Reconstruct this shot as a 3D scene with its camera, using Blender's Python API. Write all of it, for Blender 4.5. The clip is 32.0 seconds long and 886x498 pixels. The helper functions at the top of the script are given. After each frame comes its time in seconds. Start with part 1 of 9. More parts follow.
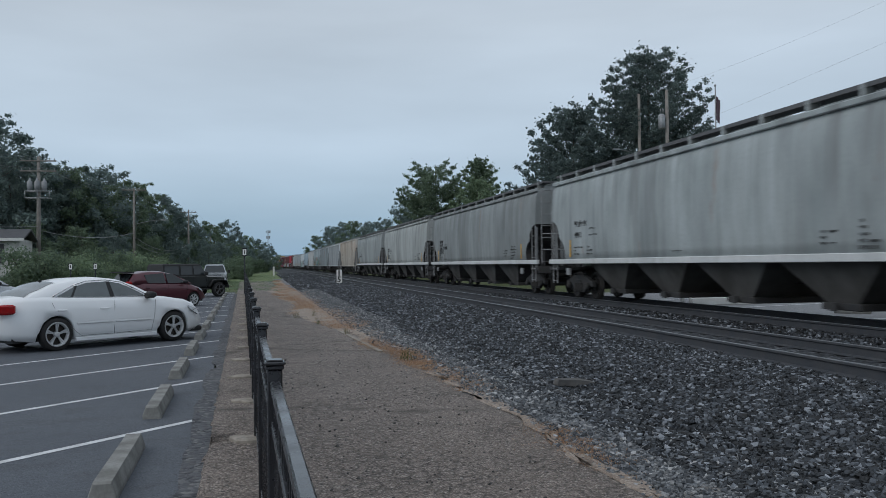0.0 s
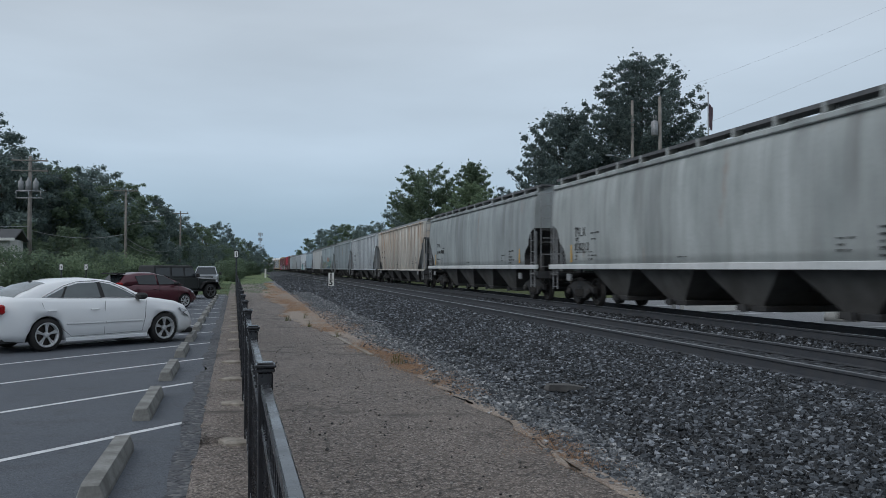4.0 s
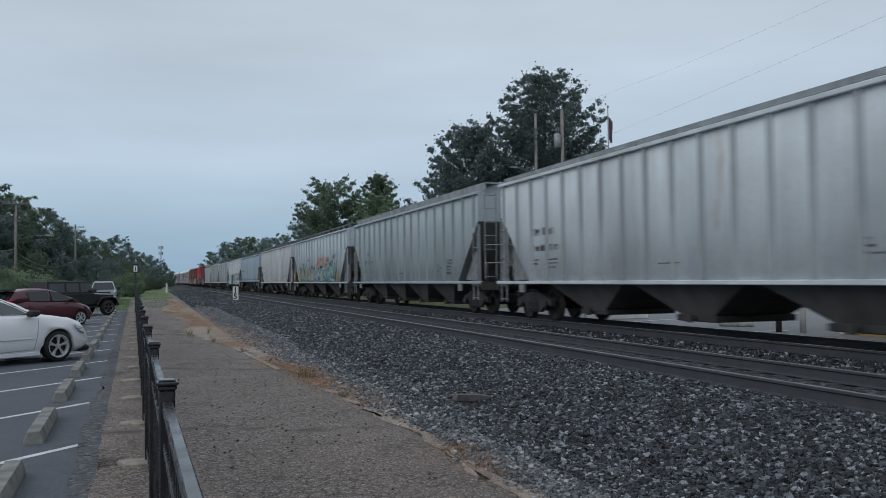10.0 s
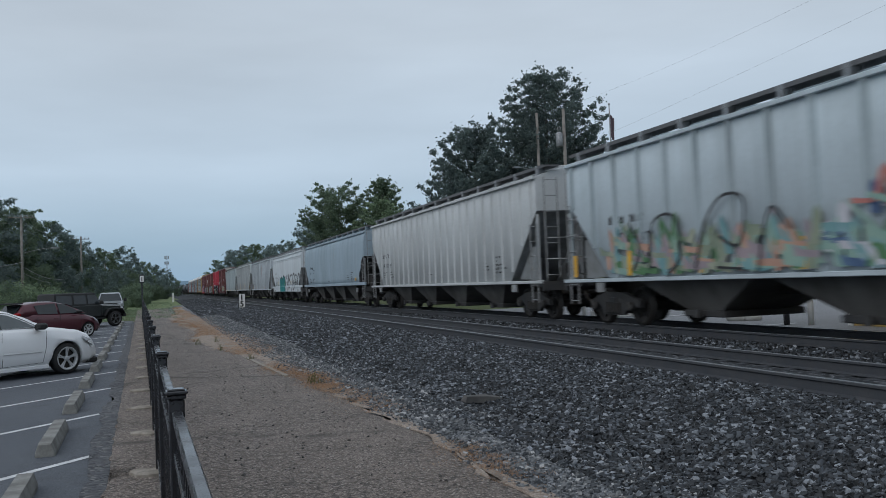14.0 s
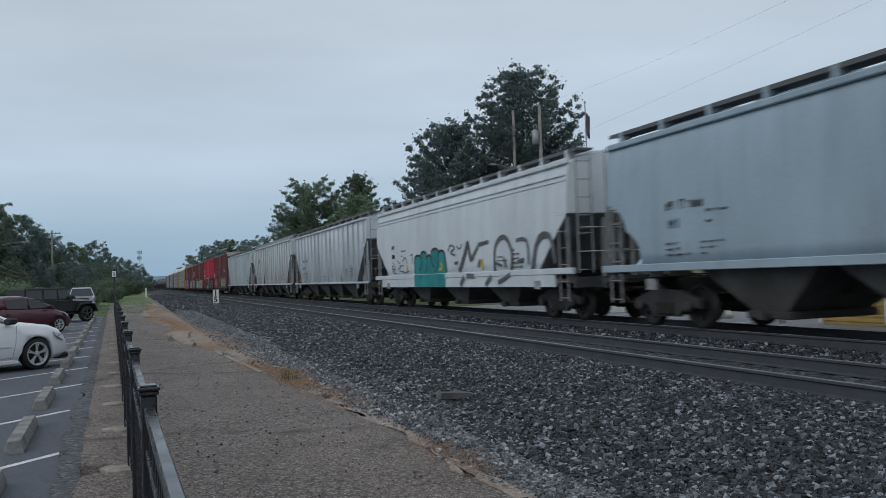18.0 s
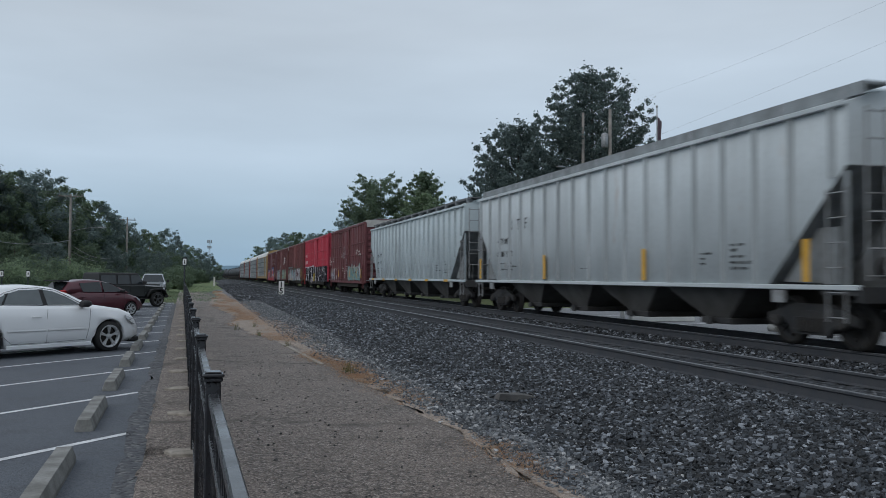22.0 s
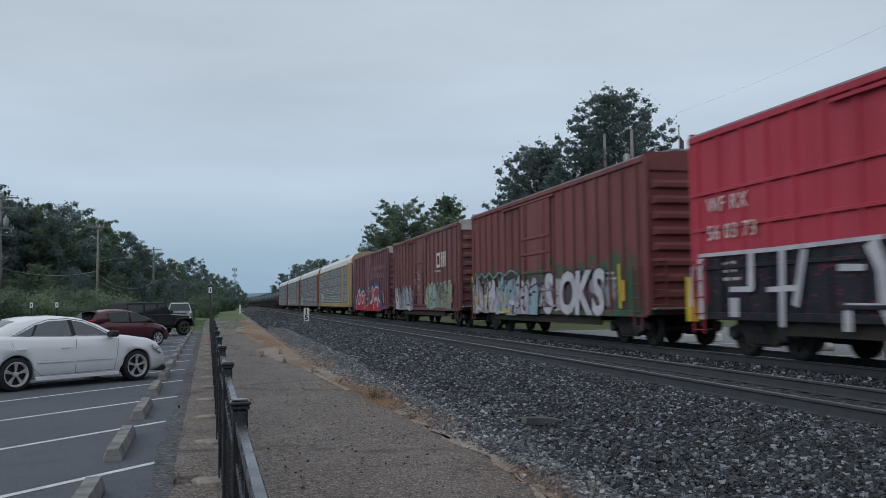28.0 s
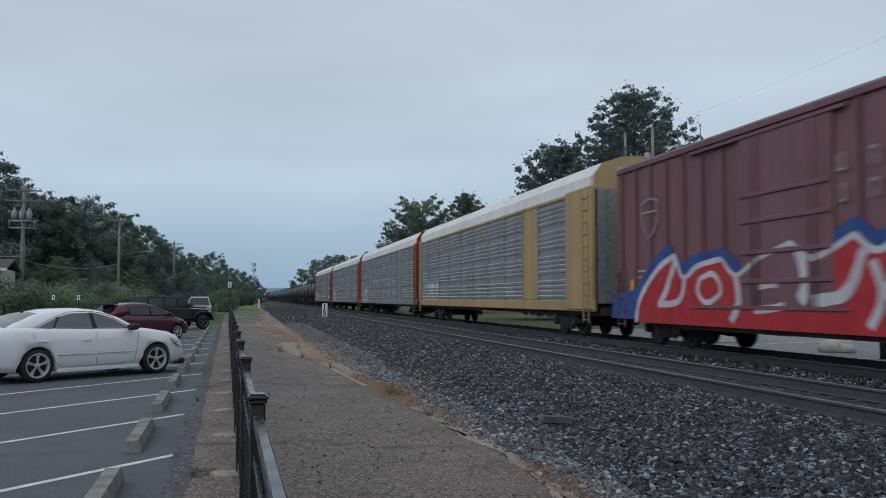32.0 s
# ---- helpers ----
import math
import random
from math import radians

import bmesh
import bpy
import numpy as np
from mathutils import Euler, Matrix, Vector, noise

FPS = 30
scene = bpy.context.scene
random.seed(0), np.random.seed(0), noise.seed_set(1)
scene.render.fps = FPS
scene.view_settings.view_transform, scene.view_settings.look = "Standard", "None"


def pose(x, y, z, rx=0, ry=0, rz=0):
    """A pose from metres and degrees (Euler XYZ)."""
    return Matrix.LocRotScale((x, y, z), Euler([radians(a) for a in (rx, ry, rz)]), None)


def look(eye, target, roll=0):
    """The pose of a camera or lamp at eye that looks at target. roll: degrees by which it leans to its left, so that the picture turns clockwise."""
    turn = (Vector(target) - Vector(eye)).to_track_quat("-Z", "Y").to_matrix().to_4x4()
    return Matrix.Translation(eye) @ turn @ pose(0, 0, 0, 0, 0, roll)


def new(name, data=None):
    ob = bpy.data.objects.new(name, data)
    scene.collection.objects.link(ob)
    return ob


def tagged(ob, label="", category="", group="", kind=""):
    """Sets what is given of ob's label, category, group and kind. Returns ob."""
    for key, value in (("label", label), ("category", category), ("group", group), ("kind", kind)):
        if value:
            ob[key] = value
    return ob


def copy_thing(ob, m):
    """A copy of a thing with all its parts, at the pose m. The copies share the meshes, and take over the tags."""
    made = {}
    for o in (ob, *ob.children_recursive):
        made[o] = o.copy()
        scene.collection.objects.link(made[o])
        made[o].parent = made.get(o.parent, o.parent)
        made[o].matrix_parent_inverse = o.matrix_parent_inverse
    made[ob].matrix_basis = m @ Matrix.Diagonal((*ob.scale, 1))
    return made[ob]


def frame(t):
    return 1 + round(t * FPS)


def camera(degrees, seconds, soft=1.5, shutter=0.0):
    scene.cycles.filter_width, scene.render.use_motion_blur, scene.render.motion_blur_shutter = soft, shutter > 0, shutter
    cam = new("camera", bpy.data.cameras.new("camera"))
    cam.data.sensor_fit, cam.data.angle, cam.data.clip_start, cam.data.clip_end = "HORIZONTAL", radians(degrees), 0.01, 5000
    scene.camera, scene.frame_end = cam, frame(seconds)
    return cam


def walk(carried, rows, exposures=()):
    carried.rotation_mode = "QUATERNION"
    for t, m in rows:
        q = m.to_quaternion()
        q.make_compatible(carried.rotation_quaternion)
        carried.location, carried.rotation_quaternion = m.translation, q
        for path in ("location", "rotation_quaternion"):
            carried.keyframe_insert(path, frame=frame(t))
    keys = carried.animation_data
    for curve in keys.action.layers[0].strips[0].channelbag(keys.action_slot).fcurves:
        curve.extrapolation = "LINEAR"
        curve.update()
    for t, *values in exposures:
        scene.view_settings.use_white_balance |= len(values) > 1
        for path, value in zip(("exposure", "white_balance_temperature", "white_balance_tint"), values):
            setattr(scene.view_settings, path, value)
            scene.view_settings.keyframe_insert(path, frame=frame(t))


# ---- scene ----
cam = camera(54.17, 32.0, soft=0.7, shutter=0.5)
EYE = 1.65
PATH = [
    (0, pose(0, 0, EYE, 90.985, 0.585, -11.699)),
    (0.5, pose(0, 0, EYE, 91.279, 0.723, -11.581)),
    (1, pose(0, 0, EYE, 91.396, 0.555, -11.689)),
    (1.5, pose(0, 0, EYE, 91.279, 0.657, -11.917)),
    (2, pose(0, 0, EYE, 91.116, 0.908, -12.094)),
    (2.5, pose(0, 0, EYE, 91.348, 0.536, -11.865)),
    (4.5, pose(0, 0, EYE, 91.241, -0.118, -12.224)),
    (5, pose(0, 0, EYE, 92.753, -0.848, -12.446)),
    (5.2, pose(0, 0, EYE, 92.310, -1.900, -13.900)),
    (5.5, pose(0, 0, EYE, 90.814, -1.561, -17.162)),
    (5.7, pose(0, 0, EYE, 92.178, -1.136, -18.304)),
    (5.8, pose(0, 0, EYE, 93.705, -0.760, -16.397)),
    (6, pose(0, 0, EYE, 94.326, 0.342, -15.496)),
    (6.2, pose(0, 0, EYE, 94.072, 0.525, -16.240)),
    (6.5, pose(0, 0, EYE, 92.849, 1.439, -17.686)),
    (7, pose(0, 0, EYE, 91.790, 1.104, -17.987)),
    (7.5, pose(0, 0, EYE, 90.689, 1.047, -18.358)),
    (8, pose(0, 0, EYE, 90.838, 0.986, -18.324)),
    (8.5, pose(0, 0, EYE, 91.330, 0.535, -18.149)),
    (9, pose(0, 0, EYE, 91.427, 0.643, -18.543)),
    (9.5, pose(0, 0, EYE, 91.601, 0.745, -18.469)),
    (10, pose(0, 0, EYE, 91.979, 0.734, -18.330)),
    (10.5, pose(0, 0, EYE, 92.219, 0.885, -18.029)),
    (11, pose(0, 0, EYE, 92.014, 1.263, -17.973)),
    (11.5, pose(0, 0, EYE, 91.775, 1.541, -17.850)),
    (12, pose(0, 0, EYE, 91.622, 1.344, -17.712)),
    (12.5, pose(0, 0, EYE, 92.065, 2.032, -17.786)),
    (13, pose(0, 0, EYE, 92.195, 2.041, -17.780)),
    (13.5, pose(0, 0, EYE, 92.034, 2.020, -17.787)),
    (14, pose(0, 0, EYE, 92.126, 2.288, -17.945)),
    (14.5, pose(0, 0, EYE, 91.886, 2.153, -17.675)),
    (16.5, pose(0, 0, EYE, 92.099, 2.266, -21.251)),
    (17, pose(0, 0, EYE, 92.942, 1.637, -21.323)),
    (17.2, pose(0, 0, EYE, 91.838, 2.249, -22.003)),
    (17.5, pose(0, 0, EYE, 91.406, 2.587, -21.614)),
    (17.7, pose(0, 0, EYE, 91.991, 2.093, -20.354)),
    (18, pose(0, 0, EYE, 91.840, 1.993, -19.573)),
    (18.5, pose(0, 0, EYE, 91.531, 1.466, -19.172)),
    (19, pose(0, 0, EYE, 91.206, 0.492, -18.946)),
    (19.5, pose(0, 0, EYE, 91.062, 0.325, -18.773)),
    (20, pose(0, 0, EYE, 91.056, 0.244, -18.896)),
    (20.5, pose(0, 0, EYE, 91.119, 0.090, -18.488)),
    (21, pose(0, 0, EYE, 91.401, -0.164, -16.587)),
    (21.5, pose(0, 0, EYE, 91.745, -0.321, -15.484)),
    (22, pose(0, 0, EYE, 91.871, -0.344, -15.416)),
    (22.5, pose(0, 0, EYE, 91.810, -0.206, -15.092)),
    (23, pose(0, 0, EYE, 91.978, 0.030, -14.739)),
    (23.5, pose(0, 0, EYE, 91.974, 0.214, -14.595)),
    (24, pose(0, 0, EYE, 91.997, 0.193, -14.679)),
    (24.5, pose(0, 0, EYE, 91.987, 0.242, -14.475)),
    (25, pose(0, 0, EYE, 92.434, 0.337, -14.414)),
    (25.5, pose(0, 0, EYE, 92.461, 0.357, -14.549)),
    (27.5, pose(0, 0, EYE, 93.345, 0.650, -13.760)),
    (28, pose(0, 0, EYE, 93.468, 0.648, -13.808)),
    (28.5, pose(0, 0, EYE, 93.492, 0.602, -13.637)),
    (29, pose(0, 0, EYE, 93.505, 0.460, -13.450)),
    (29.5, pose(0, 0, EYE, 93.519, 0.450, -13.302)),
    (30, pose(0, 0, EYE, 93.474, 0.298, -13.297)),
    (30.5, pose(0, 0, EYE, 93.356, 0.229, -12.991)),
    (31, pose(0, 0, EYE, 93.469, 0.329, -12.926)),
    (31.5, pose(0, 0, EYE, 93.460, 0.142, -12.606)),
    (32, pose(0, 0, EYE, 93.285, -0.050, -12.623)),
]
walk(cam, PATH, exposures=((0, 0.05, 6380, 10), (32, 0.05, 6380, 10)))

# ---- world and light: an overcast evening sky ----
SUN_EL, SUN_AZ = 40.0, 238.0
world = bpy.data.worlds.new("overcast_sky")
scene.world = world
world.use_nodes = True
wn, wl = world.node_tree.nodes, world.node_tree.links
wn.clear()
w_out = wn.new("ShaderNodeOutputWorld")
w_bg = wn.new("ShaderNodeBackground")
w_sky = wn.new("ShaderNodeTexSky")
w_sky.sky_type = "NISHITA"
w_sky.sun_disc = False
w_sky.sun_elevation = radians(SUN_EL)
w_sky.sun_rotation = radians(SUN_AZ)
w_sky.dust_density = 3.0
w_co = wn.new("ShaderNodeTexCoord")
w_sep = wn.new("ShaderNodeSeparateXYZ")
w_ramp = wn.new("ShaderNodeValToRGB")
w_map = wn.new("ShaderNodeMapping")
w_map.inputs["Scale"].default_value = (1.2, 1.2, 5.5)
w_noise = wn.new("ShaderNodeTexNoise")
w_noise.inputs["Scale"].default_value = 2.2
w_noise.inputs["Detail"].default_value = 5.0
w_noise.inputs["Roughness"].default_value = 0.48
w_mul = wn.new("ShaderNodeMapRange")
w_mul.inputs["To Min"].default_value = 0.80
w_mul.inputs["To Max"].default_value = 1.2
w_cloud = wn.new("ShaderNodeVectorMath")
w_cloud.operation = "SCALE"
w_mix = wn.new("ShaderNodeMix")
w_mix.data_type = "RGBA"
w_mix.inputs[0].default_value = 0.93
ramp = w_ramp.color_ramp
ramp.elements[0].position, ramp.elements[0].color = 0.0, (2.75, 4.1, 5.5, 1)
ramp.elements[1].position, ramp.elements[1].color = 1.0, (5.4, 6.1, 6.9, 1)
for pos, col in ((0.05, (3.55, 4.95, 6.2)), (0.13, (4.95, 6.05, 7.15)), (0.27, (5.2, 5.95, 6.7)), (0.5, (5.35, 5.95, 6.6))):
    e = ramp.elements.new(pos)
    e.color = (*col, 1)
wl.new(w_co.outputs["Generated"], w_sep.inputs[0])
wl.new(w_sep.outputs["Z"], w_ramp.inputs["Fac"])
wl.new(w_co.outputs["Generated"], w_map.inputs["Vector"])
wl.new(w_map.outputs[0], w_noise.inputs["Vector"])
wl.new(w_noise.outputs["Fac"], w_mul.inputs["Value"])
wl.new(w_ramp.outputs["Color"], w_cloud.inputs[0])
wl.new(w_mul.outputs[0], w_cloud.inputs["Scale"])
wl.new(w_sky.outputs["Color"], w_mix.inputs[6])
wl.new(w_cloud.outputs[0], w_mix.inputs[7])
wl.new(w_mix.outputs[2], w_bg.inputs["Color"])
w_bg.inputs["Strength"].default_value = 0.1
wl.new(w_bg.outputs[0], w_out.inputs["Surface"])

sun_data = bpy.data.lights.new("sun", "SUN")
sun_data.energy, sun_data.angle, sun_data.color = 0.8, radians(40), (1.0, 0.98, 0.96)
sun = new("sun", sun_data)
sun.matrix_world = look((0, 0, 60), (0 + 30 * math.sin(radians(SUN_AZ)) * -1, 30 * math.cos(radians(SUN_AZ)) * -1, 60 - 30 * math.tan(radians(SUN_EL))))
scene.view_settings.exposure = 0.0

# ---- materials ----
def rgba(c):
    return (c[0], c[1], c[2], 1.0)


def node_mat(name, rough=0.7, metal=0.0, spec=0.4):
    m = bpy.data.materials.new(name)
    m.use_nodes = True
    nt = m.node_tree
    b = nt.nodes["Principled BSDF"]
    b.inputs["Roughness"].default_value = rough
    b.inputs["Metallic"].default_value = metal
    b.inputs["Specular IOR Level"].default_value = spec
    return m, nt, b


def noise_node(nt, scale, detail=4.0, stretch=(1, 1, 1), rough=0.55, coord="Object"):
    co = nt.nodes.new("ShaderNodeTexCoord")
    mp = nt.nodes.new("ShaderNodeMapping")
    mp.inputs["Scale"].default_value = stretch
    tx = nt.nodes.new("ShaderNodeTexNoise")
    tx.inputs["Scale"].default_value = scale
    tx.inputs["Detail"].default_value = detail
    tx.inputs["Roughness"].default_value = rough
    nt.links.new(co.outputs[coord], mp.inputs["Vector"])
    nt.links.new(mp.outputs[0], tx.inputs["Vector"])
    return tx.outputs["Fac"]


def span(nt, fac, lo, hi, a=0.0, b=1.0):
    r = nt.nodes.new("ShaderNodeMapRange")
    r.inputs["From Min"].default_value, r.inputs["From Max"].default_value = lo, hi
    r.inputs["To Min"].default_value, r.inputs["To Max"].default_value = a, b
    nt.links.new(fac, r.inputs["Value"])
    return r.outputs[0]


def blend(nt, fac, a, b, mode="MIX"):
    mx = nt.nodes.new("ShaderNodeMix")
    mx.data_type, mx.blend_type = "RGBA", mode
    for slot, v in ((0, fac), (6, a), (7, b)):
        if isinstance(v, (int, float)):
            mx.inputs[slot].default_value = v
        elif isinstance(v, tuple):
            mx.inputs[slot].default_value = rgba(v)
        else:
            nt.links.new(v, mx.inputs[slot])
    return mx.outputs[2]


def calc(nt, op, a, b=0.0):
    n = nt.nodes.new("ShaderNodeMath")
    n.operation = op
    for k, v in ((0, a), (1, b)):
        if isinstance(v, (int, float)):
            n.inputs[k].default_value = v
        else:
            nt.links.new(v, n.inputs[k])
    return n.outputs[0]


def bump(nt, b, height, strength=0.3, dist=0.02):
    n = nt.nodes.new("ShaderNodeBump")
    n.inputs["Strength"].default_value, n.inputs["Distance"].default_value = strength, dist
    nt.links.new(height, n.inputs["Height"])
    nt.links.new(n.outputs[0], b.inputs["Normal"])


def mat_plain(name, c, c2=None, scale=6.0, rough=0.6, metal=0.0, bumps=0.0, detail=4.0, spec=0.4, coord="Object", fine=40.0):
    """Two tones at one scale, with a finer grain over them."""
    m, nt, b = node_mat(name, rough, metal, spec)
    c2 = c2 or tuple(v * 0.75 for v in c)
    big = noise_node(nt, scale, detail, coord=coord)
    small = noise_node(nt, fine, 3.0, coord=coord)
    col = blend(nt, span(nt, big, 0.35, 0.65), c, c2)
    col = blend(nt, span(nt, small, 0.3, 0.7, 0.0, 0.28), col, tuple(v * 0.6 for v in c2))
    nt.links.new(col, b.inputs["Base Color"])
    nt.links.new(span(nt, big, 0.3, 0.7, rough - 0.08, min(1.0, rough + 0.1)), b.inputs["Roughness"])
    if bumps:
        bump(nt, b, small, bumps, 0.01)
    return m


def zone(nt, y0, y1, z0, z1, ragged=0.25, scale=1.6):
    """1 inside a ragged rectangle of a car's side, 0 outside."""
    co = nt.nodes.new("ShaderNodeTexCoord")
    sp = nt.nodes.new("ShaderNodeSeparateXYZ")
    nt.links.new(co.outputs["Object"], sp.inputs[0])
    n = calc(nt, "MULTIPLY", calc(nt, "SUBTRACT", noise_node(nt, scale, 3.0), 0.5), ragged * 4)
    y = calc(nt, "ADD", sp.outputs["Y"], n)
    z = calc(nt, "ADD", sp.outputs["Z"], calc(nt, "MULTIPLY", n, 0.8))
    f = calc(nt, "MULTIPLY", span(nt, y, y0, y0 + 0.06), span(nt, y, y1, y1 - 0.06))
    return calc(nt, "MULTIPLY", f, calc(nt, "MULTIPLY", span(nt, z, z0, z0 + 0.06), span(nt, z, z1, z1 - 0.06)))


def spray(nt, col, tones, box, cell=1.3, line=None, stretch=(1, 1, 1.0), ragged=0.25, seed=0.0):
    """Sprayed letters: warped cells of a few tones with outlines, inside a ragged rectangle (y0, y1, z0, z1)."""
    co = nt.nodes.new("ShaderNodeTexCoord")
    mp = nt.nodes.new("ShaderNodeMapping")
    mp.inputs["Scale"].default_value = stretch
    mp.inputs["Location"].default_value = (seed, seed * 0.7, seed * 1.3)
    warp = nt.nodes.new("ShaderNodeTexNoise")
    warp.inputs["Scale"].default_value = 1.7
    warp.inputs["Detail"].default_value = 2.0
    add = nt.nodes.new("ShaderNodeVectorMath")
    add.operation = "MULTIPLY_ADD"
    add.inputs[1].default_value = (0.0, 0.9, 0.9)
    vor = nt.nodes.new("ShaderNodeTexVoronoi")
    vor.inputs["Scale"].default_value = cell
    edge = nt.nodes.new("ShaderNodeTexVoronoi")
    edge.feature = "DISTANCE_TO_EDGE"
    edge.inputs["Scale"].default_value = cell
    ramp_n = nt.nodes.new("ShaderNodeValToRGB")
    ramp_n.color_ramp.interpolation = "CONSTANT"
    els = ramp_n.color_ramp.elements
    els[0].color = rgba(tones[0])
    els[1].position, els[1].color = 1.0 - 0.5 / len(tones), rgba(tones[-1])
    for k in range(1, len(tones) - 1):
        e = els.new(k / len(tones))
        e.color = rgba(tones[k])
    bw = nt.nodes.new("ShaderNodeSeparateColor")
    L = nt.links
    L.new(co.outputs["Object"], mp.inputs["Vector"])
    L.new(mp.outputs[0], warp.inputs["Vector"])
    L.new(warp.outputs["Color"], add.inputs[0])
    L.new(mp.outputs[0], add.inputs[2])
    flat = nt.nodes.new("ShaderNodeVectorMath")
    flat.operation = "MULTIPLY"
    flat.inputs[1].default_value = (0, 1, 1)
    L.new(add.outputs[0], flat.inputs[0])
    for v in (vor, edge):
        L.new(flat.outputs[0], v.inputs["Vector"])
    L.new(vor.outputs["Color"], bw.inputs[0])
    L.new(bw.outputs["Red"], ramp_n.inputs["Fac"])
    paint_c = ramp_n.outputs["Color"]
    if line:
        paint_c = blend(nt, span(nt, edge.outputs["Distance"], 0.05, 0.075, 1.0, 0.0), paint_c, line)
    mask = zone(nt, *box, ragged=ragged)
    worn = span(nt, noise_node(nt, 9.0, 4.0), 0.28, 0.4, 0.25, 1.0)
    return blend(nt, calc(nt, "MULTIPLY", mask, worn), col, paint_c)


def mat_car(name, c, dirt=(0.16, 0.14, 0.12), rust=0.0, streak=0.55, rough=0.6, sprays=(), bands=(), top_rust=0.0):
    """Weathered railcar paint: vertical streaks, smudges with painted bulge shading, grime from below, rust where
    given, and sprayed letters.
    """
    m, nt, b = node_mat(name, rough, 0.0, 0.3)
    st = noise_node(nt, 1.0, 5.0, (0.4, 2.4, 0.16), 0.62)
    big = noise_node(nt, 0.55, 3.0)
    fine = noise_node(nt, 14.0, 4.0)
    col = blend(nt, span(nt, big, 0.35, 0.7, 0.0, 0.35), c, tuple(min(1, v * 1.12) for v in c))
    for y0, y1, tone, amount in bands:
        col = blend(nt, calc(nt, "MULTIPLY", zone(nt, y0, y1, 0.5, 4.6, 0.04, 3.0), amount), col, tone)
    # Darker and lighter bands: smudges, plus painted shading of bulging sheets.
    bulge_smudge = noise_node(nt, 1.0, 4.0, (0.3, 0.62, 0.15), 0.55)
    col = blend(nt, span(nt, bulge_smudge, 0.5, 0.62, 0.0, min(0.8, streak * 0.85)), col, tuple(v * 0.58 for v in c))
    col = blend(nt, span(nt, bulge_smudge, 0.48, 0.38, 0.0, min(0.6, streak * 0.7)), col, tuple(min(0.85, v * 1.4) for v in c))
    col = blend(nt, span(nt, st, 0.5, 0.75, 0.0, streak * 0.5), col, dirt)
    blot = noise_node(nt, 0.9, 6.0, (0.5, 0.9, 0.6), 0.6)
    col = blend(nt, span(nt, blot, 0.48, 0.68, 0.0, streak * 0.5), col, tuple(v * k for v, k in zip(c, (0.55, 0.6, 0.58))))
    drip = noise_node(nt, 1.0, 6.0, (0.3, 6.5, 0.22), 0.7)
    col = blend(nt, span(nt, drip, 0.5, 0.72, 0.0, streak * 0.4), col, tuple(v * 0.7 for v in dirt))
    col = blend(nt, span(nt, drip, 0.46, 0.3, 0.0, 0.3), col, tuple(min(0.85, v * 1.3 + 0.02) for v in c))
    co = nt.nodes.new("ShaderNodeTexCoord")
    sp = nt.nodes.new("ShaderNodeSeparateXYZ")
    nt.links.new(co.outputs["Object"], sp.inputs[0])
    low = calc(nt, "MULTIPLY", span(nt, sp.outputs["Z"], 2.0, 1.0, 0.0, 0.28), span(nt, fine, 0.3, 0.7, 0.3, 1.0))
    col = blend(nt, low, col, dirt)
    if rust:
        rn = noise_node(nt, 0.8, 6.0, (1, 1.3, 0.4), 0.65)
        col = blend(nt, span(nt, rn, 0.66 - 0.22 * rust, 0.78 - 0.1 * rust, 0.0, 0.75), col, (0.30, 0.15, 0.07))
    if top_rust:
        run = noise_node(nt, 1.0, 5.0, (0.3, 1.5, 0.30), 0.6)
        high = calc(nt, "MULTIPLY", span(nt, sp.outputs["Z"], 1.7, 3.0), span(nt, run, 0.42, 0.6, 0.0, top_rust))
        col = blend(nt, high, col, (0.34, 0.2, 0.11))
    col = blend(nt, span(nt, fine, 0.45, 0.75, 0.0, 0.22), col, tuple(v * 0.55 for v in c))
    for s in sprays:
        col = spray(nt, col, **s)
    nt.links.new(col, b.inputs["Base Color"])
    nt.links.new(span(nt, st, 0.3, 0.7, rough - 0.1, rough + 0.2), b.inputs["Roughness"])
    bump(nt, b, noise_node(nt, 3.0, 4.0), 0.12, 0.02)
    return m


M_BLACK_IRON = mat_plain("black_iron", (0.018, 0.017, 0.016), (0.045, 0.036, 0.028), 3.0, 0.75, 0.1, 0.2)
# Grimy steel; on slope sheets and webs its dark tone stands for shade.
M_GRIME_SHADE = mat_plain("grimy_shaded_steel", (0.036, 0.038, 0.042), (0.062, 0.06, 0.058), 2.0, 0.8, 0.1, 0.2)
M_WHEEL = mat_plain("wheel_steel", (0.032, 0.032, 0.033), (0.055, 0.05, 0.046), 5.0, 0.6, 0.5, 0.1)
M_RAIL_SIDE = mat_plain("rusty_rail_side", (0.05, 0.056, 0.066), (0.075, 0.077, 0.083), 4.0, 0.8, 0.2, 0.2)
M_RAIL_HEAD = mat_plain("polished_rail_head", (0.42, 0.43, 0.45), (0.3, 0.3, 0.31), 3.0, 0.36, 0.9)
M_TIE = mat_plain("weathered_tie_wood", (0.045, 0.044, 0.046), (0.075, 0.071, 0.07), 5.0, 0.9, 0, 0.4)
M_FENCE = mat_plain("black_powder_coat", (0.014, 0.014, 0.016), (0.022, 0.022, 0.026), 5.0, 0.24, 0.0, 0.05, spec=0.7)
M_CONCRETE = mat_plain("worn_concrete", (0.28, 0.28, 0.265), (0.165, 0.163, 0.152), 4.5, 0.9, 0, 0.5)
M_FOOTING = mat_plain("crumbled_footing_concrete", (0.36, 0.325, 0.28), (0.22, 0.195, 0.165), 9.0, 0.95, 0, 0.8)
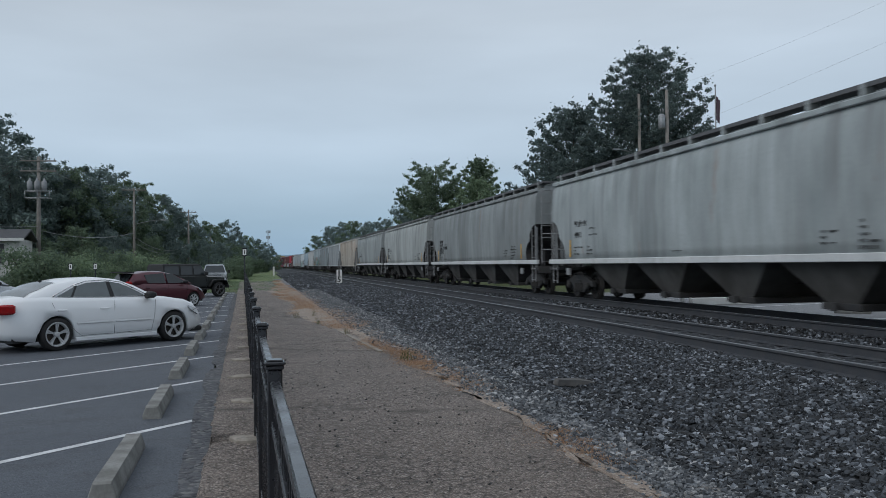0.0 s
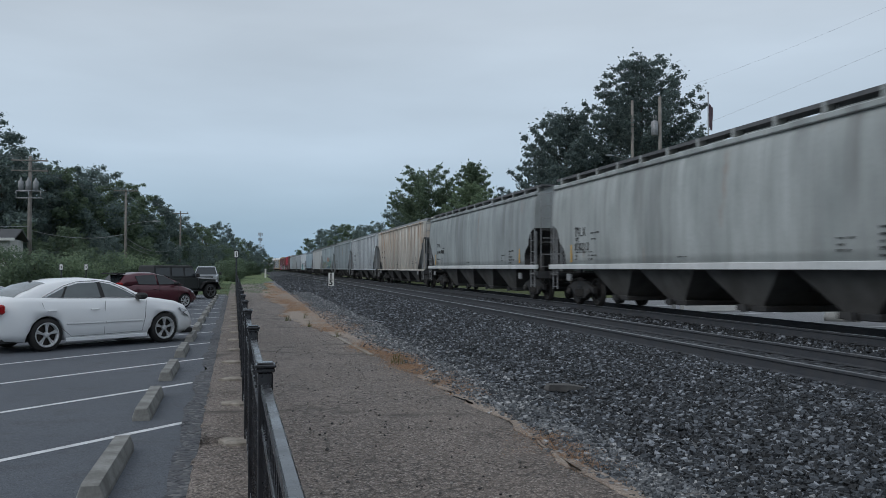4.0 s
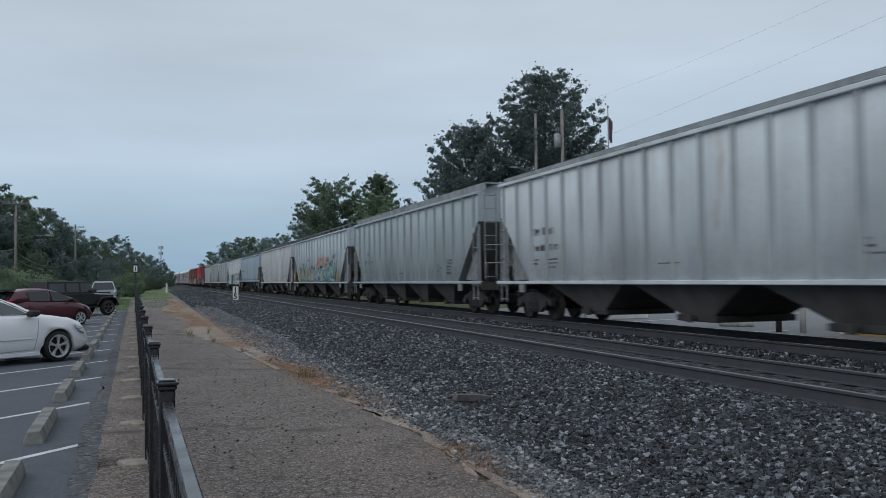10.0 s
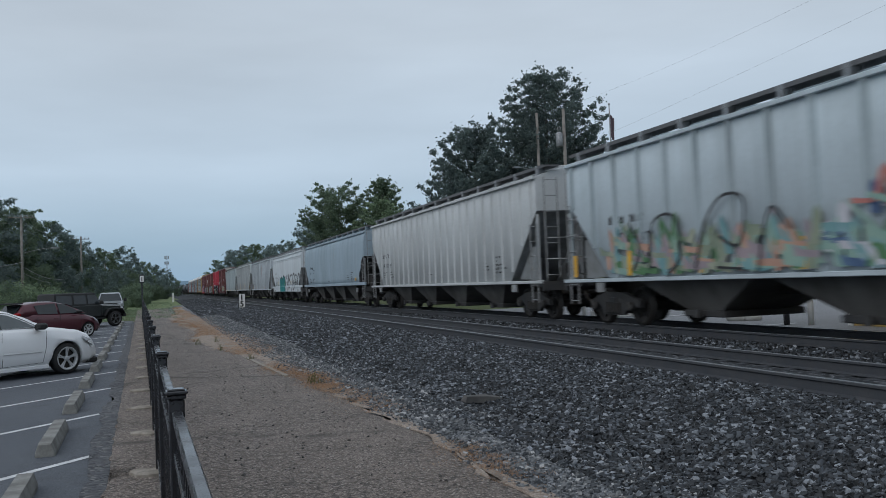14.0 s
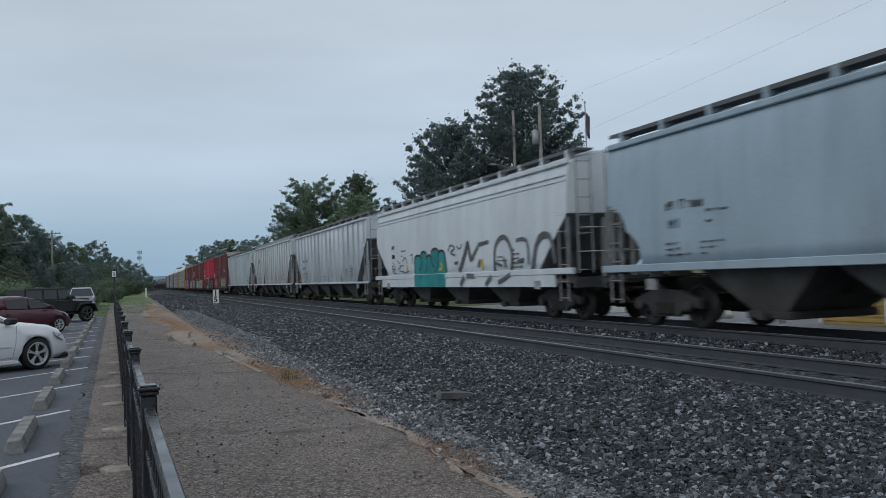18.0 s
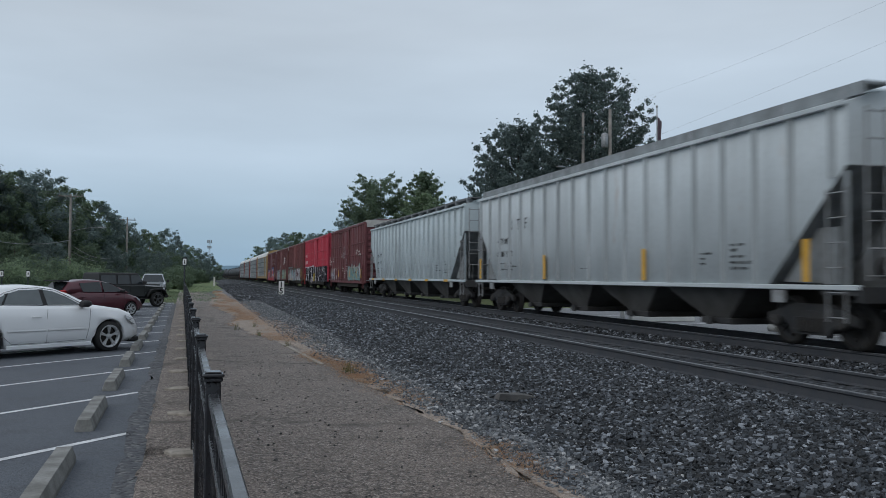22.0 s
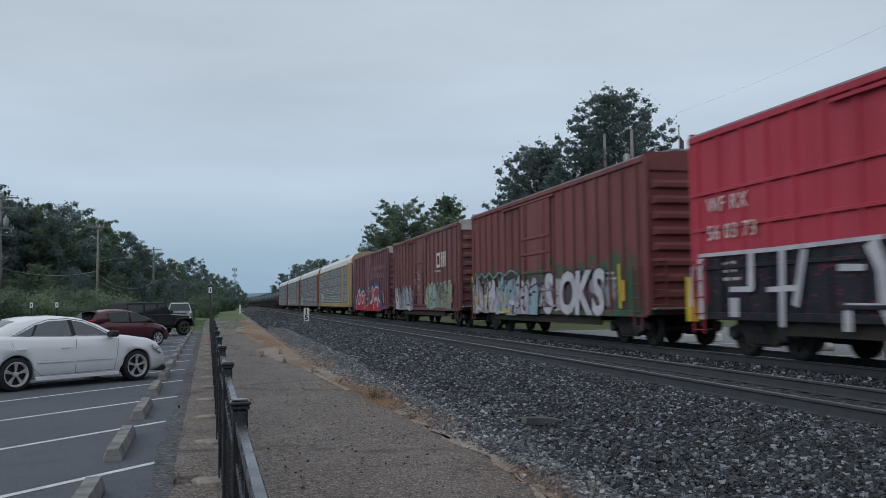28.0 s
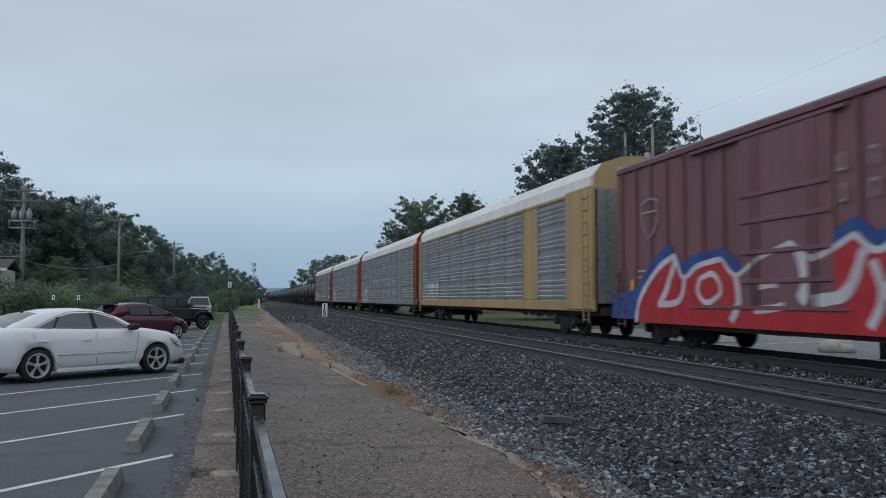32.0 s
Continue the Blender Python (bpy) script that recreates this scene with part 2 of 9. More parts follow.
M_LINE = mat_plain("white_line_paint", (0.72, 0.73, 0.74), (0.52, 0.53, 0.54), 5.0, 0.7, 0, 0.2)
M_GALV = mat_plain("galvanised_steel", (0.36, 0.37, 0.38), (0.26, 0.27, 0.28), 6.0, 0.5, 0.6)
M_SIGN = mat_plain("white_sign_enamel", (0.8, 0.8, 0.78), (0.66, 0.65, 0.62), 4.0, 0.5)
M_INK = mat_plain("black_lettering", (0.02, 0.02, 0.02), (0.03, 0.03, 0.03), 8.0, 0.6)
M_WHITE_INK = mat_plain("white_lettering", (0.7, 0.69, 0.66), (0.5, 0.48, 0.45), 5.0, 0.65)
M_YELLOW = mat_plain("yellow_reflector", (0.75, 0.42, 0.04), (0.6, 0.33, 0.04), 6.0, 0.45)
M_TIMBER = mat_plain("old_grey_timber", (0.075, 0.073, 0.072), (0.13, 0.125, 0.12), 4.0, 0.9, 0, 0.5)
M_POLE = mat_plain("grey_pole_wood", (0.17, 0.155, 0.14), (0.25, 0.235, 0.215), 2.0, 0.9, 0, 0.4)
M_WIRE = mat_plain("dark_cable", (0.22, 0.23, 0.24), (0.28, 0.28, 0.29), 2.0, 0.7)


def mat_asphalt(name, c, c2, stone, stone_size, crack=0.0, bump_s=0.5, rough=0.9, stain=None, pits=0.0, gap=0.0, craze=0.0):
    m, nt, b = node_mat(name, rough, 0, 0.35)
    big = noise_node(nt, 0.25, 6.0)
    mid = noise_node(nt, 2.2, 5.0)
    co = nt.nodes.new("ShaderNodeTexCoord")
    v = nt.nodes.new("ShaderNodeTexVoronoi")
    v.inputs["Scale"].default_value = 1.0 / stone_size
    nt.links.new(co.outputs["Object"], v.inputs["Vector"])
    sepc = nt.nodes.new("ShaderNodeSeparateColor")
    nt.links.new(v.outputs["Color"], sepc.inputs[0])
    col = blend(nt, span(nt, big, 0.35, 0.65), c, c2)
    if stain:
        col = blend(nt, span(nt, mid, 0.52, 0.7, 0, 0.7), col, stain)
    col = blend(nt, span(nt, sepc.outputs["Red"], 0.55, 1.0, 0.0, 0.55), col, stone)
    col = blend(nt, span(nt, sepc.outputs["Green"], 0.6, 1.0, 0.0, 0.6), col, tuple(x * 0.4 for x in c))
    # Shade between the stones, painted as darker cell rims.
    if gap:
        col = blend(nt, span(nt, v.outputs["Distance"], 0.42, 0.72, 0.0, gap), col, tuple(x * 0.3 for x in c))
    h = calc(nt, "MULTIPLY", v.outputs["Distance"], -1.0)
    if pits:
        pv = nt.nodes.new("ShaderNodeTexVoronoi")
        pv.inputs["Scale"].default_value = 1.0 / pits
        nt.links.new(co.outputs["Object"], pv.inputs["Vector"])
        ps = nt.nodes.new("ShaderNodeSeparateColor")
        nt.links.new(pv.outputs["Color"], ps.inputs[0])
        spot = calc(nt, "MULTIPLY", span(nt, pv.outputs["Distance"], 0.2, 0.34, 1.0, 0.0), span(nt, ps.outputs["Blue"], 0.52, 0.6))
        fray = span(nt, noise_node(nt, 40.0, 4.0), 0.36, 0.48)
        spot = calc(nt, "MULTIPLY", spot, fray)
        grit = span(nt, noise_node(nt, 22.0, 5.0, rough=0.8), 0.52, 0.66, 0.0, 0.75)
        col = blend(nt, grit, col, tuple(x * 0.34 for x in c))
        col = blend(nt, spot, col, tuple(x * 0.22 for x in c))
        h = calc(nt, "SUBTRACT", h, calc(nt, "ADD", spot, grit))
    if crack:
        wv = nt.nodes.new("ShaderNodeTexVoronoi")
        wv.feature = "DISTANCE_TO_EDGE"
        wv.inputs["Scale"].default_value = crack
        ad = nt.nodes.new("ShaderNodeVectorMath")
        ad.operation = "MULTIPLY_ADD"
        wn2 = nt.nodes.new("ShaderNodeTexNoise")
        wn2.inputs["Scale"].default_value = crack * 1.5
        wn2.inputs["Detail"].default_value = 5.0
        ad.inputs[1].default_value = (0.5 / crack,) * 3
        nt.links.new(co.outputs["Object"], wn2.inputs["Vector"])
        nt.links.new(wn2.outputs["Color"], ad.inputs[0])
        nt.links.new(co.outputs["Object"], ad.inputs[2])
        nt.links.new(ad.outputs[0], wv.inputs["Vector"])
        line = calc(nt, "MULTIPLY", span(nt, wv.outputs["Distance"], 0.0, 0.028, 1.0, 0.0), span(nt, mid, 0.4, 0.55))
        col = blend(nt, line, col, tuple(x * 0.3 for x in c))
        h = calc(nt, "SUBTRACT", h, line)
    if craze:
        cz = nt.nodes.new("ShaderNodeTexVoronoi")
        cz.feature = "DISTANCE_TO_EDGE"
        cz.inputs["Scale"].default_value = craze
        warp = nt.nodes.new("ShaderNodeVectorMath")
        warp.operation = "MULTIPLY_ADD"
        warp.inputs[1].default_value = (0.9 / craze,) * 3
        wob = nt.nodes.new("ShaderNodeTexNoise")
        wob.inputs["Scale"].default_value = craze * 1.3
        wob.inputs["Detail"].default_value = 4.0
        nt.links.new(co.outputs["Object"], wob.inputs["Vector"])
        nt.links.new(wob.outputs["Color"], warp.inputs[0])
        nt.links.new(co.outputs["Object"], warp.inputs[2])
        nt.links.new(warp.outputs[0], cz.inputs["Vector"])
        net = calc(nt, "MULTIPLY", span(nt, cz.outputs["Distance"], 0.02, 0.09, 0.85, 0.0), span(nt, noise_node(nt, 0.8, 4.0), 0.36, 0.56))
        col = blend(nt, net, col, tuple(x * 0.28 for x in c))
        h = calc(nt, "SUBTRACT", h, net)
    nt.links.new(col, b.inputs["Base Color"])
    bump(nt, b, h, bump_s, 0.012)
    return m


M_LOT = mat_asphalt("parking_asphalt", (0.073, 0.083, 0.1), (0.094, 0.104, 0.122), (0.15, 0.155, 0.165), 0.012, 0.0, 0.3, 0.75, stain=(0.058, 0.063, 0.072))
M_PATH = mat_asphalt("worn_path_asphalt", (0.24, 0.194, 0.163), (0.285, 0.236, 0.202), (0.66, 0.58, 0.52), 0.017, 0.16, 1.0, 0.65, stain=(0.178, 0.142, 0.119), pits=0.06, gap=0.8, craze=7.0)
M_EDGE = mat_asphalt("crumbled_asphalt_edge", (0.075, 0.08, 0.09), (0.11, 0.112, 0.12), (0.24, 0.235, 0.225), 0.045, 2.5, 1.0, 0.95)
M_ROAD = mat_asphalt("pale_road_asphalt", (0.215, 0.22, 0.23), (0.18, 0.185, 0.195), (0.3, 0.3, 0.3), 0.02, 0.0, 0.2, 0.85)
# Near-black base stands for the shade between loose stones.
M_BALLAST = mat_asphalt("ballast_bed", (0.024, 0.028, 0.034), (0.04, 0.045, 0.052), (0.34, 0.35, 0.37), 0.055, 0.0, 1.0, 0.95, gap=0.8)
M_GROUND = mat_asphalt("rough_grass_ground", (0.05, 0.075, 0.025), (0.08, 0.10, 0.035), (0.14, 0.13, 0.06), 0.05, 0.0, 0.8, 1.0, stain=(0.16, 0.14, 0.07))
M_TURF = mat_asphalt("mown_turf", (0.115, 0.165, 0.07), (0.15, 0.195, 0.085), (0.23, 0.26, 0.13), 0.06, 0.0, 0.8, 1.0, stain=(0.2, 0.2, 0.1))
M_SAND = mat_asphalt("gritty_verge", (0.155, 0.17, 0.19), (0.2, 0.203, 0.205), (0.46, 0.47, 0.485), 0.028, 0.0, 1.0, 0.95, stain=(0.27, 0.225, 0.175), gap=0.75)


def mat_stone(name, tones):
    """Loose stones, each island of a tone of its own."""
    m, nt, b = node_mat(name, 0.65, 0, 0.4)
    geo = nt.nodes.new("ShaderNodeNewGeometry")
    r = nt.nodes.new("ShaderNodeValToRGB")
    els = r.color_ramp.elements
    els[0].color, els[1].color = rgba(tones[0]), rgba(tones[-1])
    for k in range(1, len(tones) - 1):
        e = els.new(k / (len(tones) - 1))
        e.color = rgba(tones[k])
    nt.links.new(geo.outputs["Random Per Island"], r.inputs["Fac"])
    n = noise_node(nt, 60.0, 3.0)
    nt.links.new(blend(nt, span(nt, n, 0.35, 0.7, 0, 0.4), r.outputs["Color"], (0.05, 0.05, 0.05)), b.inputs["Base Color"])
    bump(nt, b, n, 0.4, 0.01)
    return m


M_GRIT = mat_stone("pale_grit_stone", ((0.03, 0.035, 0.042), (0.065, 0.073, 0.083), (0.115, 0.124, 0.134), (0.18, 0.187, 0.193), (0.46, 0.465, 0.47)))
# Tones spread from near black to pale, imitating shaded gaps and lit tops.
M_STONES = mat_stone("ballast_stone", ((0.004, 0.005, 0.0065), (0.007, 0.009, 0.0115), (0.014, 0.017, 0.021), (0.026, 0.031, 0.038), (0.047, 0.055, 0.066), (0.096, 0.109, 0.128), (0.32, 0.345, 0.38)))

# ---- mesh tools ----
class Shape:
    """Collects vertices and faces, and turns them into one mesh."""

    def __init__(self):
        self.v, self.f, self.s = [], [], []

    def add(self, verts, faces, smooth=False, m=None):
        n = len(self.v)
        self.v += [tuple(m @ Vector(p)) for p in verts] if m is not None else [tuple(p) for p in verts]
        self.f += [tuple(i + n for i in f) for f in faces]
        self.s += [smooth] * len(faces)
        return self

    def box(self, x0, x1, y0, y1, z0, z1, c=0.0, m=None):
        """A box; c bevels its upright and lengthwise edges."""
        if c <= 0:
            p = [(x, y, z) for z in (z0, z1) for x, y in ((x0, y0), (x1, y0), (x1, y1), (x0, y1))]
            return self.add(p, [(3, 2, 1, 0), (4, 5, 6, 7), (0, 1, 5, 4), (1, 2, 6, 5), (2, 3, 7, 6), (3, 0, 4, 7)], False, m)
        c = min(c, (x1 - x0) * 0.45, (y1 - y0) * 0.45, (z1 - z0) * 0.45)
        rings = []
        for z, i in ((z0, c), (z0 + c, 0), (z1 - c, 0), (z1, c)):
            a, b_, d, e = x0 + i, x1 - i, y0 + i, y1 - i
            rings.append([(a + c, d, z), (b_ - c, d, z), (b_, d + c, z), (b_, e - c, z), (b_ - c, e, z), (a + c, e, z), (a, e - c, z), (a, d + c, z)])
        return self.rings(rings, True, False, m)

    def rings(self, rings, cap=True, smooth=False, m=None, closed=True):
        n = len(rings[0])
        verts = [p for r in rings for p in r]
        faces = []
        for k in range(len(rings) - 1):
            for i in range(n if closed else n - 1):
                j = (i + 1) % n
                faces.append((k * n + i, k * n + j, (k + 1) * n + j, (k + 1) * n + i))
        self.add(verts, faces, smooth, m)
        if cap:
            base = len(self.v) - len(verts)
            self.f += [tuple(base + i for i in reversed(range(n))), tuple(base + (len(rings) - 1) * n + i for i in range(n))]
            self.s += [False, False]
        return self

    def tube(self, a, b, r, r2=None, seg=8, smooth=True, cap=True):
        a, b = Vector(a), Vector(b)
        q = (b - a).to_track_quat("Z", "Y")
        out = []
        for p, rad in ((a, r), (b, r if r2 is None else r2)):
            out.append([p + q @ Vector((rad * math.cos(2 * math.pi * k / seg), rad * math.sin(2 * math.pi * k / seg), 0)) for k in range(seg)])
        return self.rings(out, cap, smooth)

    def path(self, pts, r, seg=6):
        for a, b in zip(pts, pts[1:]):
            self.tube(a, b, r, seg=seg)
        return self

    def lathe(self, profile, axis="x", seg=16, centre=(0, 0, 0), smooth=True, cap=True):
        """profile: (along, radius) pairs."""
        out = []
        for d, r in profile:
            ring = []
            for k in range(seg):
                c, s = r * math.cos(2 * math.pi * k / seg), r * math.sin(2 * math.pi * k / seg)
                p = {"x": (d, c, s), "y": (s, d, c), "z": (c, s, d)}[axis]
                ring.append((p[0] + centre[0], p[1] + centre[1], p[2] + centre[2]))
            out.append(ring)
        return self.rings(out, cap, smooth)

    def prism(self, poly, axis, a, b, m=None):
        """A polygon of (u, v) pushed along an axis from a to b."""
        def at(u, v, d):
            return {"x": (d, u, v), "y": (u, d, v), "z": (u, v, d)}[axis]
        return self.rings([[at(u, v, a) for u, v in poly], [at(u, v, b) for u, v in poly]], True, False, m)

    def mesh(self, name, mat):
        me = bpy.data.meshes.new(name)
        me.from_pydata(self.v, [], self.f)
        me.polygons.foreach_set("use_smooth", self.s)
        me.materials.append(mat)
        me.update()
        return me


def thing(name, label, category, m=None, group="", kind=""):
    ob = new(name)
    ob.empty_display_size = 0.2
    if m is not None:
        ob.matrix_basis = m
    return tagged(ob, label, category, group, kind)


def part(name, shape, material, parent, label="", m=None):
    """One mesh under a thing or a part. shape: a Shape, a mesh, or a bmesh."""
    if isinstance(shape, Shape):
        me = shape.mesh(name, material)
    elif isinstance(shape, bpy.types.Mesh):
        me = shape
    else:
        me = bpy.data.meshes.new(name)
        shape.to_mesh(me)
        shape.free()
        me.materials.append(material)
    ob = new(name, me)
    ob.parent = parent
    if m is not None:
        ob.matrix_basis = m
    return tagged(ob, label) if label else ob


def solid(name, shape, material, label, category, kind="", m=None, group=""):
    ob = new(name, shape if isinstance(shape, bpy.types.Mesh) else shape.mesh(name, material))
    if m is not None:
        ob.matrix_basis = m
    return tagged(ob, label, category, group, kind)


def lettering(name, body, size, material, parent, m, label="", extrude=0.003, shear=0.0, spacing=1.0, offset=0.0):
    cu = bpy.data.curves.new(name, "FONT")
    cu.body, cu.size, cu.extrude, cu.shear, cu.space_character = body, size, extrude, shear, spacing
    cu.offset, cu.resolution_u = offset, 3
    cu.align_x, cu.align_y = "LEFT", "BOTTOM_BASELINE"
    cu.materials.append(material)
    ob = new(name, cu)
    ob.parent, ob.matrix_basis = parent, m
    return tagged(ob, label) if label else ob

# ---- ground, railway, parking lot ----
RAIL_Z = 0.41                     # top of rail above the path
TRACK_NEAR, TRACK_FAR = 7.71, 11.70
BEND, RADIUS = 330.0, 900.0       # the line runs straight, then bends away
FENCE = pose(0.128, 0, 0, 0, 0, 1.32)


def along(s, off):
    """Place and heading at s metres along the line, off metres to its right."""
    if s <= BEND:
        return off, s, 0.0
    a = (s - BEND) / RADIUS
    return off * math.cos(a) - RADIUS * (1 - math.cos(a)), BEND + (RADIUS + off) * math.sin(a), math.degrees(a)


def sheet(x_lines, ys, z_of, jitter=None):
    """A strip of ground between lines x = f(y), with heights z_of(x, y)."""
    s = Shape()
    pts = []
    n = len(x_lines)
    for y in ys:
        for fx in x_lines:
            x = fx(y) if callable(fx) else fx
            pts.append((x, y, z_of(x, y)))
    faces = [(k * n + i, k * n + i + 1, (k + 1) * n + i + 1, (k + 1) * n + i) for k in range(len(ys) - 1) for i in range(n - 1)]
    return s.add(pts, faces, True)


def rough(x, y, f=1.0):
    return noise.noise(Vector((x * f, y * f, 3.1)))


STEPS = [-12 + 0.25 * k for k in range(208)] + [40 + 0.5 * k for k in range(36)] + [58 + 6 * k for k in range(70)]
ground = Shape()
ground.add([(-2600, -700, -0.09), (2600, -700, -0.09), (2600, 3200, -0.09), (-2600, 3200, -0.09)], [(0, 1, 2, 3)])
solid("ground", ground, M_GROUND, "flat rough grass ground reaching the horizon", "ground", "structure")


def fence_x(y):
    return 0.12 - 0.0227 * y


def path_edge(y):
    return 2.62 + 0.09 * min(1.0, max(0.0, (15 - y) / 5)) - 0.035 * max(0, y - 8) + (0.22 if y > 15 else 0.1) * rough(1.0, y, 0.5) + 0.08 * rough(4.0, y, 2.1) if y < 60 else 0.8 - 0.01 * (y - 60) + 0.1 * rough(1, y, 0.5)


# path, crumbled edge and lot
fracs = [0, 0.02, 0.2, 0.4, 0.6, 0.8, 0.97, 1.0]
lines = [(lambda y, k=k: fence_x(y) - 0.5 + (0.13 * rough(9, y, 0.7) + 0.06 * rough(3, y, 2.9)) * (k == 0) + k * (path_edge(y) - fence_x(y) + 0.5)) for k in fracs]
path_s = sheet(lines, [y for y in STEPS if y < 96], lambda x, y: (0.0 if x > fence_x(y) - 0.47 and x < path_edge(y) - 0.03 else -0.09 if x < 0.1 else -0.025) + 0.012 * rough(x, y, 0.7))
solid("path", path_s, M_PATH, "worn brownish cracked asphalt path beside the railway", "path", "structure")
edge_lines = [(lambda y, k=k: fence_x(y) - 0.66 + 0.26 * k + (0.12 * rough(2, y, 0.9) + 0.05 * rough(5, y, 2.7)) * (k == 0)) for k in (0, 0.33, 0.66, 1.0)]
solid("trim", sheet(edge_lines, [y / 4 for y in range(-40, 216)], lambda x, y: -0.022 + 0.014 * rough(x * 2, y, 3.0)), M_EDGE,
      "crumbled grey asphalt edge between lot and path", "edging", "structure")
lot_s = Shape()
lot_s.add([(-60, -14, -0.035), (-0.6, -14, -0.035), (-0.6, 57, -0.035), (-60, 57, -0.035)], [(0, 1, 2, 3)])
lot = solid("parking_lot", lot_s, M_LOT, "dark grey asphalt parking lot with white stall lines", "parking lot", "structure", FENCE)
def verge_z(x, y):
    return -0.003 + 0.012 * rough(x, y, 1.4) + 0.05 * max(0.0, (x - path_edge(y)) / 2) - 0.1 * max(0.0, x - 3.7) - 0.06 * max(0.0, path_edge(y) + 0.02 - x) / 0.25


verge_lines = [(lambda y, k=k: path_edge(y) - 0.25 + k * ((4.0 if y < 58 else 3.2) - path_edge(y) + 0.25)) for k in (0, 0.15, 0.35, 0.6, 0.85, 1.0)]
solid("verge", sheet(verge_lines, [y for y in STEPS if y < 108], verge_z), M_SAND,
      "gritty verge with dead grass between path and stones", "verge", "structure")
grass_lines = [(lambda y, k=k: -9.0 + k * (11.6 + 0.25 * rough(6.0, y, 0.2)) + (0.5 if k == 1 else 0.0)) for k in (0, 0.25, 0.5, 0.7, 0.85, 0.95, 1.0)]
solid("grass_verge", sheet(grass_lines, [90 + 2 * k for k in range(16)] + [124 + 8 * k for k in range(22)], lambda x, y: 0.012 + 0.02 * rough(x, y, 0.8) - 0.2 * max(0.0, 1 - (y - 90 - 7 * rough(x, 2.0, 0.6) - 1.6 * max(0.0, x)) / 4.0)), M_TURF,
      "mown green grass beyond the path's end", "grass", "structure")
STALL = 3.46
for k in range(-3, 14):
    v = 10.0 + STALL * k
    ln = Shape()
    d = Vector((-0.68, -0.733))
    w = Vector((0.733, -0.68)) * 0.05
    a = Vector((-0.54, v))
    e = a + d * 5.6
    pts = []
    for i in range(13):
        p = a.lerp(e, i / 12)
        j = 0.006 * rough(i * 1.7, k * 3.1)
        pts += [(p.x + w.x * (1 + j * 20), p.y + w.y, -0.031), (p.x - w.x, p.y - w.y * (1 + j * 20), -0.031)]
    ln.add(pts, [(2 * i, 2 * i + 2, 2 * i + 3, 2 * i + 1) for i in range(12)])
    part("stall_line", ln, M_LINE, lot)

# concrete footings of the fence posts
for k in range(2, 22):
    v = 1.33 + 2.38 * k + 0.08 * rough(k, 1)
    s = Shape()
    r = [0.7 * rough(k * 2.2, i * 1.9) - 0.12 for i in range(9)]
    ring0 = [(0.2 * math.cos(i * 0.698) * (1 + r[i]), 0.17 * math.sin(i * 0.698) * (1 + r[i])) for i in range(9)]
    s.rings([[(x, y, -0.03) for x, y in ring0], [(x, y, 0.022) for x, y in ring0], [(x * 0.86, y * 0.8, 0.034) for x, y in ring0]])
    solid("concrete_footing", s, M_FOOTING, "broken pale concrete footing at a fence post", "footing", m=FENCE @ pose(-0.1 - 0.03 * rough(k, 4), v, 0, 0, 0, 20 * rough(k, 7)), group="footings under the fence")

# old slab edge along the path
se = Shape()
for k in range(7):
    y0 = 16.3 + 0.74 * k
    x0, x1 = 2.15 - 0.058 * (y0 - 16.4), 2.15 - 0.058 * (y0 + 0.7 - 16.4)
    j = 0.02 * rough(k * 2.7, 3)
    se.rings([[(x0 - 0.05 + j, y0, -0.05), (x0 + 0.05 + j, y0, -0.05), (x0 + 0.045 + j, y0, 0.018), (x0 - 0.045 + j, y0, 0.02)], [(x1 - 0.05 + j, y0 + 0.7, -0.05), (x1 + 0.05 + j, y0 + 0.7, -0.05), (x1 + 0.045 + j, y0 + 0.7, 0.02), (x1 - 0.045 + j, y0 + 0.7, 0.018)]])
solid("edging_strip", se, M_FOOTING, "broken pale concrete strip at the path's edge", "edging")

# wheel stops
for k in range(-1, 13):
    s = Shape()
    prof = [(-0.1, 0), (0.1, 0), (0.1, 0.04), (0.065, 0.142), (-0.065, 0.142), (-0.1, 0.04)]
    ys = [0, 0.02, 0.5, 0.93, 1.4, 1.86, 1.88]
    s.rings([[(u * (0.93 if i in (0, 6) else 1) + 0.004 * rough(k, y * 3), y, z * (0.9 if i in (0, 6) else 1) + 0.004 * rough(y * 4, k)) for u, z in prof] for i, y in enumerate(ys)])
    solid("wheel_stop", s, M_CONCRETE, "worn concrete wheel stop on the parking lot", "wheel stop", m=FENCE @ pose(-1.12 + 0.03 * rough(k, 2), 10.1 + STALL * k, -0.035, 0, 0, 1.5 * rough(k, 5)), group="wheel stops along the fence")

# railway bed
def bed_z(x, y):
    prof = ((2.2, -0.2), (3.0, -0.12), (3.6, 0.02), (6.15, 0.2), (6.4, 0.215), (13.4, 0.215), (14.6, 0.0), (15.2, -0.08))
    for (a, za), (b, zb) in zip(prof, prof[1:]):
        if x <= b:
            return za + (zb - za) * max(0, (x - a) / (b - a)) + (0.03 * rough(x, y, 0.9) + (0.07 * rough(x, y, 1.7) if x < 4.2 else 0)) * (a < 6.4)
    return -0.08


def bed_strip(xs, ys):
    pts = []
    for y in ys:
        for x in xs:
            px, py, h = along(y, x)
            pts.append((px, py, bed_z(x, y)))
    n = len(xs)
    return Shape().add(pts, [(k * n + i, k * n + i + 1, (k + 1) * n + i + 1, (k + 1) * n + i) for k in range(len(ys) - 1) for i in range(n - 1)], True)


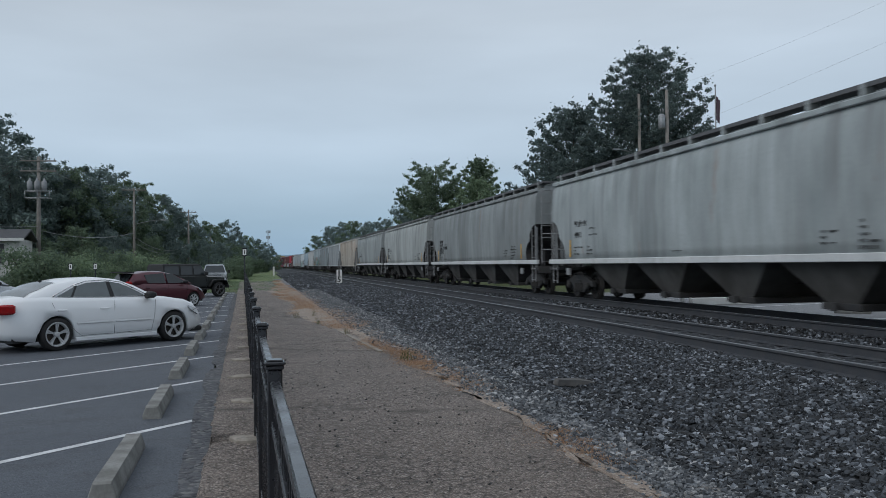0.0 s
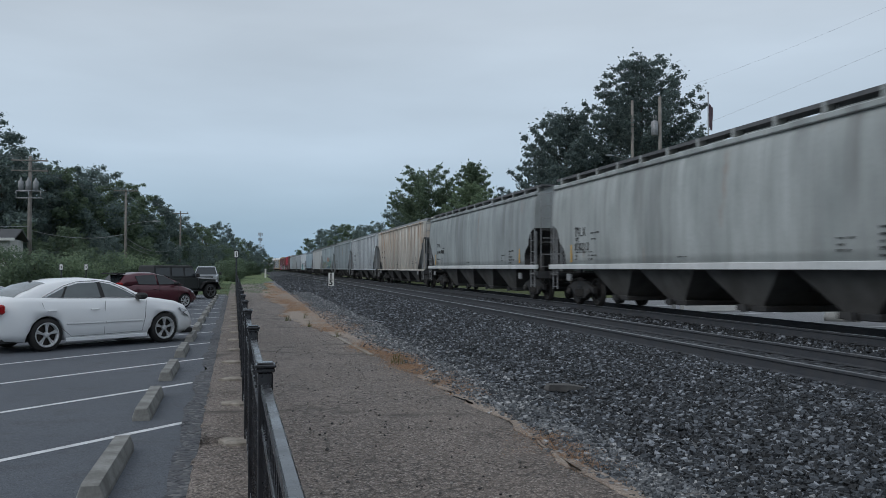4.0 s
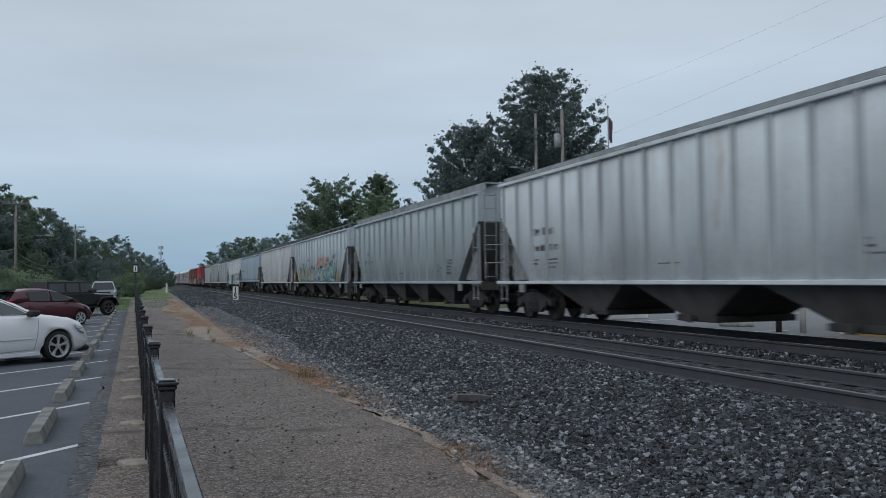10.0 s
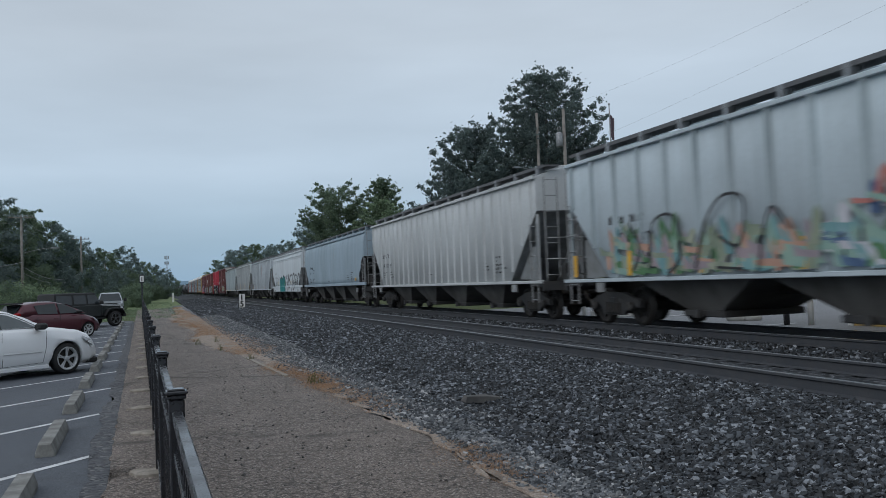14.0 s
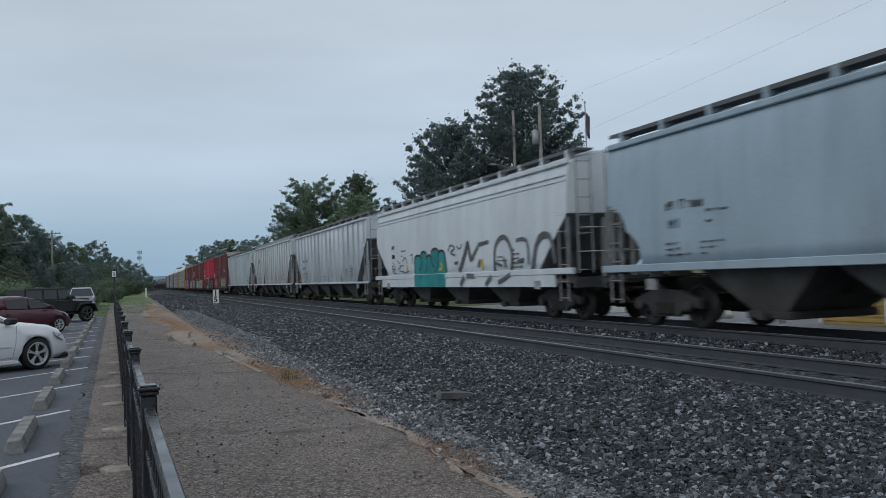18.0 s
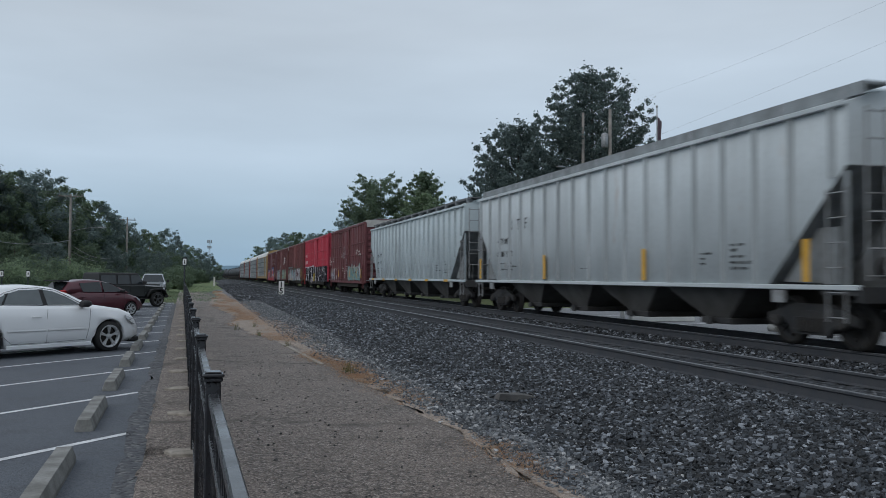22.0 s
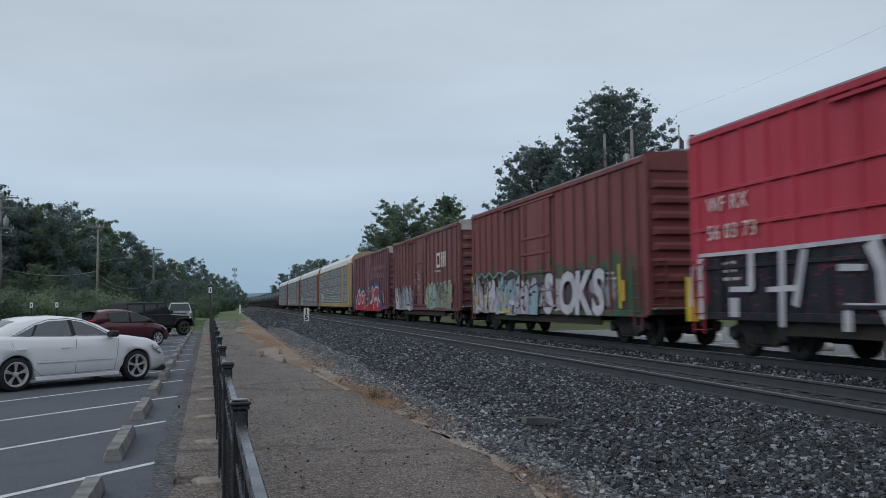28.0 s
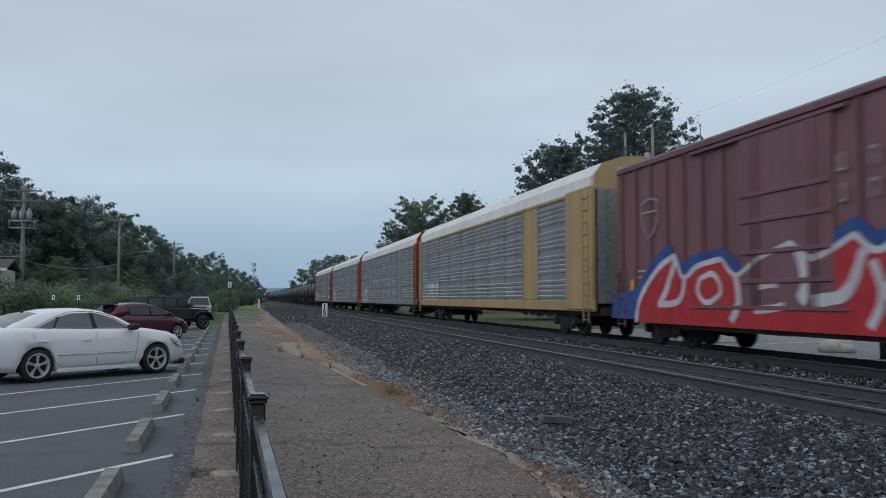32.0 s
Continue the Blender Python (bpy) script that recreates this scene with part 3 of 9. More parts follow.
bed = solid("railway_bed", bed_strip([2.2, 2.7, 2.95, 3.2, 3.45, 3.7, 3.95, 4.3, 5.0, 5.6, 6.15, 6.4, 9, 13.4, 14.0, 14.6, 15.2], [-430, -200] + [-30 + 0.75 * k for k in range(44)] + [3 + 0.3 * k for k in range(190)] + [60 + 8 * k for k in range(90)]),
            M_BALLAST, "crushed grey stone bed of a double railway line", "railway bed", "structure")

# loose stones of the bed
def stones(name, count, x0, x1, y0, y1, lo, hi, seed, bias=1.0, mat=None, z_of=None):
    rng = np.random.default_rng(seed)
    base = np.array([(i, j, k) for k in (-0.62, 0.62) for j in (-0.62, 0.62) for i in (-0.62, 0.62)])
    tri = np.array([(0, 2, 3), (0, 3, 1), (4, 5, 7), (4, 7, 6), (0, 1, 5), (0, 5, 4), (2, 6, 7), (2, 7, 3), (0, 4, 6), (0, 6, 2), (1, 3, 7), (1, 7, 5)])
    x = x0 + (x1 - x0) * rng.random(count)
    y = y0 + (y1 - y0) * rng.random(count) ** bias
    size = lo + (hi - lo) * rng.random(count) ** 1.6
    pts = base[None] * (0.55 + 0.75 * rng.random((count, 8, 1))) + 0.45 * (rng.random((count, 8, 3)) - 0.5)
    pts *= size[:, None, None] * np.stack([np.ones(count), 0.65 + 0.35 * rng.random(count), 0.55 + 0.4 * rng.random(count)], 1)[:, None, :]
    a, b = rng.random(count) * 6.28, (rng.random(count) - 0.5) * 2.2
    ca, sa, cb, sb = np.cos(a)[:, None], np.sin(a)[:, None], np.cos(b)[:, None], np.sin(b)[:, None]
    px, py, pz = pts[..., 0], pts[..., 1] * cb - pts[..., 2] * sb, pts[..., 1] * sb + pts[..., 2] * cb
    px, py = px * ca - py * sa, px * sa + py * ca
    z = np.array([z_of(u, v) for u, v in zip(x, y)]) if z_of else np.array([max(bed_z(u, v), verge_z(u, v)) if u < 4.0 else bed_z(u, v) for u, v in zip(x, y)])
    v = np.stack([px + x[:, None], py + y[:, None], pz + (z + size * 0.25)[:, None]], -1).reshape(-1, 3)
    f = (tri[None] + 8 * np.arange(count)[:, None, None]).reshape(-1, 3)
    me = bpy.data.meshes.new(name)
    me.from_pydata(v.tolist(), [], f.tolist())
    me.materials.append(mat or M_STONES)
    return me


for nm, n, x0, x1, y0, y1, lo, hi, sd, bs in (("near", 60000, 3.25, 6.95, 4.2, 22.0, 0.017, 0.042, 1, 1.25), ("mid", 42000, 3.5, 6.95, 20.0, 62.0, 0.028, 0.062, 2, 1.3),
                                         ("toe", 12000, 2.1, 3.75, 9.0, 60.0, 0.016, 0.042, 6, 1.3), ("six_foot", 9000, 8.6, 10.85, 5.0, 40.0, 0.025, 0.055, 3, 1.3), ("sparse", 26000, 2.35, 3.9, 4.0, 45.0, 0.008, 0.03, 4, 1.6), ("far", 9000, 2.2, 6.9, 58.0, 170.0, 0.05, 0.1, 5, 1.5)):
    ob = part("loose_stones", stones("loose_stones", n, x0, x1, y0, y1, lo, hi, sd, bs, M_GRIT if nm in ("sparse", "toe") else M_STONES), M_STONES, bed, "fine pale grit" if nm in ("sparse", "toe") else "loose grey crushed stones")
    tagged(ob, kind="stuff")

# dark clods and pebbles lying on the path
M_CLOD = mat_stone("dark_clod", ((0.025, 0.025, 0.027), (0.05, 0.047, 0.045), (0.09, 0.082, 0.075), (0.3, 0.28, 0.26)))
clods = part("pebbles", stones("pebbles", 800, 0.25, 2.3, 4.0, 26.0, 0.006, 0.02, 8, 1.5, M_CLOD, lambda u, v: 0.012 * rough(u, v, 0.7)), M_CLOD, bpy.data.objects["path"], "small dark clods and pebbles")
tagged(clods, kind="stuff")

# rails and ties
RAIL = [(-0.07, -0.18), (0.07, -0.18), (0.07, -0.168), (0.012, -0.15), (0.009, -0.05), (0.034, -0.035), (0.034, -0.012), (0.028, -0.003), (-0.028, -0.003), (-0.034, -0.012), (-0.034, -0.035), (-0.009, -0.05), (-0.012, -0.15), (-0.07, -0.168)]
RAIL_YS = [-430, -30, 0, 330] + [330 + 15 * k for k in range(1, 36)]
tie_mesh = Shape().box(-1.3, 1.3, -0.115, 0.115, -0.17, 0.0, 0.012).mesh("tie", M_TIE)
plate_mesh = Shape().box(-0.19, 0.19, -0.09, 0.09, 0.0, 0.018, 0.004).mesh("tie_plate", M_RAIL_SIDE)
for nm, cx, tie_n in (("near", TRACK_NEAR, 150), ("far", TRACK_FAR, 90)):
    track = thing("railway_track", "steel rails on wooden ties over crushed stone", "railway track", kind="structure")
    for side in (-1, 1):
        off = cx + side * 0.7525
        rs = Shape()
        rs.rings([[(along(y, off + u)[0], along(y, off + u)[1], RAIL_Z + z) for u, z in RAIL] for y in RAIL_YS])
        rail = part("rail", rs, M_RAIL_SIDE, track)
        hs = Shape()
        hs.rings([[(along(y, off + u)[0], along(y, off + u)[1], RAIL_Z + z) for u, z in ((-0.026, -0.0035), (0.026, -0.0035), (0.024, 0.0), (-0.024, 0.0))] for y in RAIL_YS])
        part("rail_head", hs, M_RAIL_HEAD, rail, "polished running surface")
    for k in range(tie_n):
        y = 2.0 + 0.51 * k
        part("tie", tie_mesh, M_TIE, track, m=pose(cx + 0.03 * rough(k, cx), y, RAIL_Z - 0.2, 0, 0, 1.2 * rough(k, 3)))
        if k < 60 and nm == "near":
            for side in (-1, 1):
                part("tie_plate", plate_mesh, M_RAIL_SIDE, track, m=pose(cx + side * 0.7525, y, RAIL_Z - 0.2))
    rest = Shape()
    for k in range(tie_n, 420):
        y = 2.0 + 0.51 * k
        rest.box(cx - 1.3, cx + 1.3, y - 0.115, y + 0.115, RAIL_Z - 0.37, RAIL_Z - 0.2)
    tagged(part("ties", rest, M_TIE, track), kind="stuff")

# road and paved yard behind the railway
solid("road", Shape().add([(15.0, -20, -0.06), (46, -20, -0.02), (46, 46, -0.02), (15.0, 46, -0.06)], [(0, 1, 2, 3)]), M_ROAD, "pale asphalt yard behind the railway", "road", "structure")
for k, (x0, y0, x1, y1) in enumerate(((14.7, 21.6, 18.1, 21.6), (15.4, 28.0, 24.0, 31.0), (15.4, 35.0, 24.0, 38.0))):
    d = Vector((x1 - x0, y1 - y0)).normalized()
    w = Vector((-d.y, d.x)) * 0.07
    solid("road_marking", Shape().add([(x0 + w.x, y0 + w.y, -0.035), (x0 - w.x, y0 - w.y, -0.035), (x1 - w.x, y1 - w.y, -0.03), (x1 + w.x, y1 + w.y, -0.03)], [(0, 1, 2, 3)]),
          M_LINE, "white painted line on the pale yard", "road marking", "structure")

# fence
def build_fence():
    fence = thing("fence", "low black metal picket fence between lot and path", "fence", FENCE)
    height, pitch, n = 1.246, 2.38, 22
    post = Shape().box(-0.031, 0.031, -0.031, 0.031, -0.05, height - 0.03, 0.006).mesh("post", M_FENCE)
    cap_s = Shape().box(-0.038, 0.038, -0.038, 0.038, height - 0.03, height - 0.012, 0.004)
    cap_s.box(-0.044, 0.044, -0.044, 0.044, height - 0.012, height + 0.004, 0.005)
    cap_s.box(-0.034, 0.034, -0.034, 0.034, height + 0.002, height + 0.012, 0.005)
    cap = cap_s.mesh("cap", M_FENCE)
    rail_m = Shape().box(-0.02, 0.02, 0.032, pitch - 0.032, 0, 0.042, 0.005).mesh("top_rail", M_FENCE)
    low = Shape().box(-0.018, 0.018, 0.04, pitch - 0.04, 0, 0.034, 0.004).mesh("bottom_rail", M_FENCE)
    pick = Shape().box(-0.009, 0.009, -0.009, 0.009, 0.1, height - 0.09, 0.0).mesh("picket", M_FENCE)
    for k in range(n):
        v = 1.33 + pitch * k
        p = part("post", post, M_FENCE, fence, m=pose(0, v, 0))
        part("cap", cap, M_FENCE, p)
        if k < n - 1:
            part("top_rail", rail_m, M_FENCE, fence, m=pose(0, v, height - 0.115))
            part("middle_rail", low, M_FENCE, fence, m=pose(0, v, height - 0.27))
            part("bottom_rail", low, M_FENCE, fence, m=pose(0, v, 0.1))
            for i in range(19):
                if k < 14:
                    part("picket", pick, M_FENCE, fence, m=pose(0, v + 0.12 * (i + 0.82), 0))
            if k >= 14:
                far = Shape()
                for i in range(19):
                    y = v + 0.12 * (i + 0.82)
                    far.box(-0.009, 0.009, y - 0.009, y + 0.009, 0.1, height - 0.09)
                part("pickets", far, M_FENCE, fence)
    return fence


build_fence()

# ---- the freight train ----
SCALE_S = 0.976


def rolled(t):
    """Metres that the train has gone by t seconds."""
    return SCALE_S * (11.45 * t + 0.022 * t * t)


WHEEL_R = 0.457
M_LADDER = mat_plain("worn_ladder_paint", (0.30, 0.315, 0.325), (0.2, 0.2, 0.2), 4.0, 0.7)
# Hopper bays, in a grey darker than the car bodies.
M_BAY = mat_plain("dark_grey_bay_sheet", (0.12, 0.118, 0.114), (0.07, 0.066, 0.062), 1.2, 0.8)
# Dark grey that carries the shade inside ribbed hoppers' end openings.
M_SLOPE = mat_plain("shaded_slope_sheet", (0.27, 0.29, 0.305), (0.16, 0.165, 0.165), 1.4, 0.8, 0, 0.1)
M_WALK = mat_plain("grey_walkway_grating", (0.10, 0.105, 0.11), (0.14, 0.14, 0.145), 3.0, 0.7, 0.2)
M_GREYPLATE = mat_plain("mid_grey_plate", (0.25, 0.27, 0.28), (0.16, 0.165, 0.165), 2.0, 0.8)
M_BOARD = mat_plain("pale_grey_walkway", (0.30, 0.33, 0.345), (0.2, 0.215, 0.22), 2.0, 0.75, 0.1)
wheel_prof = [(-0.07, 0.40), (-0.07, 0.457), (0.045, 0.452), (0.05, 0.48), (0.075, 0.48), (0.075, 0.40), (0.03, 0.38), (0.02, 0.16), (0.07, 0.13), (0.07, 0.09), (-0.07, 0.09), (-0.07, 0.14), (-0.02, 0.17), (-0.01, 0.37)]


def wheelset_meshes():
    wheels = []
    for side in (-1, 1):
        w = Shape()
        w.lathe([(side * -1 * d + side * 0.755, r) for d, r in wheel_prof] + [(side * -1 * wheel_prof[0][0] + side * 0.755, wheel_prof[0][1])], "x", 24, cap=False)
        for k in range(6):
            a = k * math.pi / 3
            w.tube((side * 0.82, 0.27 * math.cos(a), 0.27 * math.sin(a)), (side * 0.735, 0.27 * math.cos(a), 0.27 * math.sin(a)), 0.035, seg=6)
        wheels.append(w.mesh("wheel", M_WHEEL))
    axle = Shape()
    axle.lathe([(-1.05, 0.07), (-0.85, 0.08), (-0.7, 0.1), (0.7, 0.1), (0.85, 0.08), (1.05, 0.07)], "x", 12)
    both = []
    for s in (-1, 1):
        caps = Shape()
        caps.lathe([(s * 1.05, 0.11), (s * 1.16, 0.11), (s * 1.18, 0.07)], "x", 12)
        for k in range(3):
            a = k * 2.094
            caps.tube((s * 1.17, 0.06 * math.cos(a), 0.06 * math.sin(a)), (s * 1.2, 0.06 * math.cos(a), 0.06 * math.sin(a)), 0.02, seg=6)
        both.append(caps.mesh("bearing_cap", M_GRIME_SHADE))
    return wheels, axle.mesh("axle", M_GRIME_SHADE), both


WHEELS, AXLE, BEARING = wheelset_meshes()


def side_frame_mesh(side):
    s = Shape()
    x0, x1 = (0.93, 1.06) if side > 0 else (-1.06, -0.93)
    top = [(-1.2, 0.42), (-1.2, 0.60), (-0.95, 0.66), (-0.45, 0.80), (0.45, 0.80), (0.95, 0.66), (1.2, 0.60), (1.2, 0.42), (1.05, 0.46), (0.72, 0.50), (0.45, 0.24), (-0.45, 0.24), (-0.72, 0.50), (-1.05, 0.46)]
    n = len(top)
    pts = [(x0, y, z) for y, z in top] + [(x1, y, z) for y, z in top]
    quads = [(0, 1, 2, 13), (13, 2, 3, 12), (12, 3, 4, 9), (12, 9, 10, 11), (9, 4, 5, 8), (8, 5, 6, 7)]
    faces = [q for q in quads] + [tuple(i + n for i in reversed(q)) for q in quads]
    faces += [(i, i + n, (i + 1) % n + n, (i + 1) % n) for i in range(n)]
    s.add(pts, faces)
    return s.mesh("side_frame", M_GRIME_SHADE)


FRAMES = [side_frame_mesh(-1), side_frame_mesh(1)]
bs = Shape().box(-1.1, 1.1, -0.2, 0.2, 0.48, 0.68, 0.03)
bs.lathe([(0.66, 0.22), (0.84, 0.22)], "z", 12)
BOLSTER = bs.mesh("bolster", M_GRIME_SHADE)
coil = [(0.28 + k * 0.0225, 0.078 if k % 2 else 0.058) for k in range(13)]
SPRING = Shape().lathe(coil, "z", 8).mesh("spring", M_WHEEL)
bb = Shape()
for dy in (-0.4, 0.4):
    bb.box(-0.85, 0.85, dy - 0.04, dy + 0.04, 0.33, 0.41)
    for sx in (-1, 1):
        bb.box(sx * 0.755 - 0.06, sx * 0.755 + 0.06, dy - 0.1, dy + 0.1, 0.27, 0.5)
BRAKE_BEAM = bb.mesh("brake_beam", M_BLACK_IRON)
cp = Shape().box(-0.1, 0.1, 0, 0.72, 0.80, 0.98, 0.02)
cp.box(-0.17, 0.14, 0.6, 0.86, 0.76, 1.0, 0.05)
cp.box(-0.22, -0.1, 0.72, 0.95, 0.78, 0.98, 0.03)
COUPLER = cp.mesh("coupler", M_WHEEL)
hs = Shape().path([(0.25, 0.25, 0.8), (0.27, 0.5, 0.6), (0.25, 0.72, 0.45), (0.2, 0.95, 0.5)], 0.025)
HOSE = hs.mesh("air_hose", M_BLACK_IRON)
bw = Shape()
for k in range(14):
    a, b = k * 2 * math.pi / 14, (k + 1) * 2 * math.pi / 14
    bw.tube((0.28 * math.cos(a), 0, 0.28 * math.sin(a)), (0.28 * math.cos(b), 0, 0.28 * math.sin(b)), 0.016, seg=5)
for k in range(4):
    a = k * math.pi / 2
    bw.tube((0, 0, 0), (0.28 * math.cos(a), 0, 0.28 * math.sin(a)), 0.012, seg=5)
BRAKE_WHEEL = bw.mesh("brake_wheel", M_GRIME_SHADE)
TRUCK_SPINS = []      # (wheelset, axle place, car index)


def bogies(car, half, idx):
    for y in (-half, half):
        bg = part("bogie", BOLSTER, M_GRIME_SHADE, car, "grimy cast steel freight bogie", pose(0, y, 0))
        for me in FRAMES:
            part("side_frame", me, M_GRIME_SHADE, bg)
        for sx in (-1.07, 1.07):
            for dy in (-0.26, -0.09, 0.09, 0.26):
                part("spring", SPRING, M_WHEEL, bg, m=pose(sx, dy, 0))
        part("brake_beam", BRAKE_BEAM, M_BLACK_IRON, bg)
        for dy in (-0.88, 0.88):
            ws = part("wheelset", AXLE, M_GRIME_SHADE, car, "rusty steel wheels on an axle", pose(0, y + dy, WHEEL_R))
            part("wheel", WHEELS[0], M_WHEEL, ws)
            part("wheel", WHEELS[1], M_WHEEL, ws)
            for me in BEARING:
                part("bearing_cap", me, M_GRIME_SHADE, ws)
            TRUCK_SPINS.append((ws, y + dy, idx))


def ladder(name, parent, material, x, y0, y1, z0, z1, step=0.4, proud=-0.05, end=False):
    """A ladder on a car's side (or on its end, where end gives the y of the end and y0, y1 are x)."""
    s = Shape()
    n = max(2, int(round((z1 - z0) / step)))
    for k in range(n + 1):
        z = z0 + (z1 - z0) * k / n
        if end:
            s.tube((y0, x, z), (y1, x, z), 0.014, seg=6)
        else:
            s.tube((x, y0, z), (x, y1, z), 0.014, seg=6)
    for y in (y0, y1):
        if end:
            s.box(y - 0.011, y + 0.011, x - 0.012, x + 0.03, z0 - 0.08, z1 + 0.08)
        else:
            s.box(x - 0.012, x + 0.03, y - 0.011, y + 0.011, z0 - 0.08, z1 + 0.08)
    return part(name, s, material, parent)


def side_pose(x, y, z):
    """Pose for flat lettering on the side that faces the path."""
    return Matrix(((0, 0, -1, x), (-1, 0, 0, y), (0, 1, 0, z), (0, 0, 0, 1)))


def bars(parent, x, y, z, rows, material, w=0.5, h=0.09, gap=0.16, rng=None):
    """Unreadable stencilled data: rows of short bars on the side."""
    s = Shape()
    rng = rng or random.Random(3)
    for r in range(rows):
        yy = y
        for k in range(rng.choice((1, 2, 2, 3))):
            tall = h * rng.uniform(0.7, 1.0)
            for i in range(max(2, int(w * rng.uniform(0.25, 0.6) / (tall * 0.8)))):
                g = tall * 0.6
                z0 = z - r * gap
                s.box(x - 0.004, x, yy - g, yy - g * 0.68, z0, z0 + tall)
                s.box(x - 0.004, x, yy - g * 0.66, yy, z0 + rng.choice((0.0, 0.4, 0.78)) * tall, z0 + rng.choice((0.8, 1.0)) * tall)
                yy -= tall * 0.8
            yy -= 0.08
    return part("stencil", s, material, parent)


def car_base(idx, name, label, length, category="freight car"):
    car = thing(name, label, category, group="cars of the freight train")
    return car


def running_board(car, e, z, x, mat, posts, dark=True, lip=0.05):
    """Roof walk: two boards on brackets beside the hatches, with a lip along the outside."""
    for sx in (-1, 1):
        s = Shape()
        s.box(sx * x - 0.24, sx * x + 0.24, -e, e, z - 0.02, z + 0.03)
        s.box(sx * (x + 0.24) - 0.012, sx * (x + 0.24) + 0.012, -e, e, z - lip, z + 0.035)
        part("running_board", s, M_BOARD if not dark else M_WALK, car, "steel roof walkway")
    br = Shape()
    br.box(-0.03, 0.2, -0.035, 0.035, 0, 0.3)
    br.box(-0.06, 0.03, -0.06, 0.06, -0.02, 0.33)
    me = br.mesh("bracket", mat)
    for k in range(posts):
        y = -e + 0.5 + (2 * e - 1.0) * k / (posts - 1)
        part("bracket", me, mat, car, m=pose(-x - 0.2, y, z - 0.3))


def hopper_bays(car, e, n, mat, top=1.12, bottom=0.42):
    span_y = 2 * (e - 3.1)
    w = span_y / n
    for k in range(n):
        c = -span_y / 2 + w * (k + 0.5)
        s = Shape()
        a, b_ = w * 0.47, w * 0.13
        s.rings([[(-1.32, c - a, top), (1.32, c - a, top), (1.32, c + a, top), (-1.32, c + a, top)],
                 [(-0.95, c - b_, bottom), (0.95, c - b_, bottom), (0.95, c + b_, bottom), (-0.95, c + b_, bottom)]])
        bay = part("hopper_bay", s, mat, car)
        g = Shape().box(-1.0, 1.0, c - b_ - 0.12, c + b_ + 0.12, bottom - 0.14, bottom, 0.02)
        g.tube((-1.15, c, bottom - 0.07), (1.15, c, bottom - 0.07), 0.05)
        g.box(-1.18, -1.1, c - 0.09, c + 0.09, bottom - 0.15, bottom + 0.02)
        part("outlet_gate", g, M_GRIME_SHADE, bay)
    mid = Shape().box(-0.16, 0.16, -e, e, 0.72, 1.05)
    part("centre_sill", mid, M_BLACK_IRON, car)


def hopper_body(e, profile, cut, split):
    """A shell over a cross profile of (x, z); cut(z) shortens it towards the ends."""
    s = Shape()
    n = len(profile)
    rows = []
    for sgn in (-1, 1):
        rows.append([(x, sgn * (e - cut(z)), z) for x, z in profile])
    pts = rows[0] + rows[1]
    faces = [(i, i + 1, n + i + 1, n + i) for i in range(n - 1)] + [(n - 1, 0, n, 2 * n - 1)]
    s.add(pts, faces, True)
    slopes = []
    for base, flip in ((0, 1), (n, 0)):
        slope = Shape()
        slopes.append(slope)
        for i in range(n // 2):
            j = n - 1 - i
            if j - i > 1:
                q = (base + i, base + j, base + j - 1, base + i + 1) if j - 1 > i + 1 else (base + i, base + j, base + i + 1)
                q = q if flip else tuple(reversed(q))
                if profile[i][1] < split - 0.01:
                    slope.add([pts[v] for v in q], [tuple(range(len(q)))])
                else:
                    s.add([pts[v] for v in q], [tuple(range(len(q)))])
    return s, slopes


SWAP = Matrix(((0, 1, 0, 0), (1, 0, 0, 0), (0, 0, 1, 0), (0, 0, 0, 1)))


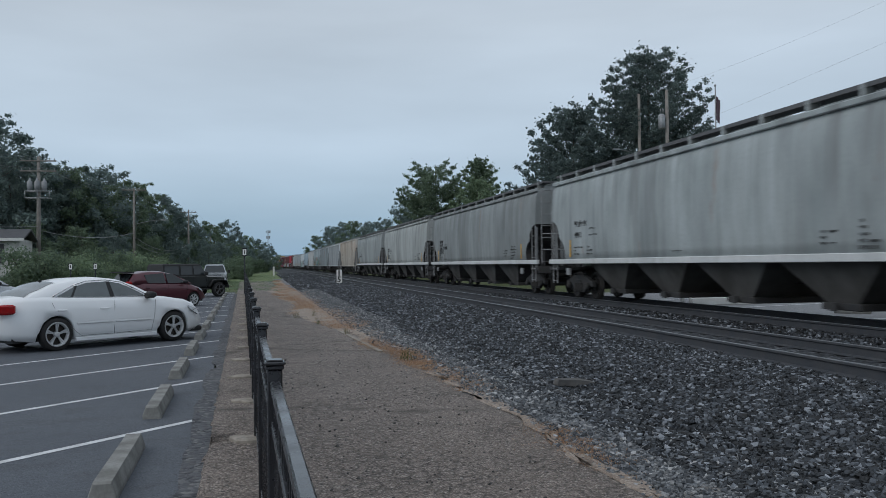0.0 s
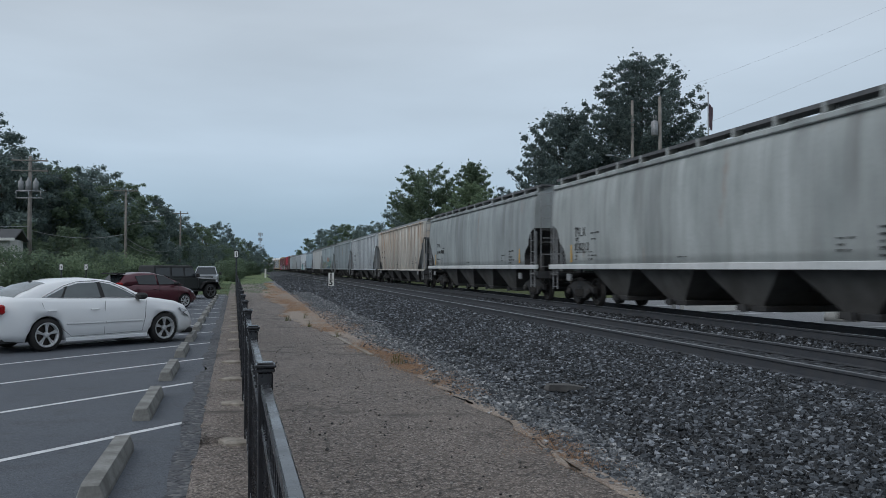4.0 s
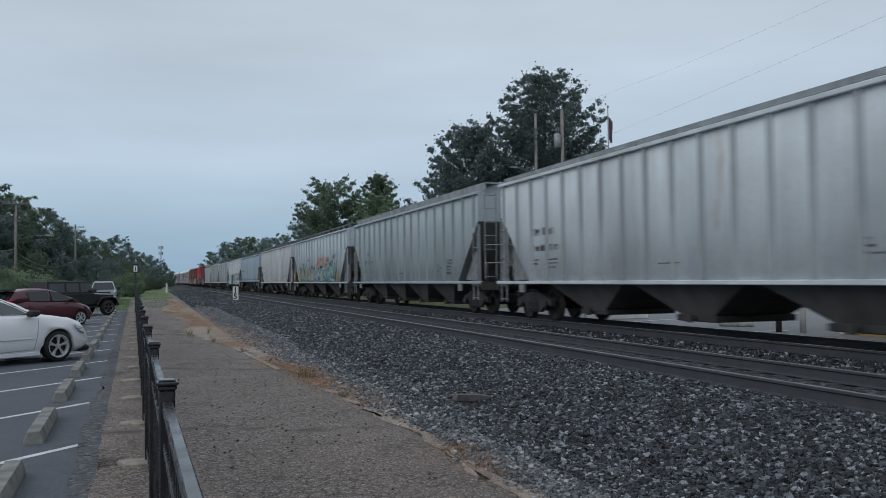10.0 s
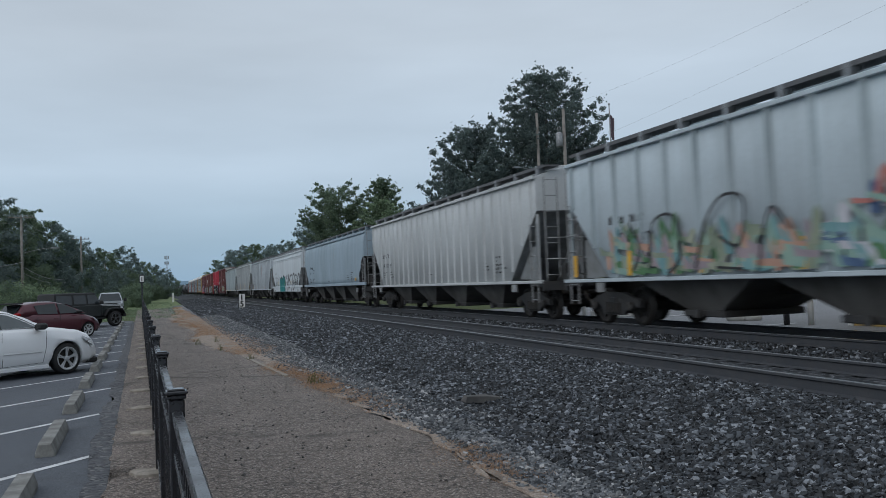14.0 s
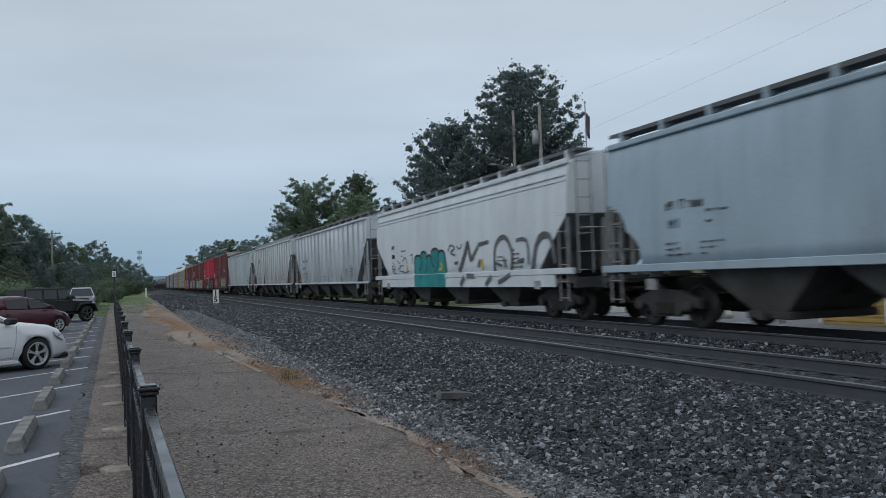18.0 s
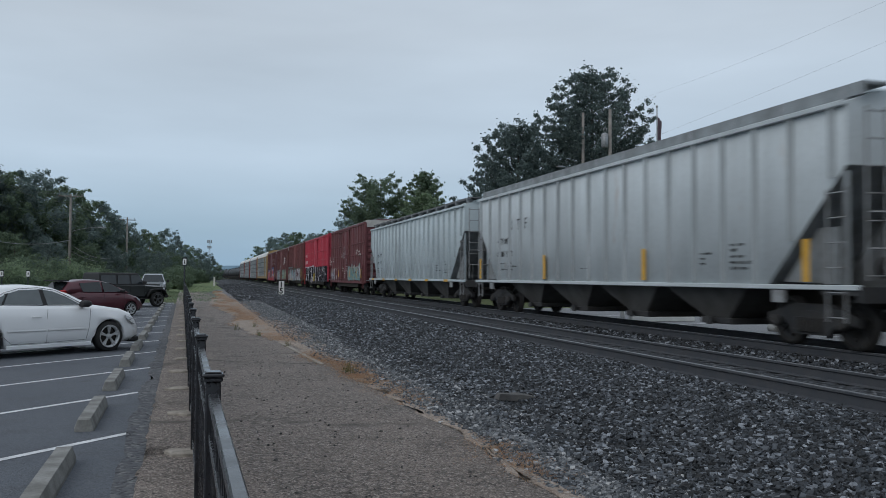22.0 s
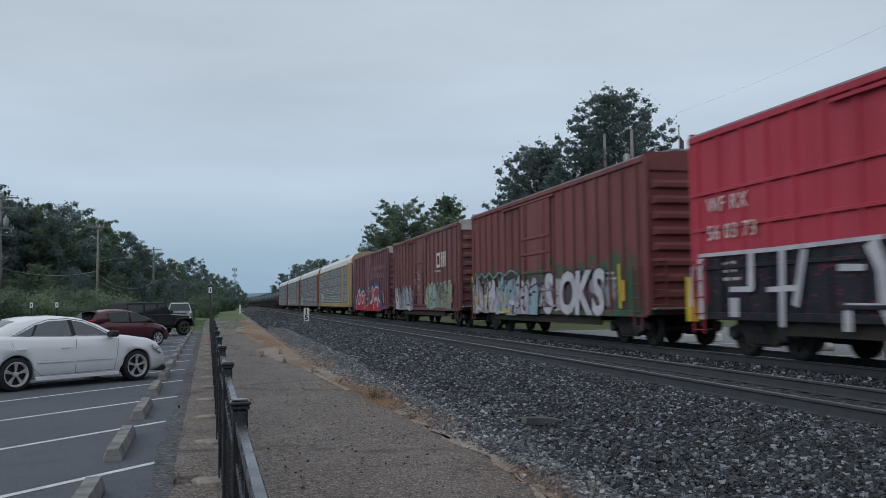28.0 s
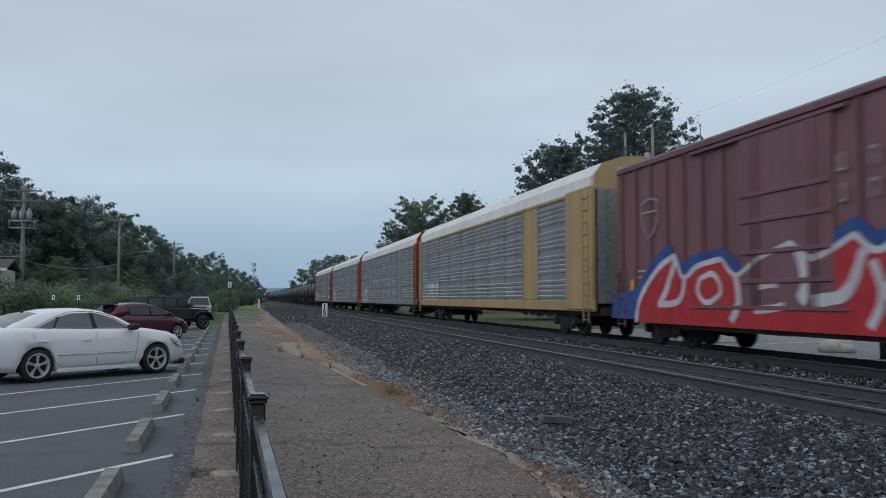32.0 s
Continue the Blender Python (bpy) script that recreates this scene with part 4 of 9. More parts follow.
def covered_hopper(idx, label, length, mat, smooth, bays=4, ribs=16, sill_mat=None, rng=None, eave=4.12, rib_w=0.1, board_dark=True, fine=False, deep=False, straight=False, board_lip=0.05):
    """A covered grain hopper: ribbed and straight sided, or smooth and round sided."""
    rng = rng or random.Random(idx)
    car = car_base(idx, "hopper_car", label, length)
    e = length / 2 - 0.72
    sill_mat = sill_mat or mat
    if smooth:
        eave -= 0.12
        prof = [(-1.48, 1.30), (-1.505, 1.8), (-1.515, 2.4), (-1.51, 3.0), (-1.485, 3.5), (-1.445, 3.8), (-1.38, eave), (-1.0, eave + 0.2), (-0.5, eave + 0.27)]
        split = 2.72

        def cut(z):
            wide = 1.3 * math.sqrt(max(0.0, 1 - (max(0.0, z - 1.6) / 0.62) ** 2))
            tall = 0.78 * math.sqrt(max(0.0, 1 - (max(0.0, z - 2.05) / 0.66) ** 2))
            return 0.25 + (1.75 * max(0.0, (2.72 - z) / 1.42) if straight else max(wide, tall))
        extra = [1.6, 1.75, 1.9, 2.0, 2.08, 2.13, 2.3, 2.45, 2.57, 2.65, 2.7, 2.73]
    else:
        prof = [(-1.47, 1.12), (-1.47, 3.15), (-1.47, eave), (-0.95, eave + 0.2), (-0.4, eave + 0.26)]
        split = 3.15
        cut = lambda z: 0.3 + max(0.0, (3.15 - z) / 2.03) * 2.1
        extra = []
    for z in extra:
        for i in range(len(prof) - 1):
            (xa, za), (xb, zb) = prof[i], prof[i + 1]
            if za < z < zb:
                prof.insert(i + 1, (xa + (xb - xa) * (z - za) / (zb - za), z))
                break
    full = prof + [(-x, z) for x, z in reversed(prof)]
    shell_s, slope_s = hopper_body(e, full, cut, split)
    part("body", shell_s, mat, car)
    # Dark sheet colours paint in the shade of the end openings.
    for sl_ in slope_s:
        part("slope_sheet", sl_, M_GRIME_SHADE if smooth and not straight else M_SLOPE, car, "sloped end sheet, darkened for shade")
    xs = 1.47
    if not smooth:
        # Posts take a darker copy of the body paint, as painted-on shade.
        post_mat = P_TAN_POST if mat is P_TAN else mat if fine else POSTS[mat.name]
        mesh = {}
        half = e - 0.62
        for k in range(ribs):
            y = -half + 2 * half * k / (ribs - 1)
            zc = max(1.16, 3.15 - (e - 0.3 - abs(y)) / 2.1 * 2.03 + 0.12)
            key = round(zc, 2)
            if key not in mesh:
                d = 0.05 if fine else 0.08
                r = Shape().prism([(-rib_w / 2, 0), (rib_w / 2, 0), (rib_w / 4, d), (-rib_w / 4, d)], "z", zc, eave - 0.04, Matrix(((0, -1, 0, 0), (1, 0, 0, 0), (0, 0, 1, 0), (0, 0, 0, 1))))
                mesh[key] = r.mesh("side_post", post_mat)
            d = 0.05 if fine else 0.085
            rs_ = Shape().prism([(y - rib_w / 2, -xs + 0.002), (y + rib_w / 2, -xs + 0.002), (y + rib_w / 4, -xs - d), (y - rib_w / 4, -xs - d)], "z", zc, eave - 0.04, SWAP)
            part("side_post", rs_, post_mat, car, "grimy side post, mostly in shade-darkened paint")
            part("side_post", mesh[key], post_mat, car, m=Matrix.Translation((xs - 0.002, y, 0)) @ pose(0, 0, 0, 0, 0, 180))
        lip = Shape()
        for sx in (-1, 1):
            lip.box(sx * 1.5 - 0.06, sx * 1.5 + 0.04, -e + 0.3, e - 0.3, eave - 0.06, eave + 0.03, 0.012)
        part("eave_rail", lip, mat, car)
    else:
        lip = Shape()
        for sx in (-1, 1):
            lip.box(sx * 1.41 - 0.06, sx * 1.41 + 0.045, -e + 0.25, e - 0.25, eave - 0.03, eave + 0.10, 0.02)
        part("eave_rail", lip, mat, car, "light roof edge rail")
    sill = Shape()
    for sx in (-1, 1):
        sill.box(sx * (1.50 if smooth else 1.485) - 0.05, sx * (1.50 if smooth else 1.485) + 0.05, -e, e, 1.06 if not smooth else 1.2, 1.15 if not smooth else 1.36, 0.012)
        if deep:
            sill.box(sx * 1.50 - 0.03, sx * 1.50 + 0.03, -e + 1.0, e - 1.0, 0.88, 1.2)
    part("side_sill", sill, sill_mat, car)
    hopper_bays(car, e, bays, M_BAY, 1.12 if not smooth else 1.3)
    # ends: platform, posts, webs, ladders
    for sg in (-1, 1):
        ye = sg * e
        pl = Shape().box(-1.5, 1.5, min(ye, ye - sg * 0.9), max(ye, ye - sg * 0.9), 0.98, 1.08)
        pl.box(-1.5, 1.5, ye - 0.05, ye + 0.05, 0.86, 1.12)
        part("end_platform", pl, M_GRIME_SHADE, car)
        for sx in (-1, 1):
            pst = Shape().box(sx * 1.42 - 0.03, sx * 1.42 + 0.03, ye - sg * 0.36 - 0.03, ye - sg * 0.36 + 0.03, 1.08, split - 0.1)
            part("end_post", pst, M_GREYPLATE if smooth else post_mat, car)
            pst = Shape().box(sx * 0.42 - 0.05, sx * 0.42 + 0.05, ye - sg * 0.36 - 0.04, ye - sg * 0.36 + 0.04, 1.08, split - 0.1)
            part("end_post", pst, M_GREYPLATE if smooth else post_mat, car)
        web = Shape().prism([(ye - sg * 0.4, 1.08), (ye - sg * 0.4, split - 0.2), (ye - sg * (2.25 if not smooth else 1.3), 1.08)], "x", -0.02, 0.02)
        part("end_web", web, M_SLOPE if not smooth else M_GRIME_SHADE, car)
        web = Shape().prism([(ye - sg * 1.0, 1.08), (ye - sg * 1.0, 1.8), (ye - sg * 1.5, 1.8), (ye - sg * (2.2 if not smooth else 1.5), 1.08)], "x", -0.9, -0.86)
        part("end_web", web, M_SLOPE if not smooth else M_GRIME_SHADE, car)
        tri = Shape().prism([(ye - sg * 0.75, 1.16), (ye - sg * 0.75, 2.15), (ye - sg * 1.25, 2.15), (ye - sg * 2.2, 1.2)], "x", -1.25, -1.21)
        if not smooth:
            part("gusset_plate", tri, M_GREYPLATE, car, "mid-grey gusset plate")
        ladder("side_ladder", car, M_LADDER, -1.5, ye - sg * 0.32, ye - sg * 0.75, 0.6, 2.7, 0.42)
        ladder("end_ladder", car, M_LADDER, ye + sg * 0.02, -1.35, -0.95, 1.3, 4.0, 0.42, end=True)
        gr = Shape().tube((-1.3, ye + sg * 0.03, 1.75), (1.3, ye + sg * 0.03, 1.75), 0.016, seg=6)
        gr.tube((-1.3, ye + sg * 0.03, 2.35), (0.2, ye + sg * 0.03, 2.35), 0.016, seg=6)
        part("grab_iron", gr, M_GALV, car)
        part("coupler", COUPLER, M_WHEEL, car, m=pose(0, ye - sg * 0.18, 0, 0, 0, 0 if sg > 0 else 180))
        part("air_hose", HOSE, M_BLACK_IRON, car, m=pose(0, ye - sg * 0.18, 0, 0, 0, 0 if sg > 0 else 180))
        pad = Shape().box(-1.56, -1.5, ye - sg * 2.0 - 0.16, ye - sg * 2.0 + 0.16, 0.82, 1.05)
        part("jacking_pad", pad, M_LADDER, car)
    part("brake_wheel", BRAKE_WHEEL, M_GRIME_SHADE, car, m=pose(0.75, -e - 0.1, 2.1))
    cyl = Shape().lathe([(-0.45, 0.05), (-0.42, 0.2), (0.4, 0.2), (0.43, 0.05)], "x", 12, (0.1, -e + 0.75, 1.45))
    part("air_reservoir", cyl, M_GRIME_SHADE, car)
    # roof: hatch coaming, covers, walkway
    z = eave + 0.3
    co = Shape().box(-0.42, 0.42, -e + 0.9, e - 0.9, eave + 0.2, eave + 0.36, 0.02)
    part("hatch_coaming", co, mat, car)
    hm = Shape().box(-0.46, 0.46, -1.3, 1.3, 0, 0.07, 0.03).mesh("hatch_cover", mat)
    for k in range(6):
        part("hatch_cover", hm, mat, car, m=pose(0, -e + 2.2 + (2 * e - 4.4) * k / 5, eave + 0.36))
    running_board(car, e - 0.1, eave + (0.33 if smooth else 0.3 if idx >= 6 else 0.2), 1.02, M_GALV if not smooth else mat, 13, board_dark, board_lip)
    xw = -1.521 if smooth else -1.476
    ink = M_INK
    if smooth:
        bars(car, xw, e - 2.6, 2.42, 1, ink, 0.9, 0.2, 0.3, rng)
        bars(car, xw, e - 2.6, 2.05, 1, ink, 1.3, 0.2, 0.3, rng)
        bars(car, xw, e - 3.9, 2.3, 2, ink, 0.4, 0.06, 0.2, rng)
    else:
        for dy in (2.45, 3.35):
            bars(car, xw, e - dy, 2.42, 1, ink, 0.5, 0.22, 0.3, rng)
            bars(car, xw, e - dy, 1.98, 1, ink, 0.5, 0.22, 0.3, rng)
    bars(car, xw, e - 2.55, 1.72, 3, ink, 0.5, 0.055, 0.11, rng)
    bars(car, xw, e - 3.7, 1.72, 3, ink, 0.45, 0.05, 0.11, rng)
    bars(car, xw, -e + 3.6, 1.9, 5, ink, 0.55, 0.07, 0.12, rng)
    bars(car, xw, -e + 4.7, 1.75, 3, ink, 0.45, 0.05, 0.11, rng)
    bars(car, xw, 0.6, 1.5, 1, ink, 0.5, 0.03, 0.12, rng)
    bogies(car, e - 1.75, idx)
    return car, e


def boxcar(idx, label, length, mat, ribs=18, door_w=3.0, end_top=None, height=5.08, rails=False, rng=None, door_mat=None):
    rng = rng or random.Random(idx)
    car = car_base(idx, "boxcar", label, length)
    e = length / 2 - 1.15
    w = 1.48
    bd = Shape()
    gable = [(-w, 0.84), (w, 0.84), (w, height - 0.2), (0.6, height - 0.02), (-0.6, height - 0.02), (-w, height - 0.2)]
    bd.prism(gable, "y", -e, e)
    part("body", bd, mat, car)
    for k in range(14):
        roof = Shape()
        y = -e + 2 * e * (k + 0.5) / 14
        hw = e / 14 - 0.02
        roof.rings([[(-w - 0.03, y - hw, height - 0.22), (-w - 0.03, y + hw, height - 0.22), (-w - 0.03, y + hw, height - 0.16), (-w - 0.03, y - hw, height - 0.16)],
                    [(-0.6, y - hw, height - 0.02), (-0.6, y + hw, height - 0.02), (-0.6, y + hw, height + 0.03), (-0.6, y - hw, height + 0.03)],
                    [(0.6, y - hw, height - 0.02), (0.6, y + hw, height - 0.02), (0.6, y + hw, height + 0.03), (0.6, y - hw, height + 0.03)],
                    [(w + 0.03, y - hw, height - 0.22), (w + 0.03, y + hw, height - 0.22), (w + 0.03, y + hw, height - 0.16), (w + 0.03, y - hw, height - 0.16)]])
        part("roof_panel", roof, M_GALV, car, "galvanised roof panel")
    post_mat = mat if idx == 15 else P_REDPOST
    r = Shape().prism([(-0.05, 0), (0.05, 0), (0.03, 0.06), (-0.03, 0.06)], "z", 0.92, height - 0.26, Matrix(((0, -1, 0, 0), (1, 0, 0, 0), (0, 0, 1, 0), (0, 0, 0, 1)))).mesh("side_post", post_mat)
    for k in range(ribs):
        y = -e + 0.35 + (2 * e - 0.7) * k / (ribs - 1)
        if abs(y) > door_w / 2 + 0.15:
            rs_ = Shape().prism([(y - 0.05, -w + 0.002), (y + 0.05, -w + 0.002), (y + 0.03, -w - 0.06), (y - 0.03, -w - 0.06)], "z", 0.92, height - 0.26, SWAP)
            part("side_post", rs_, post_mat, car)
        part("side_post", r, post_mat, car, m=Matrix.Translation((w - 0.002, y, 0)) @ pose(0, 0, 0, 0, 0, 180))
    if rails:
        for z in (1.9, 2.75, 3.55):
            for y0, y1 in ((-e + 0.1, -door_w / 2 - 0.15), (door_w / 2 + 0.15, e - 0.1)):
                part("belt_rail", Shape().box(-w - 0.05, -w + 0.01, y0, y1, z - 0.04, z + 0.04, 0.01), mat, car)
    sl = Shape()
    for sx in (-1, 1):
        sl.box(sx * (w + 0.01) - 0.05, sx * (w + 0.01) + 0.06, -e, e, 0.78, 0.95, 0.015)
    part("side_sill", sl, mat, car)
    for sx in (-1, 1):
        part("lower_sill", Shape().box(sx * (w - 0.1) - 0.03, sx * (w - 0.1) + 0.03, -e + 3.0, e - 3.0, 0.52, 0.79), M_BLACK_IRON, car, "black lower sill")
    for k in range(9):
        y = (-1 + 2 * k / 8) * (e - 3.4)
        part("cross_bearer", Shape().box(-w + 0.1, w - 0.1, y - 0.06, y + 0.06, 0.66, 0.83), M_BLACK_IRON, car)
    tp = Shape()
    for sx in (-1, 1):
        tp.box(sx * (w + 0.01) - 0.05, sx * (w + 0.01) + 0.055, -e, e, height - 0.34, height - 0.2, 0.012)
    part("top_chord", tp, mat, car)
    door = part("door", Shape().box(-w - 0.075, -w - 0.02, -door_w / 2, door_w / 2, 1.1, height - 0.42, 0.012), door_mat or mat, car)
    for z in (1.6, 2.2, 2.85, 3.4):
        part("door_rib", Shape().box(-w - 0.11, -w - 0.07, -door_w / 2 + 0.06, door_w / 2 - 0.06, z - 0.045, z + 0.045, 0.01), door_mat or mat, door)
    for dy in (-0.62, -0.5, 0.5, 0.62):
        part("lock_rod", Shape().tube((-w - 0.1, dy * door_w * 0.55, 1.1), (-w - 0.1, dy * door_w * 0.55, height - 0.5), 0.018), mat, door)
    for z in (1.07, height - 0.42):
        part("door_track", Shape().box(-w - 0.1, -w, -door_w / 2 - 0.4, door_w + 0.6, z - 0.04, z + 0.03), mat, car)
    for sg in (-1, 1):
        ye = sg * e
        for k in range(8):
            z = 1.25 + 0.4 * k
            c = Shape()
            c.rings([[(-1.32, ye, z), (-1.32, ye + sg * 0.01, z), (-1.32, ye + sg * 0.01, z + 0.2), (-1.32, ye, z + 0.24)],
                     [(-1.15, ye, z), (-1.15, ye + sg * 0.09, z + 0.05), (-1.15, ye + sg * 0.09, z + 0.16), (-1.15, ye, z + 0.24)],
                     [(1.15, ye, z), (1.15, ye + sg * 0.09, z + 0.05), (1.15, ye + sg * 0.09, z + 0.16), (1.15, ye, z + 0.24)],
                     [(1.32, ye, z), (1.32, ye + sg * 0.01, z), (1.32, ye + sg * 0.01, z + 0.2), (1.32, ye, z + 0.24)]])
            part("end_corrugation", c, mat, car)
        for sx in (-1, 1):
            part("corner_post", Shape().box(sx * (w - 0.04) - 0.07, sx * (w - 0.04) + 0.06, ye - 0.1, ye + 0.03, 0.82, height - 0.24, 0.02), mat, car)
        part("end_fascia", Shape().box(-w + 0.02, w - 0.02, min(ye, ye + sg * 0.05), max(ye, ye + sg * 0.05), height - 0.55, height - 0.08), end_top or mat, car, "pale top end plate" if end_top else "")
        ladder("side_ladder", car, mat, -w - 0.09, ye - sg * 0.12, ye - sg * 0.55, 0.55, 2.0, 0.4)
        ladder("end_ladder", car, mat, ye + sg * 0.12, -1.38, -0.98, 1.1, 2.2, 0.4, end=True)
        part("end_platform", Shape().box(-1.4, 1.4, min(ye, ye + sg * 0.35), max(ye, ye + sg * 0.35), 0.98, 1.03), M_GALV, car)
        part("coupler", COUPLER, M_WHEEL, car, m=pose(0, ye + sg * 0.0, 0, 0, 0, 0 if sg > 0 else 180))
        part("air_hose", HOSE, M_BLACK_IRON, car, m=pose(0, ye + sg * 0.0, 0, 0, 0, 0 if sg > 0 else 180))
    part("brake_wheel", BRAKE_WHEEL, M_GRIME_SHADE, car, m=pose(0.9, -e - 0.16, 2.2))
    part("centre_sill", Shape().box(-0.18, 0.18, -e, e, 0.7, 1.0), M_BLACK_IRON, car)
    part("brake_rigging", Shape().lathe([(-0.5, 0.05), (-0.47, 0.2), (0.5, 0.2), (0.53, 0.05)], "y", 12, (-0.7, 1.5, 0.66)).tube((-0.7, -3, 0.62), (-0.7, 3.5, 0.62), 0.02), M_BLACK_IRON, car)
    bogies(car, e - 1.9, idx)
    bars(car, -w - 0.012, e - 1.2, 1.95, 3, M_WHITE_INK, 0.6, 0.08, 0.17, rng)
    bars(car, -w - 0.012, -e + 2.6, 1.95, 3, M_WHITE_INK, 0.6, 0.07, 0.16, rng)
    for dy in (() if idx == 15 else (-e + 1.2, e - 1.0)):
        part("reflector", Shape().box(-w - 0.068, -w - 0.058, dy - 0.08, dy + 0.08, 1.2, 1.75), M_YELLOW, car, "yellow reflector")
    return car, e


def autorack(idx, label, length, frame_mat, panel_mat, end_mat, roof_mat, sill_mat=None, near_wide=False):
    car = car_base(idx, "autorack_car", label, length)
    e = length / 2 - 0.55
    w, top = 1.5, 4.65
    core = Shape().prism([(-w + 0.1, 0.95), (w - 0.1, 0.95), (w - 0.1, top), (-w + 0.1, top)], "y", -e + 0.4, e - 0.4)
    part("inner_wall", core, M_GRIME_SHADE, car)
    roof = Shape()
    prof = [(-w, top - 0.05), (-w * 0.98, top + 0.38), (-w * 0.8, top + 0.75), (-w * 0.4, top + 0.95), (0, top + 1.0), (w * 0.4, top + 0.95), (w * 0.8, top + 0.75), (w * 0.98, top + 0.38), (w, top - 0.05)]
    roof.prism(prof, "y", -e + 0.1, e - 0.1)
    part("roof", roof, roof_mat, car, "pale corrugated roof")
    slat_n = 19
    cuts = [-e + (2.3 if near_wide else 0.5), -8.5, -6.7] + [-6.7 + 14.9 * k / 6 for k in range(1, 7)] + [e - 2.6, e - 0.5]
    for y0, y1 in zip(cuts, cuts[1:]):
        c, hw = (y0 + y1) / 2, (y1 - y0) / 2
        plain = abs(c + 7.6) < 0.1
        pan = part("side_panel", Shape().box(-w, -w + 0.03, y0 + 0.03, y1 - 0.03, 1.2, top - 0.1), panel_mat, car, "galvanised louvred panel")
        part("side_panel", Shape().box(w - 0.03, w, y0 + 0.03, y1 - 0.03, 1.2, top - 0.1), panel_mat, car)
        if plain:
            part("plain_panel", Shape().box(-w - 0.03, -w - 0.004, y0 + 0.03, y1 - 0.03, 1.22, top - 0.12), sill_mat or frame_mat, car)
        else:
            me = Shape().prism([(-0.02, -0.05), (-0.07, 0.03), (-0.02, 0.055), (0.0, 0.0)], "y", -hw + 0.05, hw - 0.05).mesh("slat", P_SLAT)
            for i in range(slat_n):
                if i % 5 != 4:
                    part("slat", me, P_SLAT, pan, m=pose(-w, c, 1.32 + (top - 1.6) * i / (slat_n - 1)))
        part("side_post", Shape().box(-w - 0.06, -w + 0.02, y0 - 0.03, y0 + 0.03, 1.1, top), panel_mat, car)
    sl = Shape()
    for sx in (-1, 1):
        sl.box(sx * w - 0.06, sx * w + 0.06, -e, e, 0.85, 1.2, 0.02)
        sl.box(sx * w - 0.05, sx * w + 0.05, -e + 0.2, e - 0.2, top - 0.12, top, 0.02)
    part("side_sill", sl, sill_mat or frame_mat, car)
    for sg in (-1, 1):
        ye = sg * (e - 0.05)
        deep = (2.2 if near_wide else 0.42) if sg < 0 else 0.42
        for sx in (-1, 1):
            part("corner_post", Shape().box(sx * w - 0.1, sx * w + 0.07, min(ye, ye - sg * deep), max(ye, ye - sg * deep), 0.9, top + 0.05, 0.03), frame_mat, car)
        part("end_arch", Shape().prism(prof, "y", min(ye, ye - sg * 0.3), max(ye, ye - sg * 0.3)), end_mat, car)
        for sx in (-1, 1):
            d = Shape()
            for k in range(4):
                x0 = sx * (0.05 + 0.34 * k)
                d.box(min(x0, x0 + sx * 0.33), max(x0, x0 + sx * 0.33), ye + (0.02 if k % 2 else 0.05) * sg - 0.02, ye + (0.02 if k % 2 else 0.05) * sg + 0.02, 1.1, top - 0.05)
            part("end_door", d, M_GALV, car, "ribbed galvanised end door")
        ladder("side_ladder", car, frame_mat, -w - 0.12, ye - sg * 0.2, ye - sg * 0.62, 0.6, top - 0.3, 0.36)
        part("coupler", COUPLER, M_WHEEL, car, m=pose(0, ye - sg * 0.2, 0, 0, 0, 0 if sg > 0 else 180))
    part("floor_frame", Shape().box(-1.3, 1.3, -e, e, 0.72, 0.98), M_BLACK_IRON, car)
    bogies(car, e - 3.6, idx)
    return car, e


def tank_car(idx, label, length, mat):
    car = car_base(idx, "tank_car", label, length)
    e = length / 2 - 0.6
    r = 1.45
    s = Shape().lathe([(-e + 0.5, 0.2), (-e + 0.53, 0.7), (-e + 0.65, 1.1), (-e + 0.85, 1.36), (-e + 1.1, r), (e - 1.1, r), (e - 0.85, 1.36), (e - 0.65, 1.1), (e - 0.53, 0.7), (e - 0.5, 0.2)], "y", 24, (0, 0, 2.55))
    part("tank", s, mat, car)
    part("manway", Shape().lathe([(3.9, 0.4), (4.25, 0.4), (4.3, 0.3)], "z", 14), mat, car)
    gr = Shape()
    for sx in (-1, 1):
        gr.path([(sx * 0.9, -1.2, 3.7), (sx * 0.9, -1.2, 4.6), (sx * 0.9, 1.2, 4.6), (sx * 0.9, 1.2, 3.7)], 0.02)
    part("platform_rail", gr, mat, car)
    part("saddle_frame", Shape().box(-1.3, 1.3, -e, -e + 2.6, 0.85, 1.25, 0.03).box(-1.3, 1.3, e - 2.6, e, 0.85, 1.25, 0.03).box(-0.2, 0.2, -e, e, 0.8, 1.05), M_BLACK_IRON, car)
    ladder("side_ladder", car, mat, -1.48, -0.2, 0.2, 1.1, 4.2, 0.36)
    for sg in (-1, 1):
        part("coupler", COUPLER, M_WHEEL, car, m=pose(0, sg * (e - 0.2), 0, 0, 0, 0 if sg > 0 else 180))
    bogies(car, e - 1.7, idx)
    return car, e


# paints of the cars

P_SMOOTH = [mat_car("grey_hopper_paint_%s" % k, c, (0.15, 0.145, 0.13), 0.1, 0.85) for k, c in enumerate(((0.345, 0.38, 0.385), (0.25, 0.272, 0.275), (0.37, 0.395, 0.39), (0.31, 0.34, 0.345)))]
P_SILL = mat_car("pale_sill_paint", (0.62, 0.64, 0.64), (0.3, 0.29, 0.27), 0.05, 0.4)
